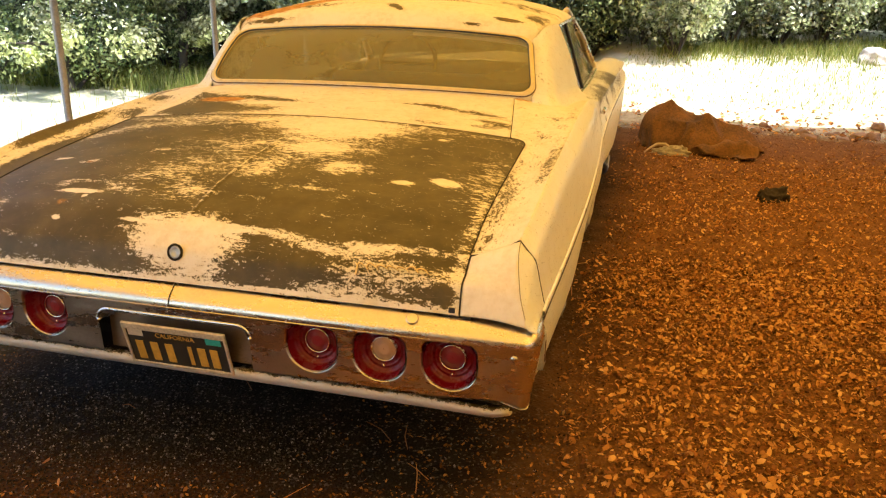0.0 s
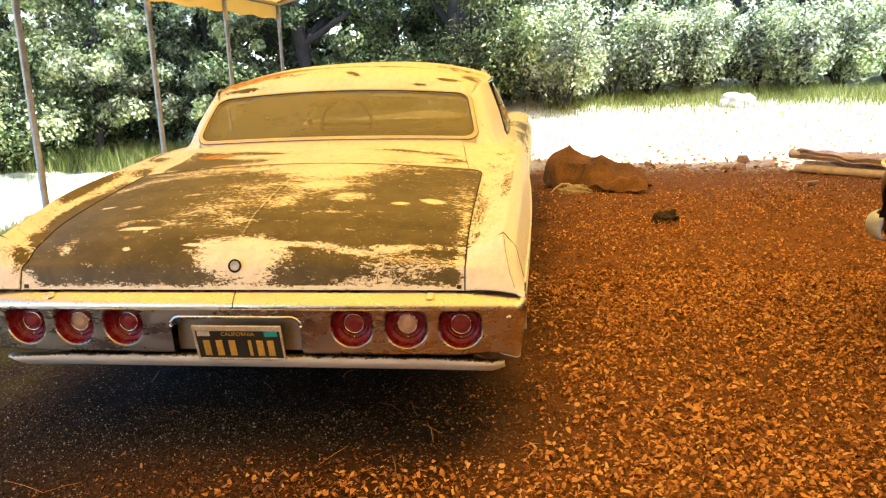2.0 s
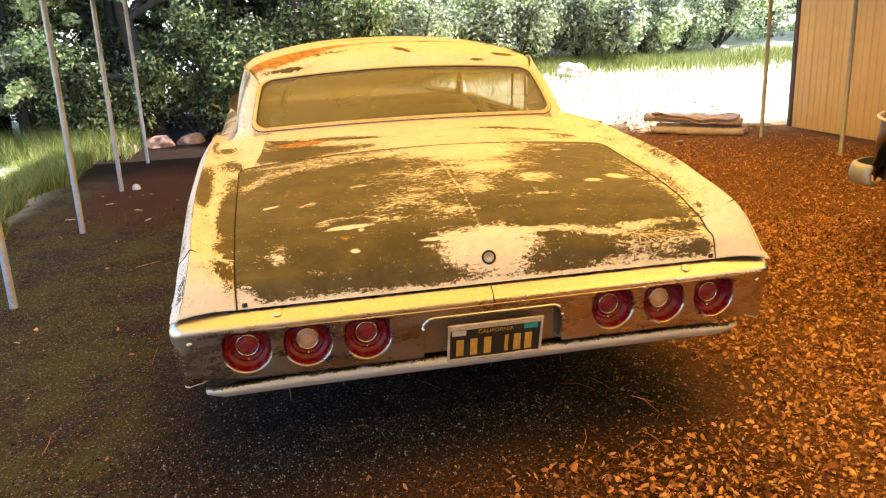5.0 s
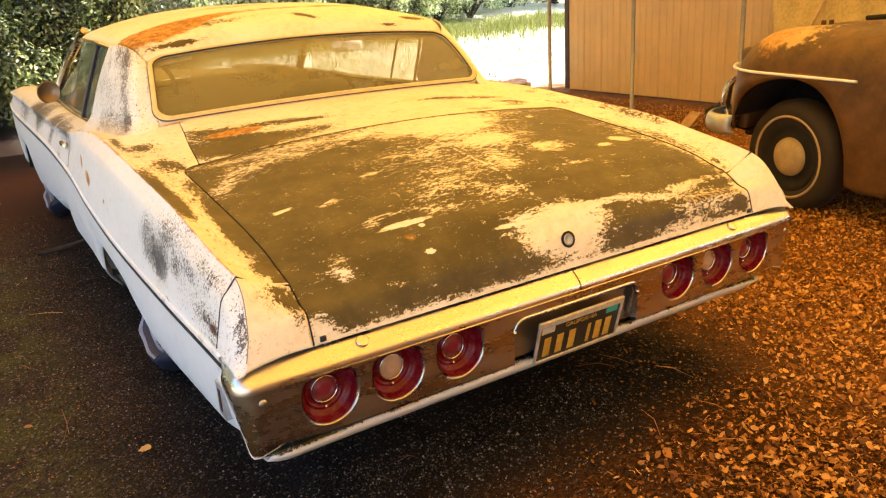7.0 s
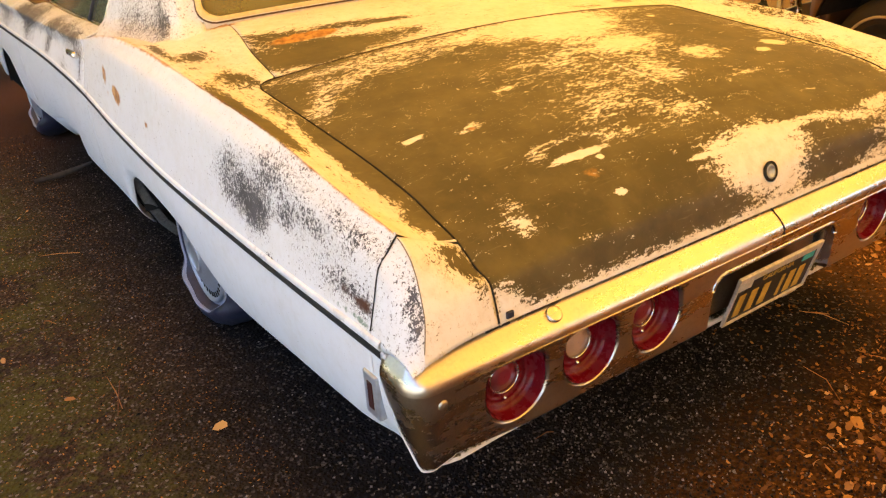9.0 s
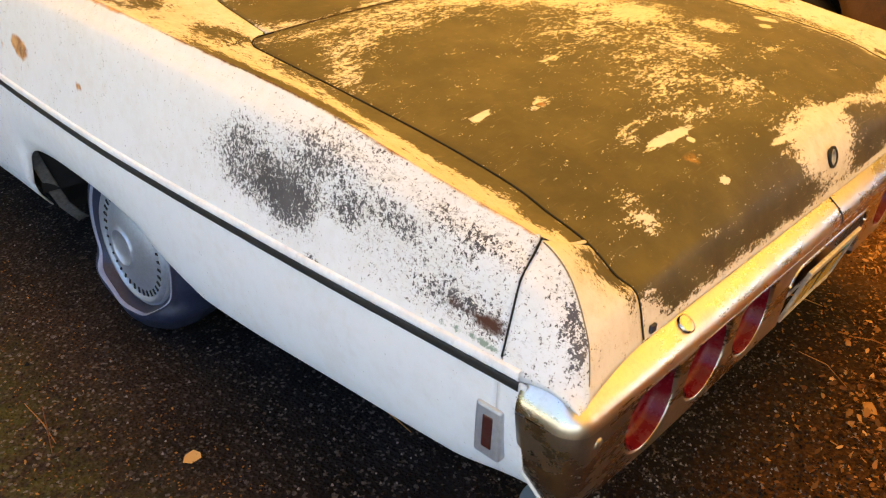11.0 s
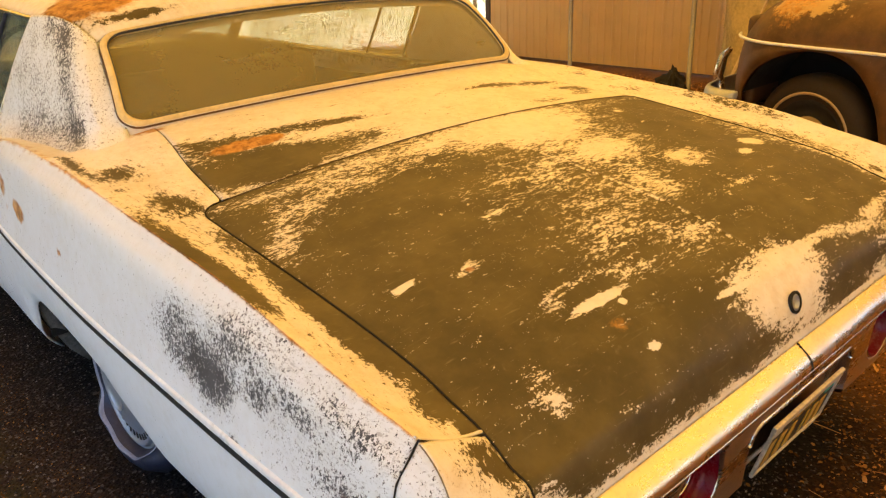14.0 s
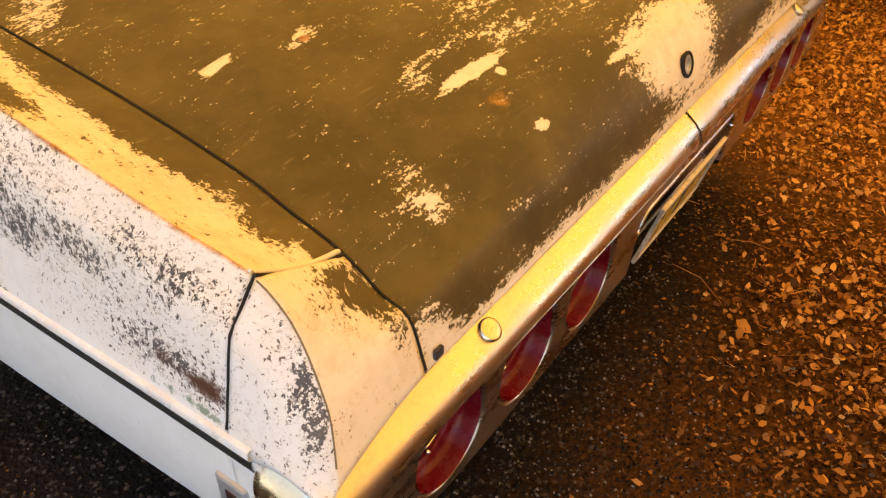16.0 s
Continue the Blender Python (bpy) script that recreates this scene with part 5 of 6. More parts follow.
def build_litter():
    n = 280000
    x = rng.uniform(.0, 5.4, n)
    y = rng.uniform(-2.6, 6.6, n)
    x[125000:], y[125000:] = rng.uniform(-.6, 3.3, n - 125000), rng.uniform(-2.6, 2.4, n - 125000)
    edge = .92 + .08 * np.sin(y * 2.3) + .06 * np.sin(y * 5.1 + 1) - .50 * np.clip((.1 - y) / .55, 0, 1)
    dens = np.clip((x - edge) / .5, 0, 1) * np.clip((6.4 - y + .5 * np.sin(x * 2)) / 1.5, .08, 1)
    front = np.clip((-.02 - y) / .40, 0, 1)
    dens = np.maximum(dens, front * np.clip((x + .55) / 1.0, 0, 1) ** 1.3)
    dens *= .65 + .35 * np.sin(x * 1.9 + 1.3 * np.sin(y * 1.2)) * np.sin(y * 2.2)
    far = np.clip((x - 1) / 2.2, 0, 1) * np.clip((y - 2) / 3, 0, 1)
    dens *= 1 - .25 * far
    ok = rng.random(n) < dens
    x, y = x[ok], y[ok]
    m = len(x)
    z = ground_height(x, y) + rng.random(m) * .022 + .004
    nrm = np.stack([rng.normal(0, .6, m), rng.normal(0, .6, m), np.ones(m)], 1)
    size = .0045 + .0115 * rng.random(m) ** 1.5
    # leaves turn to the darker tones towards the gravel behind the car
    darker = rng.random(m) < np.clip((.70 - x + .25 * np.sin(y * 3)) / .7, 0, 1) * np.clip((.35 - y) / .3, 0, 1)
    oval_leaves("dark_litter", stack(x, y, z)[darker], nrm[darker], size[darker] * .9, .48, DARK_LEAF, "dark oak leaves thinning out over the gravel", "leaves")
    x, y, z, nrm, size = x[~darker], y[~darker], z[~darker], nrm[~darker], size[~darker]
    oval_leaves("leaf_litter", stack(x, y, z), nrm, size, .48, DRY_LEAF, "thick litter of dry brown and tan oak leaves", "leaves")
    # broken crumbs of leaves, thinning out over the gravel
    n = 112000
    x = rng.uniform(-1.2, 3.4, n)
    y = rng.uniform(-2.4, 2.6, n)
    dens = np.clip((x + .95 - 1.1 * np.clip((y + .35) / .5, 0, 1)) / 1.1, 0, 1) ** 1.4
    ok = (rng.random(n) < dens) & ((np.abs(x) > .95) | (y < .6))
    x, y = x[ok], y[ok]
    k = 34000
    x, y = np.concatenate([x, rng.uniform(1.0, 5.2, k)]), np.concatenate([y, rng.uniform(2.6, 7.2, k)])
    k = 26000
    x, y = np.concatenate([x, rng.uniform(-2.9, -1.0, k)]), np.concatenate([y, rng.uniform(-.6, 4.6, k)])
    m = len(x)
    nrm = np.stack([rng.normal(0, .4, m), rng.normal(0, .4, m), np.ones(m)], 1)
    oval_leaves("leaf_crumbs", stack(x, y, ground_height(x, y) + .004 + .008 * rng.random(m)), nrm, rng.uniform(.0025, .0085, m) * np.where(x < -1, .55, 1), .5, CRUMB, "dark crumbs of old leaves on the gravel", "leaves")
    # single leaves on the gravel
    n = 1500
    x = rng.uniform(-3.0, 1.3, n)
    y = rng.uniform(-2.8, 5.5, n)
    ok = (np.abs(x) > 1.05) | (y < -.1)
    ok &= rng.random(n) < np.where(x > 0, .35, .12)
    x, y = x[ok], y[ok]
    m = len(x)
    nrm = np.stack([rng.normal(0, .3, m), rng.normal(0, .3, m), np.ones(m)], 1)
    n = 1300
    fx = rng.uniform(.3, 5.6, n)
    fy = 7.35 + rng.normal(0, .32, n)
    fn = np.stack([rng.normal(0, .4, n), rng.normal(0, .4, n), np.ones(n)], 1)
    oval_leaves("field_edge_litter", stack(fx, fy, ground_height(fx, fy) + .01), fn, rng.uniform(.010, .035, n), .5, DRY_LEAF, "dry leaves and bark along the sunlit field edge", "leaves")
    oval_leaves("scattered_leaves", stack(x, y, ground_height(x, y) + .008), nrm, rng.uniform(.010, .026, m), .48, DRY_LEAF, "few brown leaves fallen on dark gravel", "leaves")


CRUMB = leaf_material("leaf_crumbs", [(0.055, 0.022, 0.006), (0.13, 0.056, 0.014), (0.24, 0.108, 0.027), (0.40, 0.20, 0.050)], 0.85, 0, 0.12)
build_litter()


def build_twigs():
    n = 260
    V, F = [], []
    for k in range(n):
        x, y = rng.uniform(-1.6, 3.6), rng.uniform(-2.0, 3.0)
        if -1.0 < x < 1.0 and y > -.05:
            y -= 3.2 * rng.random()
        if x < 0 and rng.random() < .6:
            continue
        a, l = rng.uniform(0, math.pi), rng.uniform(.02, .09)
        d = np.array([math.cos(a), math.sin(a)]) * l
        bend = rng.normal(0, .12, 2) * l
        z = float(ground_height(x, y)) + .012
        v, f = tube([(x - d[0], y - d[1], z), (x + bend[0], y + bend[1], z + .012), (x + d[0], y + d[1], z + rng.uniform(-.004, .02))], [.0012, .0016, .0008], 4)
        o = len(V)
        V.extend(v)
        F.extend([tuple(i + o for i in q) for q in f])
    ob = mesh_object("fallen_twigs", V, F, DRY_LEAF)
    tagged(ob, "thin dry twigs and needles strewn on the gravel", "twigs", kind="stuff")


build_twigs()


def build_gravel():
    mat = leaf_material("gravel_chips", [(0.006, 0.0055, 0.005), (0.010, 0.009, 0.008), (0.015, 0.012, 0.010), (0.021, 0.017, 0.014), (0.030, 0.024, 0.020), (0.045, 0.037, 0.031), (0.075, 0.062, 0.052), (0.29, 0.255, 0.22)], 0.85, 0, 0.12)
    n = 76000
    x = rng.uniform(-3.0, 1.5, n)
    y = rng.uniform(-2.0, 4.6, n)
    x[46000:], y[46000:] = rng.uniform(-1.8, .35, n - 46000), rng.uniform(-1.0, .35, n - 46000)
    ok = rng.random(n) < np.clip((np.where(y < .05, .55, 1.45) - x) / .9, 0, 1)
    ok &= (np.abs(x) > .8) | (y < .8)
    ok &= rng.random(n) < np.clip(1 + (x + 1.0) / .6, .3, 1)
    x, y = x[ok], y[ok]
    m = len(x)
    r = rng.uniform(.0018, .0046, m) * np.where(rng.random(m) < .03, 1.8, 1)
    c = stack(x, y, ground_height(x, y) + r * .35)
    base = np.array([(1, 0, -.35), (0, 1, -.35), (-1, 0, -.35), (0, -1, -.35), (0, 0, .9)], float)
    V = c[:, None] + base[None] * (r[:, None, None] * rng.uniform(.6, 1.25, (m, 5, 1)))
    f = np.array([(0, 1, 4), (1, 2, 4), (2, 3, 4), (3, 0, 4)])
    F = (np.arange(m)[:, None, None] * 5 + f[None]).reshape(-1, 3)
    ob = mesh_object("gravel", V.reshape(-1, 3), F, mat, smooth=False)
    tagged(ob, "dark gravel chips with pale bits among them", "gravel", kind="stuff")


build_gravel()

GRASS = leaf_material("field_grass", [(0.11, 0.15, 0.028), (0.20, 0.25, 0.048), (0.31, 0.34, 0.085), (0.46, 0.43, 0.19)], 0.6, 0.40, 0.3)


def build_grass(name, x, y, hmin, hmax, label):
    m = len(x)
    h = rng.uniform(hmin, hmax, m)
    lean = rng.normal(0, .35, (m, 2)) * h[:, None]
    a = rng.uniform(0, math.pi, m)
    w = .004 + .003 * rng.random(m)
    z = ground_height(x, y)
    dx, dy = np.cos(a) * w, np.sin(a) * w
    V = np.stack([stack(x - dx, y - dy, z - .01), stack(x + dx, y + dy, z - .01), stack(x + dx * .6 + lean[:, 0] * .4, y + dy * .6 + lean[:, 1] * .4, z + h * .6),
                  stack(x - dx * .6 + lean[:, 0] * .4, y - dy * .6 + lean[:, 1] * .4, z + h * .6), stack(x + lean[:, 0], y + lean[:, 1], z + h)], 1).reshape(-1, 3)
    i = np.arange(m)[:, None] * 5
    F = np.concatenate([i + np.array([[0, 1, 2]]), i + np.array([[0, 2, 3]]), i + np.array([[3, 2, 4]])], 1).reshape(-1, 3)
    ob = mesh_object(name, V, F, GRASS, smooth=False)
    return tagged(ob, label, "grass", kind="stuff")


gx, gy = rng.uniform(-8, -2.7, 20000), rng.uniform(1.5, 13, 20000)
ok = (gx < -2.85 - .2 * rng.random(20000) ** 2) & (rng.random(20000) < np.where(gx > -3.5, .95, .05))
gx3, gy3 = -2.84 - .62 * rng.random(17000) ** 1.2, rng.uniform(2.0, 9.2, 17000)
gx3 += .10 * np.sin(gy3 * 2.1) + .05 * np.sin(gy3 * 5.3)
build_grass("verge_tufts", gx3, gy3, .06, .26, "tall green grass tufts at the gravel edge")
build_grass("grass_verge", gx[ok], gy[ok], .06, .22, "green grass verge beside the gravel")
gx, gy = rng.uniform(-8.5, -2.4, 12000), 9.3 - 1.7 * rng.random(12000) ** 1.6
build_grass("wood_edge_grass", gx, gy, .10, .40, "tall grass along the foot of the dark trees")
gx, gy = rng.uniform(.8, 9, 9000), rng.uniform(7.9, 11, 9000)
build_grass("field_grass", gx, gy, .02, .07, "sparse sunlit grass on the bank")
gx, gy = rng.uniform(1.2, 9.5, 11000), 9.75 + .35 * rng.normal(size=11000)
build_grass("tall_grass", gx, gy, .05, .20, "taller green grass along the foot of the trees")

# ---------------------------------------------------------------- canopy
tarp = Nodes("yellow_tarp")
tarp.tree.nodes.remove(tarp.bsdf)
weave = tarp.noise(2.5, 6, 0.6)
tone = tarp.mix(tarp.ramp(weave, 0.35, 0.7), (0.77, 0.385, 0.056), (0.83, 0.462, 0.085))
td = tarp.add("ShaderNodeBsdfDiffuse", Color=(0.62, 0.40, 0.12)).outputs[0]
tt = tarp.add("ShaderNodeBsdfTranslucent", Color=tone).outputs[0]
tarp.put(tarp.out.inputs[0], tarp.add("ShaderNodeMixShader", i0=0.50, i1=td, i2=tt).outputs[0])
TARP = tarp.mat

# canopy is run on unseen to BACK_Y to throw yellow light from behind
EAVE_L, EAVE_R, EAVE_Z, RIDGE_Z, END_Y, BACK_Y = -2.17, 4.92, 2.13, 3.15, 7.36, -8.6
RIDGE_X = (EAVE_L + EAVE_R) / 2
LEFT_POLES = [7.31, 5.58, 3.90, 2.19, .48, -1.23, -2.94, -4.65, -6.36, -8.07]
RIGHT_POLES = [5.85, 4.50, 3.15, 1.2, -.5, -2.2, -3.9, -5.6, -7.3]


def build_canopy():
    root = tagged(new("carport_canopy"), "translucent yellow tarp canopy on galvanised tubes", "canopy")
    ys = np.linspace(BACK_Y, END_Y, 110)
    prof = [(EAVE_L - .012, EAVE_Z - .20), (EAVE_L - .012, EAVE_Z - .02), (EAVE_L, EAVE_Z + .01)]
    prof += [(EAVE_L + (RIDGE_X - EAVE_L) * t, EAVE_Z + (RIDGE_Z - EAVE_Z) * t) for t in np.linspace(.1, 1, 10)]
    prof += [(RIDGE_X + (EAVE_R - RIDGE_X) * t, RIDGE_Z + (EAVE_Z - RIDGE_Z) * t) for t in np.linspace(.1, 1, 10)]
    prof += [(EAVE_R + .012, EAVE_Z - .02), (EAVE_R + .012, EAVE_Z - .20)]
    P = np.array([[(x, y, z - .012 * math.sin((y - 7.31) / 1.71 * math.pi) ** 2 * (1 if abs(x - RIDGE_X) < 3.4 else 0)
                    + (.012 * math.sin(y * 9) if z < EAVE_Z - .1 else 0)) for y in ys] for x, z in prof])
    sheet("tarp", P, TARP, root, thick=.0, out=(RIDGE_X, 1, 0))
    for y in LEFT_POLES:
        bar("rafter", [(EAVE_L + .03, y, EAVE_Z - .03), (RIDGE_X, y, RIDGE_Z - .04), (EAVE_R - .03, y, EAVE_Z - .03)], .021, GALV, root, seg=10)
    for x, z in ((EAVE_L + .03, EAVE_Z - .03), (RIDGE_X, RIDGE_Z - .045), (EAVE_R - .03, EAVE_Z - .03)):
        bar("purlin", [(x, BACK_Y, z), (x, END_Y, z)], .021, GALV, root, seg=10)
    return root


build_canopy()


def build_pole(x, y, top):
    pole = tagged(new("canopy_pole"), "galvanised steel canopy pole standing on the ground", "pole", "canopy poles")
    pole.matrix_basis = pose(x, y, float(ground_height(x, y)))
    bar("tube", [(0, 0, -.02), (0, 0, top * .5), (0, 0, top)], .022, GALV, pole, seg=12)
    bar("sleeve", [(0, 0, top - .28), (0, 0, top - .02)], .026, GALV, pole, seg=12)
    return pole


for y in LEFT_POLES:
    build_pole(EAVE_L + .02, y, EAVE_Z - .02)
for y in RIGHT_POLES:
    build_pole(EAVE_R - .02, y, EAVE_Z - .02)

# unseen plank wall added behind the camera to block and warm the light
def build_unseen_wall():
    wall = tagged(new("unseen_wall_back"), "unseen brown board wall added to block light behind the camera", "wall", kind="structure")
    wall.matrix_basis = pose(0, BACK_Y + .05, 0)
    n = 30
    step = (EAVE_R - EAVE_L + .4) / n
    for k in range(n):
        x = EAVE_L - .2 + step * (k + .5)
        top = EAVE_Z + (RIDGE_Z - EAVE_Z) * max(0, 1 - abs(x - RIDGE_X) / (RIDGE_X - EAVE_L)) - .02
        part("board", box_bm((step - .006, .025, top), (x, 0, top / 2), .004), BOARD, wall)


BOARD = plain("brown_boards", (0.20, 0.135, 0.075), 0.8, vary=0.35, scale=6, relief=0.4)
build_unseen_wall()

# ---------------------------------------------------------------- shed
SIDING = plain("beige_metal_siding", (0.60, 0.43, 0.19), 0.45, vary=0.12, scale=3, relief=0.05)
BROWN_TRIM = plain("dark_brown_trim", (0.05, 0.035, 0.028), 0.6)


def build_shed():
    shed = tagged(new("metal_shed"), "beige ribbed metal shed with dark corner trim", "shed")
    shed.matrix_basis = pose(5.62, 6.33, 0.03, 0, 0, 2)
    # ribbed west wall: one panel every 0.3 m
    for k in range(28):
        y0 = -.02 - .30 * k
        prof = [(0, 0), (0, .020), (-.012, .032), (-.012, .048), (0, .060), (0, .135), (-.006, .142), (-.006, .152), (0, .159), (0, .225), (-.006, .232), (-.006, .242), (0, .249), (0, .298)]
        P = np.array([[(x, y0 - .30 + t, z) for x, t in prof] for z in np.linspace(0, 2.6, 5)])
        ob = sheet("siding_panel", P, SIDING, shed, out=(3, -4, 1), thick=.003)
        ob.data.shade_flat()
    part("corner_trim", box_bm((.07, .07, 2.62), (.02, .02, 1.31), .008), BROWN_TRIM, shed, "dark corner trim")
    part("back_wall", box_bm((4.0, .05, 2.6), (2.05, .01, 1.30), .01), SIDING, shed)
    part("sill", box_bm((.05, 8.5, .03), (.05, -4.25, .005), .004), BROWN_TRIM, shed)
    # unseen roof, its eave widened to stop a sunbeam reaching the yard
    roof = box_bm((4.9, 8.9, .06), (1.85, -4.2, 2.68), .01)
    part("roof", roof, BROWN_TRIM, shed)


build_shed()

# ---------------------------------------------------------------- woods
BARK = plain("grey_bark", (0.055, 0.046, 0.038), 0.9, vary=0.5, scale=8, relief=0.8, grain=40)
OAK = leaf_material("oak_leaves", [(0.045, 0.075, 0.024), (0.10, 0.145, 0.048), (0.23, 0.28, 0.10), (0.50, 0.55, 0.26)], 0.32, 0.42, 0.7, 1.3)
# sun glare is put into these paler leaf tones
BRUSH = leaf_material("sun_paled_brush_leaves", [(0.10, 0.13, 0.05), (0.34, 0.40, 0.18), (0.62, 0.68, 0.40), (0.85, 0.88, 0.68)], 0.26, 0.55, 1.0, 1.6)


def build_tree(x, y, h, spread, leaves, mat, low=.25, size=.075, label="leafy evergreen oak at the edge of the yard"):
    tree = tagged(new("tree"), label, "tree", "trees round the yard")
    z0 = float(ground_height(x, y))
    tree.matrix_basis = pose(x, y, z0)
    V, F, tips = [], [], []
    r0 = .021 * h

    def limb(pts, r):
        v, f = tube(pts, r, 7)
        o = len(V)
        V.extend(v)
        F.extend([tuple(i + o for i in q) for q in f])
    lean = rng.normal(0, .12, 2)
    trunk = [(lean[0] * t * h * .6, lean[1] * t * h * .6, h * .75 * t - .05) for t in np.linspace(0, 1, 7)]
    limb(trunk, [r0 * (1 - .8 * t) for t in np.linspace(0, 1, 7)])
    for k in range(11):
        t = rng.uniform(low * .5, .95)
        i = min(5, int(t * 6))
        p = np.array(trunk[i])
        a, q = rng.uniform(0, 2 * math.pi), spread * rng.uniform(.55, 1.0)
        e = p + np.array([math.cos(a) * q, math.sin(a) * q, h * rng.uniform(.02, .28)])
        m = (p + e) / 2 + rng.normal(0, .12, 3)
        limb([p, m, e], [r0 * .4, r0 * .25, r0 * .08])
        tips += [e, m, (m + e) / 2 + rng.normal(0, .2, 3)]
    mesh_object("trunk", V, F, BARK, tree)
    c = []
    for k in range(84):
        if k < len(tips):
            c.append(tips[k])
        else:
            a, q = rng.uniform(0, 2 * math.pi), spread * math.sqrt(rng.random())
            c.append(np.array([math.cos(a) * q, math.sin(a) * q, h * rng.uniform(low, 1.0)]))
    c = np.array(c)
    rad = rng.uniform(.13, .46, len(c)) * spread * .55
    pick = rng.integers(0, len(c), leaves)
    d = rng.normal(size=(leaves, 3))
    d /= np.linalg.norm(d, axis=1, keepdims=True)
    q = rng.random(leaves) ** .45
    pos = c[pick] + d * (rad[pick] * q)[:, None] * np.array([1, 1, .75])
    pos[:, 2] = np.maximum(pos[:, 2], .05)
    nrm = d + rng.normal(0, .7, (leaves, 3)) + np.array([0, 0, .5])
    crown = scatter("crown", pos, nrm, rng.uniform(.6, 1.35, leaves) * size, .55, mat, "", "")
    crown.parent = tree
    return tree


WOODS = [(.5, 10.6, 6.5, 1.7), (-1.3, 10.3, 6.0, 1.8), (-2.9, 10.2, 5.5, 1.7), (-4.6, 10.4, 6.0, 2.0), (-6.6, 9.2, 6.5, 2.2), (-8.8, 7.4, 6.5, 2.2)]
BACK_WOODS = [(-2.6, 11.8, 6.5, 2.1), (-.6, 12.4, 6.2, 2.0), (-11, 4.4, 3.2, 2.0), (-3.8, 13.5, 8, 2.4), (-1.2, 15, 8, 2.4), (-5.6, 11.6, 6, 2.2), (-7.8, 10.4, 6, 2.2), (.2, 13.4, 5.5, 2.0),
              (-6.5, 12.5, 8.5, 2.6), (-9.5, 10.5, 8.5, 2.6), (-11.5, 1.0, 3.0, 2.0), (-11.5, -3, 3.2, 2.0), (-11.5, 7.5, 6, 2.6)]
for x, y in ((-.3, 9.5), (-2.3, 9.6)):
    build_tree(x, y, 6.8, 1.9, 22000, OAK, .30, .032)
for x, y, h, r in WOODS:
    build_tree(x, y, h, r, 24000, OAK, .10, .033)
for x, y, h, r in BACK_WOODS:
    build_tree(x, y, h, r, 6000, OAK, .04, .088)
BANK_WOODS = [(1.0, 10.9, 5.0, 1.3), (2.0, 11.3, 4.6, 1.2), (3.0, 11.5, 4.8, 1.3), (4.0, 11.6, 4.4, 1.2), (5.0, 11.7, 4.8, 1.3), (6.0, 12.0, 4.6, 1.2), (7.0, 11.9, 4.8, 1.3), (8.0, 12.0, 4.6, 1.3), (9.2, 12.2, 5.0, 1.5), (10.6, 12.4, 5.0, 1.5)]
FAR_WOODS = [(1.6, 13.2, 6.5, 1.9), (3.6, 13.6, 6.8, 1.9), (5.6, 13.8, 6.8, 2.0), (7.6, 14.0, 6.8, 2.0), (9.8, 14.2, 7.0, 2.2), (12.4, 13.4, 7.0, 2.4), (14.5, 10.5, 6.5, 2.2)]
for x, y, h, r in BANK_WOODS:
    build_tree(x, y, h, r, 15000, BRUSH, .02, .036, "tree at the top of the bank, leaf tones paled for sun")
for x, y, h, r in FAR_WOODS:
    build_tree(x, y, h, r, 7000, BRUSH, .02, .075, "tree beyond the bank, leaf tones paled for sun")
# oak tones again, paled to hold direct sun
SUNNY = leaf_material("sun_paled_oak_leaves", [(0.14, 0.16, 0.055), (0.30, 0.33, 0.13), (0.52, 0.56, 0.28), (0.80, 0.82, 0.56)], 0.34, 0.45, 0.7, 1.5)
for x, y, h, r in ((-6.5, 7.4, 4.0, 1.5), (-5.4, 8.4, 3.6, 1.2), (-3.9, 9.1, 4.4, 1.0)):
    build_tree(x, y, h, r, 21000, SUNNY, .14, .036, "oak with leaf tones paled to look sunlit")
# unseen trees added behind the camera to close the surroundings
for x, y in ((-8, -9), (-3, -12), (3, -13), (9, -11), (13, -5)):
    build_tree(x, y, 7, 2.8, 3000, OAK, .06, .11, "leafy tree added unseen behind the yard")


def build_bush(x, y, h, r, leaves, mat, label):
    bush = tagged(new("bush"), label, "bush", "bushes")
    bush.matrix_basis = pose(x, y, float(ground_height(x, y)))
    V, F = [], []
    cs = []
    for k in range(9):
        a = rng.uniform(0, 2 * math.pi)
        e = np.array([math.cos(a) * r * .6, math.sin(a) * r * .6, h * rng.uniform(.4, .85)])
        v, f = tube([(0, 0, -.03), e * .5 + rng.normal(0, .04, 3), e], [.02, .014, .005], 6)
        o = len(V)
        V.extend(v)
        F.extend([tuple(i + o for i in q) for q in f])
        cs += [e, e * .6]
    mesh_object("woody_base", V, F, BARK, bush)
    cs = np.array(cs)
    pick = rng.integers(0, len(cs), leaves)
    d = rng.normal(size=(leaves, 3))
    d /= np.linalg.norm(d, axis=1, keepdims=True)
    pos = cs[pick] + d * (r * .5 * rng.random(leaves) ** .4)[:, None] * np.array([1, 1, .8])
    pos[:, 2] = np.maximum(pos[:, 2], .03)
    foliage = scatter("foliage", pos, d + rng.normal(0, .6, (leaves, 3)) + np.array([0, 0, .4]), rng.uniform(.6, 1.3, leaves) * .033, .5, mat, "", "")
    foliage.parent = bush


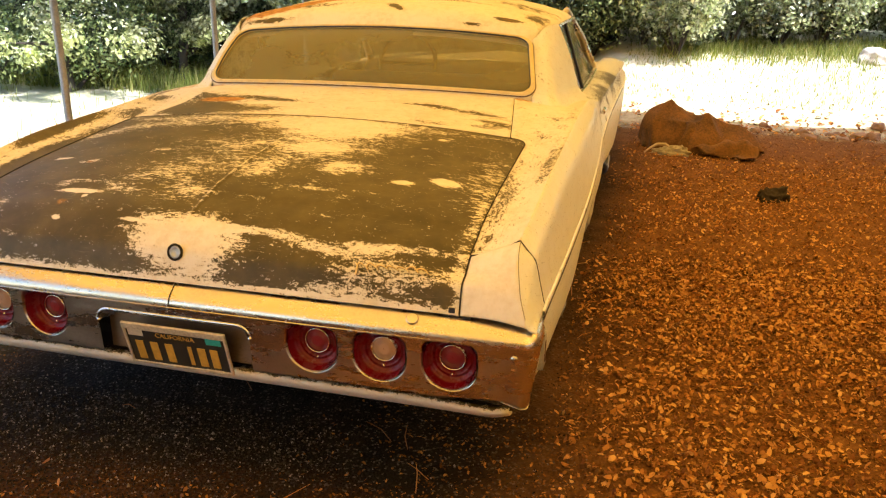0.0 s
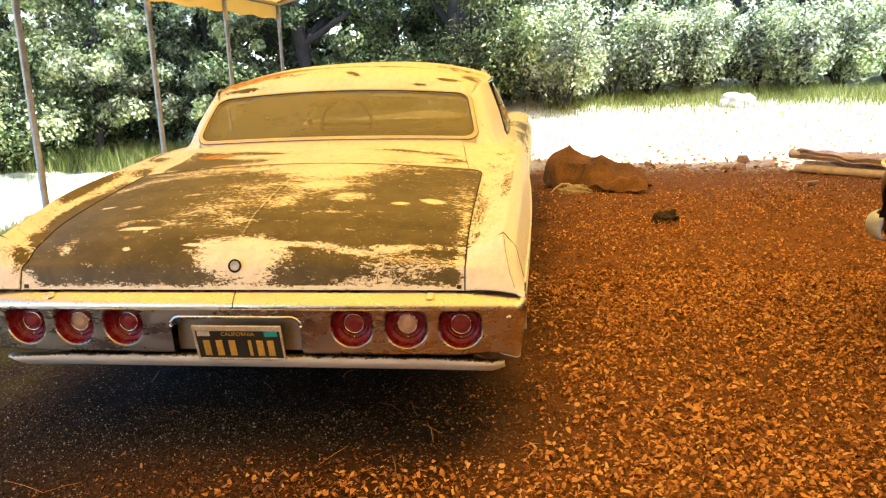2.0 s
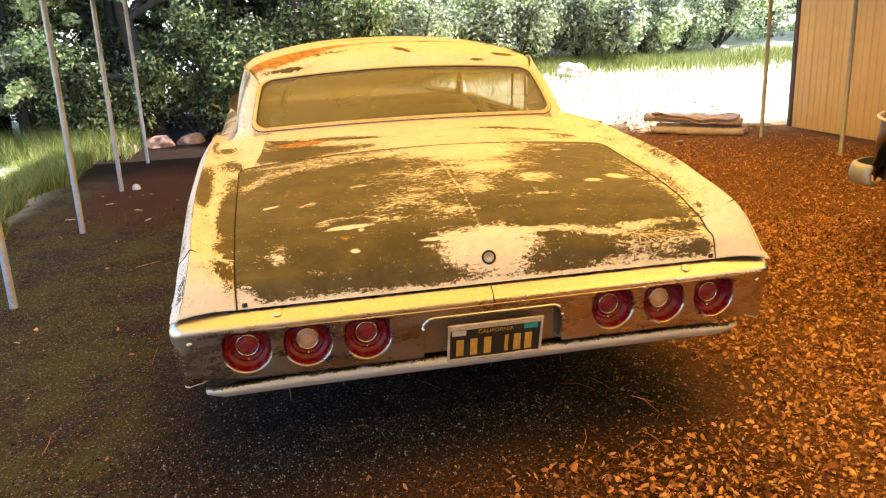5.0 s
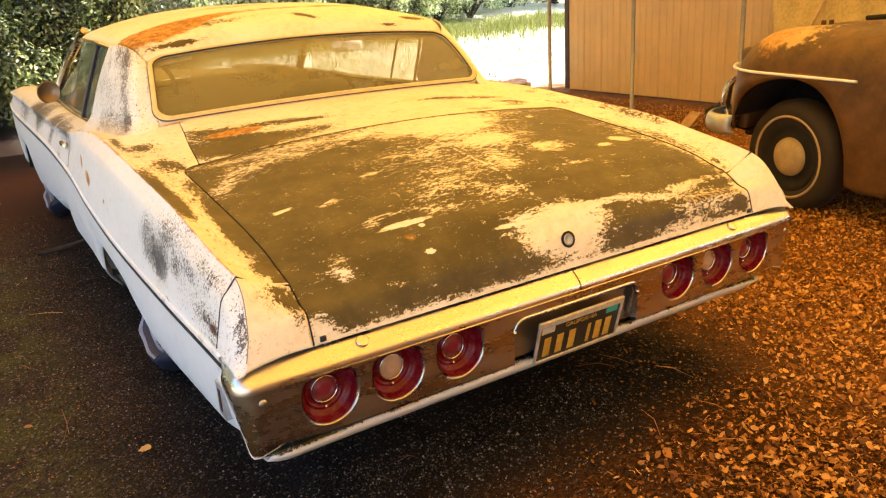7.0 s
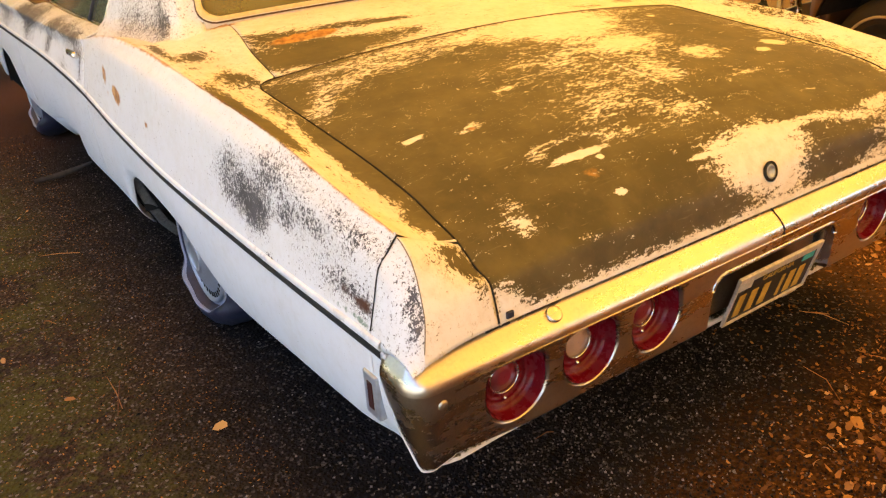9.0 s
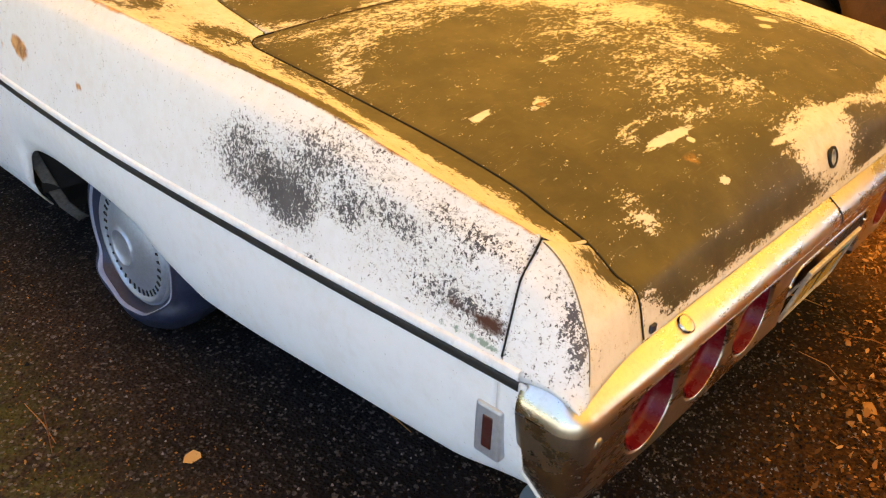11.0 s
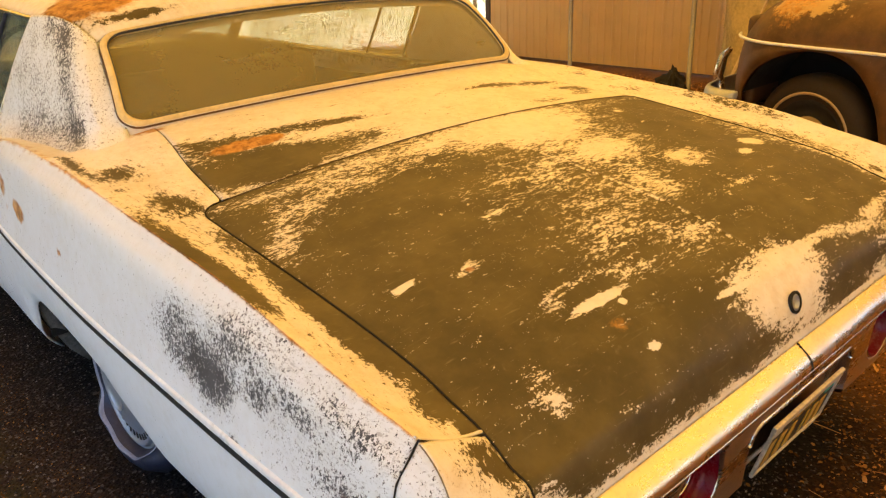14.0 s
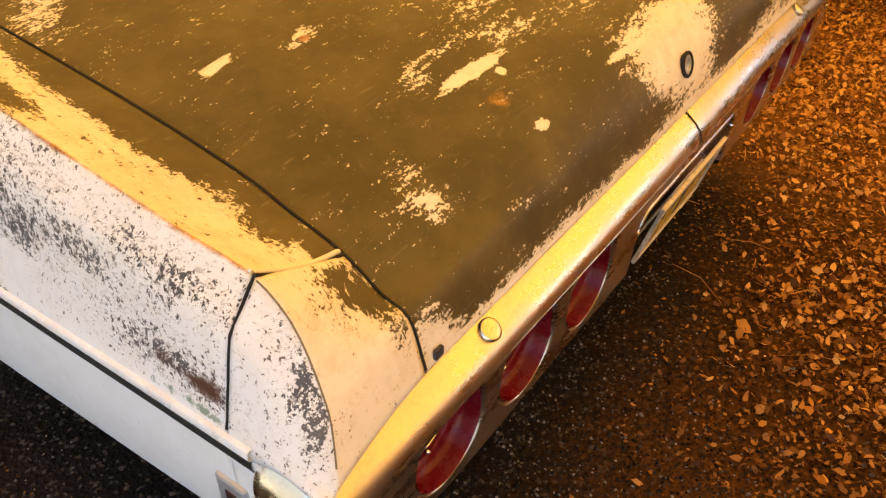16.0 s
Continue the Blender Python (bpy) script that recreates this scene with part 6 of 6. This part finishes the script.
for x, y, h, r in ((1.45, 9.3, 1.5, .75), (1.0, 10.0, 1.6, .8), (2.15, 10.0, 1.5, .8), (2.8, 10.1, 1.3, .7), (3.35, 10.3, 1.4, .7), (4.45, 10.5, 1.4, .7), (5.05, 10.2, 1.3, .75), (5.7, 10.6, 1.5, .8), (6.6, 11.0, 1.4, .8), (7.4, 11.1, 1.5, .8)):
    build_bush(x, y, h, r, 8000, BRUSH, "bush at the top of the sunny bank, leaf tones paled for sun")
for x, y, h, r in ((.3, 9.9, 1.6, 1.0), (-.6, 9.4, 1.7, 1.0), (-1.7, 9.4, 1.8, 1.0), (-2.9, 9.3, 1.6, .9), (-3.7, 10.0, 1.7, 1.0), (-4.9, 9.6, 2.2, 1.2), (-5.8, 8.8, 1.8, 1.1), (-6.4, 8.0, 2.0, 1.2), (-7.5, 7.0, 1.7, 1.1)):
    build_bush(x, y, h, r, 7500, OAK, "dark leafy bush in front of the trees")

# ---------------------------------------------------------------- old truck
TRUCK_PAINT = worn_paint("rusty_brown_truck_paint", 0.3, (0.46, 0.30, 0.11), (0.098, 0.048, 0.015))
TRUCK_HUB = plain("cream_hub", (0.42, 0.33, 0.18), 0.45)
DUSTY_TYRE = plain("dusty_brown_tyre", (0.026, 0.017, 0.010), 0.75, vary=0.4, scale=12, relief=0.3)
CLOTH = plain("brown_canvas", (0.16, 0.078, 0.024), 0.9, vary=0.7, scale=5, relief=0.6, grain=60)


def build_truck():
    truck = tagged(new("pickup_truck"), "old rusty brown rounded pickup truck parked beside the shed", "truck")
    truck.matrix_basis = pose(2.66, 1.115, 0, 0, 0, 0)
    # left front fender: nose towards +y; local x runs inwards, y forwards
    ys = np.linspace(-1.25, .58, 100)
    top = curve([-1.25, -.6, -.1, .2, .36, .46, .53, .58], [1.04, 1.055, 1.06, 1.045, 1.005, .945, .88, .80])

    def arch(y):
        k = np.clip(1 - np.abs((y - .035) / np.where(y > .035, .41, .395)) ** np.where(y > .035, 2.0, 2.3), 0, 1) ** .5
        base = np.interp(y, [-1.25, -.45, .35, .58], [.22, .20, .42, .46])
        return base + (0.785 - base) * k
    rows = []
    ts = np.linspace(0, 1, 40)
    for t in ts:
        row = []
        for y in ys:
            zt, zb = float(top(y)), float(arch(y))
            nose = math.sqrt(max(0, 1 - min(1, max(0, (y - .20) / .385)) ** 2))
            if t < .45:
                a = t / .45 * math.pi / 2
                z = zt - .24 * (1 - math.cos(a))
                x = .34 * (1 - math.sin(a) ** .8)
            else:
                q = (t - .45) / .55
                x = -.015 * math.sin(q * math.pi)
                z = (zt - .24) + (zb - (zt - .24)) * q
            x = x + (1 - nose) * .42
            row.append((x, y, z))
        rows.append(row)
    P = np.array(rows)
    zz = P[..., 2]
    w = .84 - .46 * np.clip((zz - .90) / .08, 0, 1) * np.exp(-((P[..., 1] - .14) / .30) ** 2)
    r = blobs(P[..., 0], P[..., 1], [(.15, .20, .15, .15, .44), (.2, -.25, .10, .16, .25)]) * (zz > .84) + .12
    fender = sheet("front_fender", P, TRUCK_PAINT, truck, w, r, .012, "rounded brown fender with rust on its crown", out=(.5, -.3, .6))
    pts = [(-.014 + .42 * (1 - math.sqrt(max(0, 1 - min(1, max(0, (y - .20) / .385)) ** 2))), y, float(np.interp(y, [-.38, .56], [.795, .822]))) for y in np.linspace(-.38, .56, 34)]
    bar("fender_trim", pts, .0085, MOULDING, truck, "bright fender trim strip")
    # bonnet
    Uv, Yv = grid(np.linspace(-1, 1, 30), np.linspace(-.75, .54, 30))
    X = .86 + .60 * Uv
    Z = 1.038 - .10 * np.abs(Uv) ** 2.4 - .16 * np.clip((Yv - .18) / .36, 0, 1) ** 2.4
    sheet("bonnet", stack(X, Yv, Z), TRUCK_PAINT, truck, .6 + 0 * X, .2 + 0 * X, .01, out=(.86, -.2, .5))
    # cab
    part("cowl", box_bm((1.5, .14, .05), (.86, -.72, 1.06), .02), BLACK, truck)
    Uv, V = grid(np.linspace(-1, 1, 16), np.linspace(0, 1, 10))
    sheet("windscreen", stack(.86 + Uv * (.68 - .06 * V), -.80 - .20 * V, 1.08 + .42 * V), SIDE_GLASS, truck, out=(.86, -2, 1))
    part("cab", box_bm((1.5, 1.1, .85), (.86, -1.45, .66), .16, 5), TRUCK_PAINT_PLAIN, truck, "", True)
    Uv, Vv = grid(np.linspace(-1, 1, 24), np.linspace(-1, 1, 20))
    sheet("cab_roof", stack(.86 + .70 * Uv, -1.5 + .52 * Vv, 1.62 - .10 * np.abs(Uv) ** 3 - .08 * np.abs(Vv) ** 3), TRUCK_PAINT, truck, .8 + 0 * Uv, .15 + 0 * Uv, .02, out=(.86, -1.5, 0))
    part("bench", box_bm((1.2, .14, .5), (.86, -1.80, 1.0), .05, 3), SEAT, truck, "", True)
    for sx in (.20, 1.52):
        bar("cab_post", [(sx, -.80, 1.06), (sx + (.05 if sx < 1 else -.05), -1.02, 1.56)], .03, TRUCK_PAINT_PLAIN, truck)
        bar("cab_post", [(sx, -1.95, 1.06), (sx, -1.95, 1.56)], .04, TRUCK_PAINT_PLAIN, truck)
    part("bed_floor", box_bm((1.46, 1.86, .04), (.86, -3.02, .60), .008), WOOD_BED, truck)
    for x in (.12, 1.60):
        part("bed_side", box_bm((.05, 1.9, .48), (x, -3.0, .80), .015, 3), TRUCK_PAINT_PLAIN, truck)
        part("rear_fender", box_bm((.20, .95, .34), (x + (-.09 if x < 1 else .09), -2.95, .72), .12, 5), TRUCK_PAINT_PLAIN, truck, "", True)
    for y in (-2.07, -3.95):
        part("bed_end", box_bm((1.46, .05, .48), (.86, y, .80), .015, 3), TRUCK_PAINT_PLAIN, truck)
    part("nose_panel", box_bm((1.40, .08, .50), (.88, .455, .68), .035, 3), TRUCK_PAINT_PLAIN, truck, "", True)
    lathe("headlamp", [(.095, -.02), (.10, .02), (.085, .045), (.05, .06), (.001, .065)], (.40, .50, .77), (0, 1, 0), SILVER, truck, seg=30)
    # bumper blade curling round the corner
    path = [(.10, .455), (.072, .50), (.068, .56), (.088, .625), (.14, .685), (.22, .73), (.40, .765), (.86, .785), (1.4, .75)]
    P = np.array([[(x + dx * (1 if i < 4 else .5 if i < 6 else 0), y + dy, .458 + dz) for i, (x, y) in enumerate(path)] for dx, dy, dz in ((.030, -.022, .066), (.012, -.006, .062), (.000, .004, .045), (-.008, .009, .018), (-.009, .009, -.015), (-.002, .003, -.042), (.014, -.008, -.058))])
    sheet("front_bumper", P, SILVER, truck, out=(.8, -.2, .47), thick=.006, label="bent chrome bumper")
    bar("bumper_iron", [(.30, .30, .40), (.30, .70, .44)], .025, BLACK, truck)
    bar("bumper_guard", [(.44, .74, .40), (.42, .765, .54), (.42, .74, .66), (.43, .70, .71)], [.03, .034, .028, .014], BRIGHT, truck, "upright bumper guard")
    # wheel
    for yc, xc, turned in ((.05, .09, -10), (-2.95, .09, 0)):
        wheel = tagged(new("wheel"), "dusty truck wheel with cream hubcap and pale band")
        wheel.parent = truck
        wheel.matrix_basis = pose(xc, yc, .318, 0, 0, turned)
        t = lathe("tyre", [(.19, .17), (.25, .19), (.31, .17), (.335, .12), (.335, .05), (.315, .01), (.28, -.008), (.235, -.006), (.20, .01)], (0, 0, 0), (1, 0, 0), DUSTY_TYRE, wheel, "dusty brown-black tyre", 48)
        lathe("band", [(.248, -.006), (.244, -.012), (.236, -.012), (.232, -.005)], (0, 0, 0), (1, 0, 0), TRUCK_HUB, t, "thin pale band", 48)
        lathe("rim", [(.205, .01), (.20, .0), (.17, .03), (.13, .035), (.11, .02), (.06, .02)], (0, 0, 0), (1, 0, 0), BLACK, wheel, seg=40)
        lathe("hubcap", [(.115, .018), (.112, .004), (.095, -.012), (.06, -.022), (.001, -.026)], (0, 0, 0), (1, 0, 0), TRUCK_HUB, wheel, "domed cream hubcap", 36)
    for k in (0, 1):
        part("hood_hinge", box_bm((.030, .022, .045), (.68 + .05 * k, .27 - .02 * k, 1.036), .006), TRUCK_PAINT_PLAIN, truck, "rusty hinge block on the bonnet")
    P = np.array([[(x, .035 + .41 * math.cos(a), .36 + .44 * math.sin(a)) for x in (.05, .5)] for a in np.linspace(.4, math.pi, 20)])
    sheet("wheel_well", P, BLACK, truck, out=None)
    part("inner_wall", box_bm((.02, .9, .5), (.5, 0, .52), .005), BLACK, truck)
    part("chassis", box_bm((.9, 4.4, .16), (.86, -1.6, .42), .02), BLACK, truck)


WOOD_BED = plain("grey_bed_boards", (0.16, 0.12, 0.085), 0.85, vary=0.4, scale=10)
TRUCK_PAINT_PLAIN = plain("brown_truck_paint", (0.085, 0.042, 0.015), 0.55, vary=0.4, scale=5)
build_truck()

# canvas draped over a stack against the shed wall
def build_covered():
    V, T = grid(np.linspace(0, 1, 34), np.linspace(0, 2 * math.pi, 90, endpoint=False))
    c, q = np.cos(T), np.sin(T)
    r = (np.abs(c) ** 5 + np.abs(q) ** 5) ** (-1 / 5)
    fold = 1 + (.035 * np.sin(T * 11 + V * 2) + .02 * np.sin(T * 27)) * (1 - .6 * V)
    k = np.cos(np.clip((V - .72) / .28, 0, 1) * math.pi / 2) ** .6
    X = 5.20 + .30 * r * c * fold * k
    Y = 1.40 + 1.50 * r * q * fold * (.04 + .96 * k) + .08 * V
    Z = (1.22 + .18 * np.clip((2.4 - Y) / 1.2, 0, 1)) * np.minimum(1, V / .80) * (1 + .02 * np.sin(Y * 7)) + .06 * np.clip((V - .8) / .2, 0, 1)
    ob = sheet("draped_canvas", stack(X, Y, Z), TANK, None, out=(5.2, 1.5, .6), closed=True)
    tagged(ob, "mottled olive canvas draped over a stack by the shed", "canvas cover")


TANK = plain("mottled_olive_canvas", (0.52, 0.42, 0.20), 0.85, vary=0.35, scale=4, relief=0.5, grain=40)
build_covered()


# ---------------------------------------------------------------- things on the yard
def lump(name, at, size, turn, mat, label, category, seed, rough=.22, folds=6, fine=(26, 64)):
    g = np.random.default_rng(seed)
    V, T = grid(np.linspace(0, 1, fine[0]), np.linspace(0, 2 * math.pi, fine[1], endpoint=False))
    ph = g.uniform(0, 6, 6)
    r = 1 + rough * (.5 * np.sin(folds * T + ph[0] + 4 * V) + .35 * np.sin(2 * T + ph[1]) + .3 * np.sin((folds * 2 + 1) * T + ph[2] - 6 * V) + .2 * np.sin(17 * V + 3 * T + ph[3]))
    a = np.cos(V * math.pi / 2) ** .55
    X = size[0] * a * r * np.cos(T)
    Y = size[1] * a * r * np.sin(T)
    Z = size[2] * np.sin(V * math.pi / 2) * (1 + rough * (.6 * np.sin(3 * X / size[0] + ph[4]) + .4 * np.sin(5 * Y / size[1] + ph[5])))
    Q = stack(X, Y, Z)
    k = min(size)
    for i in range(Q.shape[0]):
        for j in range(Q.shape[1]):
            p = Vector([float(c) for c in Q[i, j]]) / k
            d = .5 - abs(noise.noise(p * 1.1 + Vector((seed, 0, 0)))) * 1.6 + .5 * noise.noise(p * 2.6)
            Q[i, j] *= 1 + rough * .8 * d
    Q[..., 2] = np.maximum(Q[..., 2] - .01, -.02)
    ob = sheet(name, Q, mat, None, out=(0, 0, .05), closed=True)
    ob.matrix_basis = pose(*at, 0, 0, turn)
    return tagged(ob, label, category)


def build_bundle():
    """Long heap of canvas, high at one end, its free edge folded over in a flap."""
    bundle = tagged(new("canvas_bundle"), "crumpled brown canvas bundle lying on the soil", "bundle")
    bundle.matrix_basis = pose(1.66, 5.88, 0, 0, 0, -20)
    crest = curve([0, .06, .16, .30, .45, .58, .72, .88, 1], [.08, .32, .385, .36, .31, .33, .26, .19, .06])
    wide = curve([0, .1, .3, .6, .9, 1], [.12, .25, .30, .30, .26, .15])
    T, U = grid(np.linspace(0, 1, 110), np.linspace(-1, 1, 70))
    X = -.56 + 1.12 * T + .03 * np.sin(U * 5 + T * 8)
    Y = wide(T) * U * (1 + .10 * np.sin(T * 17 + U * 2) + .05 * np.sin(T * 41))
    Z = crest(T) * (1 - np.abs(U) ** 1.9) ** .8
    for i in range(T.shape[0]):
        for j in range(T.shape[1]):
            p = Vector((X[i, j] * 3.2, Y[i, j] * 5.0, Z[i, j] * 4))
            w = noise.noise(p * .7)
            a = T[i, j] * 13 + U[i, j] * 1.6 + 2.6 * w
            b = T[i, j] * 5 - U[i, j] * 3.4 + 1.8 * noise.noise(p * .5 + Vector((7, 0, 0)))
            fold = (1 - abs(math.sin(a))) ** 1.5 * .5 + (1 - abs(math.sin(b))) ** 1.2 * .6 - .45
            Z[i, j] = max(-.01, Z[i, j] * (1 + .24 * fold + .06 * w))
            Y[i, j] += .02 * fold
    sheet("canvas", stack(X, Y, Z), CLOTH, bundle, out=(0, 0, -.3), thick=.006)
    T, U = grid(np.linspace(0, 1, 50), np.linspace(0, 1, 18))
    X = -.10 + .66 * T + .03 * np.sin(U * 4)
    Y = -.14 - .20 * U - .03 * np.sin(T * 12 + U * 2) * U
    Z = np.maximum(.012, (.26 - .16 * T) * (1 - .80 * U) + .025 * np.sin(T * 9 + U * 5) + .012 * np.sin(T * 25))
    sheet("folded_flap", stack(X, Y, Z), CLOTH, bundle, out=(0, 1, -.3), thick=.006, label="free canvas edge folded over")


build_bundle()
lump("pale_cloth", (1.40, 5.52, 0), (.17, .05, .075), -10, plain("pale_cloth", (.42, .38, .28), .9, vary=.4), "small pale cloth beside the canvas bundle", "cloth", 5, .3)
strap = bar("pale_strap", [(1.17, 5.50, .008), (1.22, 5.53, .05), (1.28, 5.54, .085), (1.35, 5.53, .09), (1.42, 5.50, .05), (1.47, 5.47, .010)], [.004, .010, .014, .014, .012, .006], plain("pale_strap", (.55, .45, .32), .8, vary=.3))
tagged(strap, "pale cloth strap looped on the soil by the bundle", "strap")
lump("dark_rag", (2.08, 4.02, 0), (.095, .05, .10), 10, plain("dark_rag", (.045, .035, .03), .9), "small dark rag lying on the leaves", "rag", 8, .3)

RUG = plain("faded_rug_back", (0.50, 0.43, 0.40), 0.9, vary=0.3, scale=12, relief=0.4)
RUG_RED = plain("reddish_rug", (0.50, 0.40, 0.38), 0.9, vary=0.5, scale=14, relief=0.4)


def build_roll(p, q, r, mat, label):
    p, q = Vector(p), Vector(q)
    d = (q - p).normalized()
    side = d.cross(Vector((0, 0, 1))).normalized()
    rows = []
    for t in np.linspace(0, 1, 14):
        c = p + (q - p) * t
        row = []
        for k in range(46):
            a = k / 45 * 2 * math.pi * 2.4
            rr = r * (.45 + .55 * k / 45) * (1 + .03 * math.sin(t * 9 + k))
            row.append(c + rr * (math.cos(a) * side + math.sin(a) * .8 * Vector((0, 0, 1))) + Vector((0, 0, r * .8)))
        rows.append(row)
    ob = sheet("rolled_rug", np.array([[tuple(v) for v in row] for row in rows]), mat, None, out=None, thick=.008)
    tagged(ob, label, "rug", "rolled rugs")


build_roll((3.95, 6.72, .0), (4.75, 5.98, .0), .062, RUG, "pale rolled rug lying on the soil")
build_roll((4.08, 6.85, .0), (4.92, 6.15, .0), .075, RUG_RED, "reddish rolled rug lying on the soil")
build_roll((3.92, 6.86, .14), (4.80, 6.10, .105), .07, RUG, "pale rolled rug on top of the others")


def build_folded_rug():
    U, V = grid(np.linspace(0, 1, 44), np.linspace(0, 1, 44))
    a = V * 3 * math.pi
    fold = np.where(np.floor(V * 3) % 2 == 0, V * 3 % 1, 1 - V * 3 % 1)
    along = Vector((.88, -.74, 0)).normalized()
    side = Vector((.64, .77, 0))
    L, W = (U - .5) * 1.0, (fold - .5) * .34
    X = 4.42 + along.x * L + side.x * W
    Y = 6.50 + along.y * L + side.y * W
    Z = .205 + .022 * np.floor(V * 3) + .018 * np.sin(U * 7 + V) + .010 * np.sin(U * 19 + fold * 4) - .05 * U
    ob = sheet("folded_rug", stack(X, Y, Z), RUG_RED, None, out=(4.42, 6.5, -1), thick=.012)
    tagged(ob, "faded patterned rug folded on top of the rolls", "rug")


build_folded_rug()
WOOD = plain("weathered_wood", (0.34, 0.22, 0.12), 0.8, vary=0.4, scale=14, relief=0.4)


def build_board(name, size, at, turn, mat, label):
    ob = part(name, box_bm(size, (0, 0, 0), min(size) * .18), mat, None)
    ob.matrix_basis = pose(*at, *turn)
    tagged(ob, label, "plank")


build_board("wood_block", (.20, .05, .04), (3.82, 5.80, .024), (0, 0, 38), WOOD, "short tan wood block lying by the rugs")
build_board("pale_board", (.50, .12, .05), (5.32, 6.74, .03), (0, 0, -35), plain("pale_board", (.62, .58, .50), .7), "pale board lying at the shed corner")
build_board("leaning_plank", (.40, .11, .030), (4.30, 3.22, .085), (0, -18, 20), WOOD, "short weathered plank tipped up beside the truck")
lump("dark_scrap", (4.74, 3.22, 0), (.20, .11, .21), 35, BLACK, "dark scrap of rubber by the truck bumper", "scrap", 41, .3)
STONE = plain("reddish_stone", (0.30, 0.19, 0.13), 0.85, vary=0.4, scale=9, relief=0.6, grain=50)
g2 = np.random.default_rng(11)
for k in range(60):
    x = g2.uniform(1.5, 5.2)
    y = 7.22 - .05 * x + g2.normal(0, .16)
    r = .02 + .075 * g2.random() ** 2
    lump("stone", (x, y, float(ground_height(x, y))), (r, r * g2.uniform(.6, 1), r * g2.uniform(.5, .9)), g2.uniform(0, 180), STONE, "reddish stone at the edge of the yard", "stone", 100 + k, .15, 3, (10, 20))["group"] = "stones"
for x, y, r in ((-2.55, 8.3, .16), (-2.2, 8.7, .20), (-1.8, 8.9, .18), (-1.4, 9.1, .13)):
    lump("stone", (x, y, float(ground_height(x, y))), (r, r * .8, r * .7), 30, STONE, "large reddish stone by the grass verge", "stone", int(r * 900), .15, 3, (14, 28))["group"] = "stones"
bar("stick", [(-1.10, 3.45, .02), (-.98, 3.42, .035), (-.86, 3.50, .03), (-.80, 3.48, .05)], [.012, .016, .012, .006], BARK, None, "")
tagged(bpy.data.objects["stick"], "dark dead stick lying on the gravel", "stick")
PALE_STONE = plain("pale_boulder", (0.68, 0.65, 0.60), 0.85, vary=0.3, scale=3, relief=0.5, grain=20)
lump("boulder", (3.92, 9.35, float(ground_height(3.92, 9.35)) - .04), (.28, .22, .21), 20, PALE_STONE, "pale sunlit boulder at the foot of the trees", "boulder", 21, .12, 3)
lump("pale_stone", (-2.02, 5.62, 0), (.040, .038, .060), 0, PALE_STONE, "small pale round stone beside a canopy pole", "stone", 33, .05, 3, (12, 20))
CHIP = plain("pale_bark", (0.42, 0.36, 0.28), 0.85, vary=0.4, scale=30)
for x, y, turn in ((-2.14, 4.95, 20), (-1.86, 4.62, -35), (-1.72, 4.2, 60), (-2.35, 4.4, 5)):
    lump("bark_piece", (x, y, float(ground_height(x, y))), (.055, .016, .014), turn, CHIP, "pale piece of bark lying on the gravel", "bark", int(50 + 10 * x * x), .2, 3, (8, 16))["group"] = "bark pieces"
ob = bar("leaning_stick", [(4.86, 2.80, .01), (4.87, 2.45, .92), (4.88, 2.06, 1.75)], [.014, .013, .011], plain("pale_peeled_wood", (0.62, 0.50, 0.30), 0.6), None, "")
tagged(ob, "pale peeled stick leaning on the draped canvas", "stick")
sheet_bm = box_bm((.52, .34, .030), (0, 0, 0), .012, 3)
ob = part("dark_pad", sheet_bm, BLACK, None)
ob.matrix_basis = pose(3.98, 1.20, 1.046, -4, 3, 8)
tagged(ob, "dark rubber pad lying on the truck bonnet", "pad")
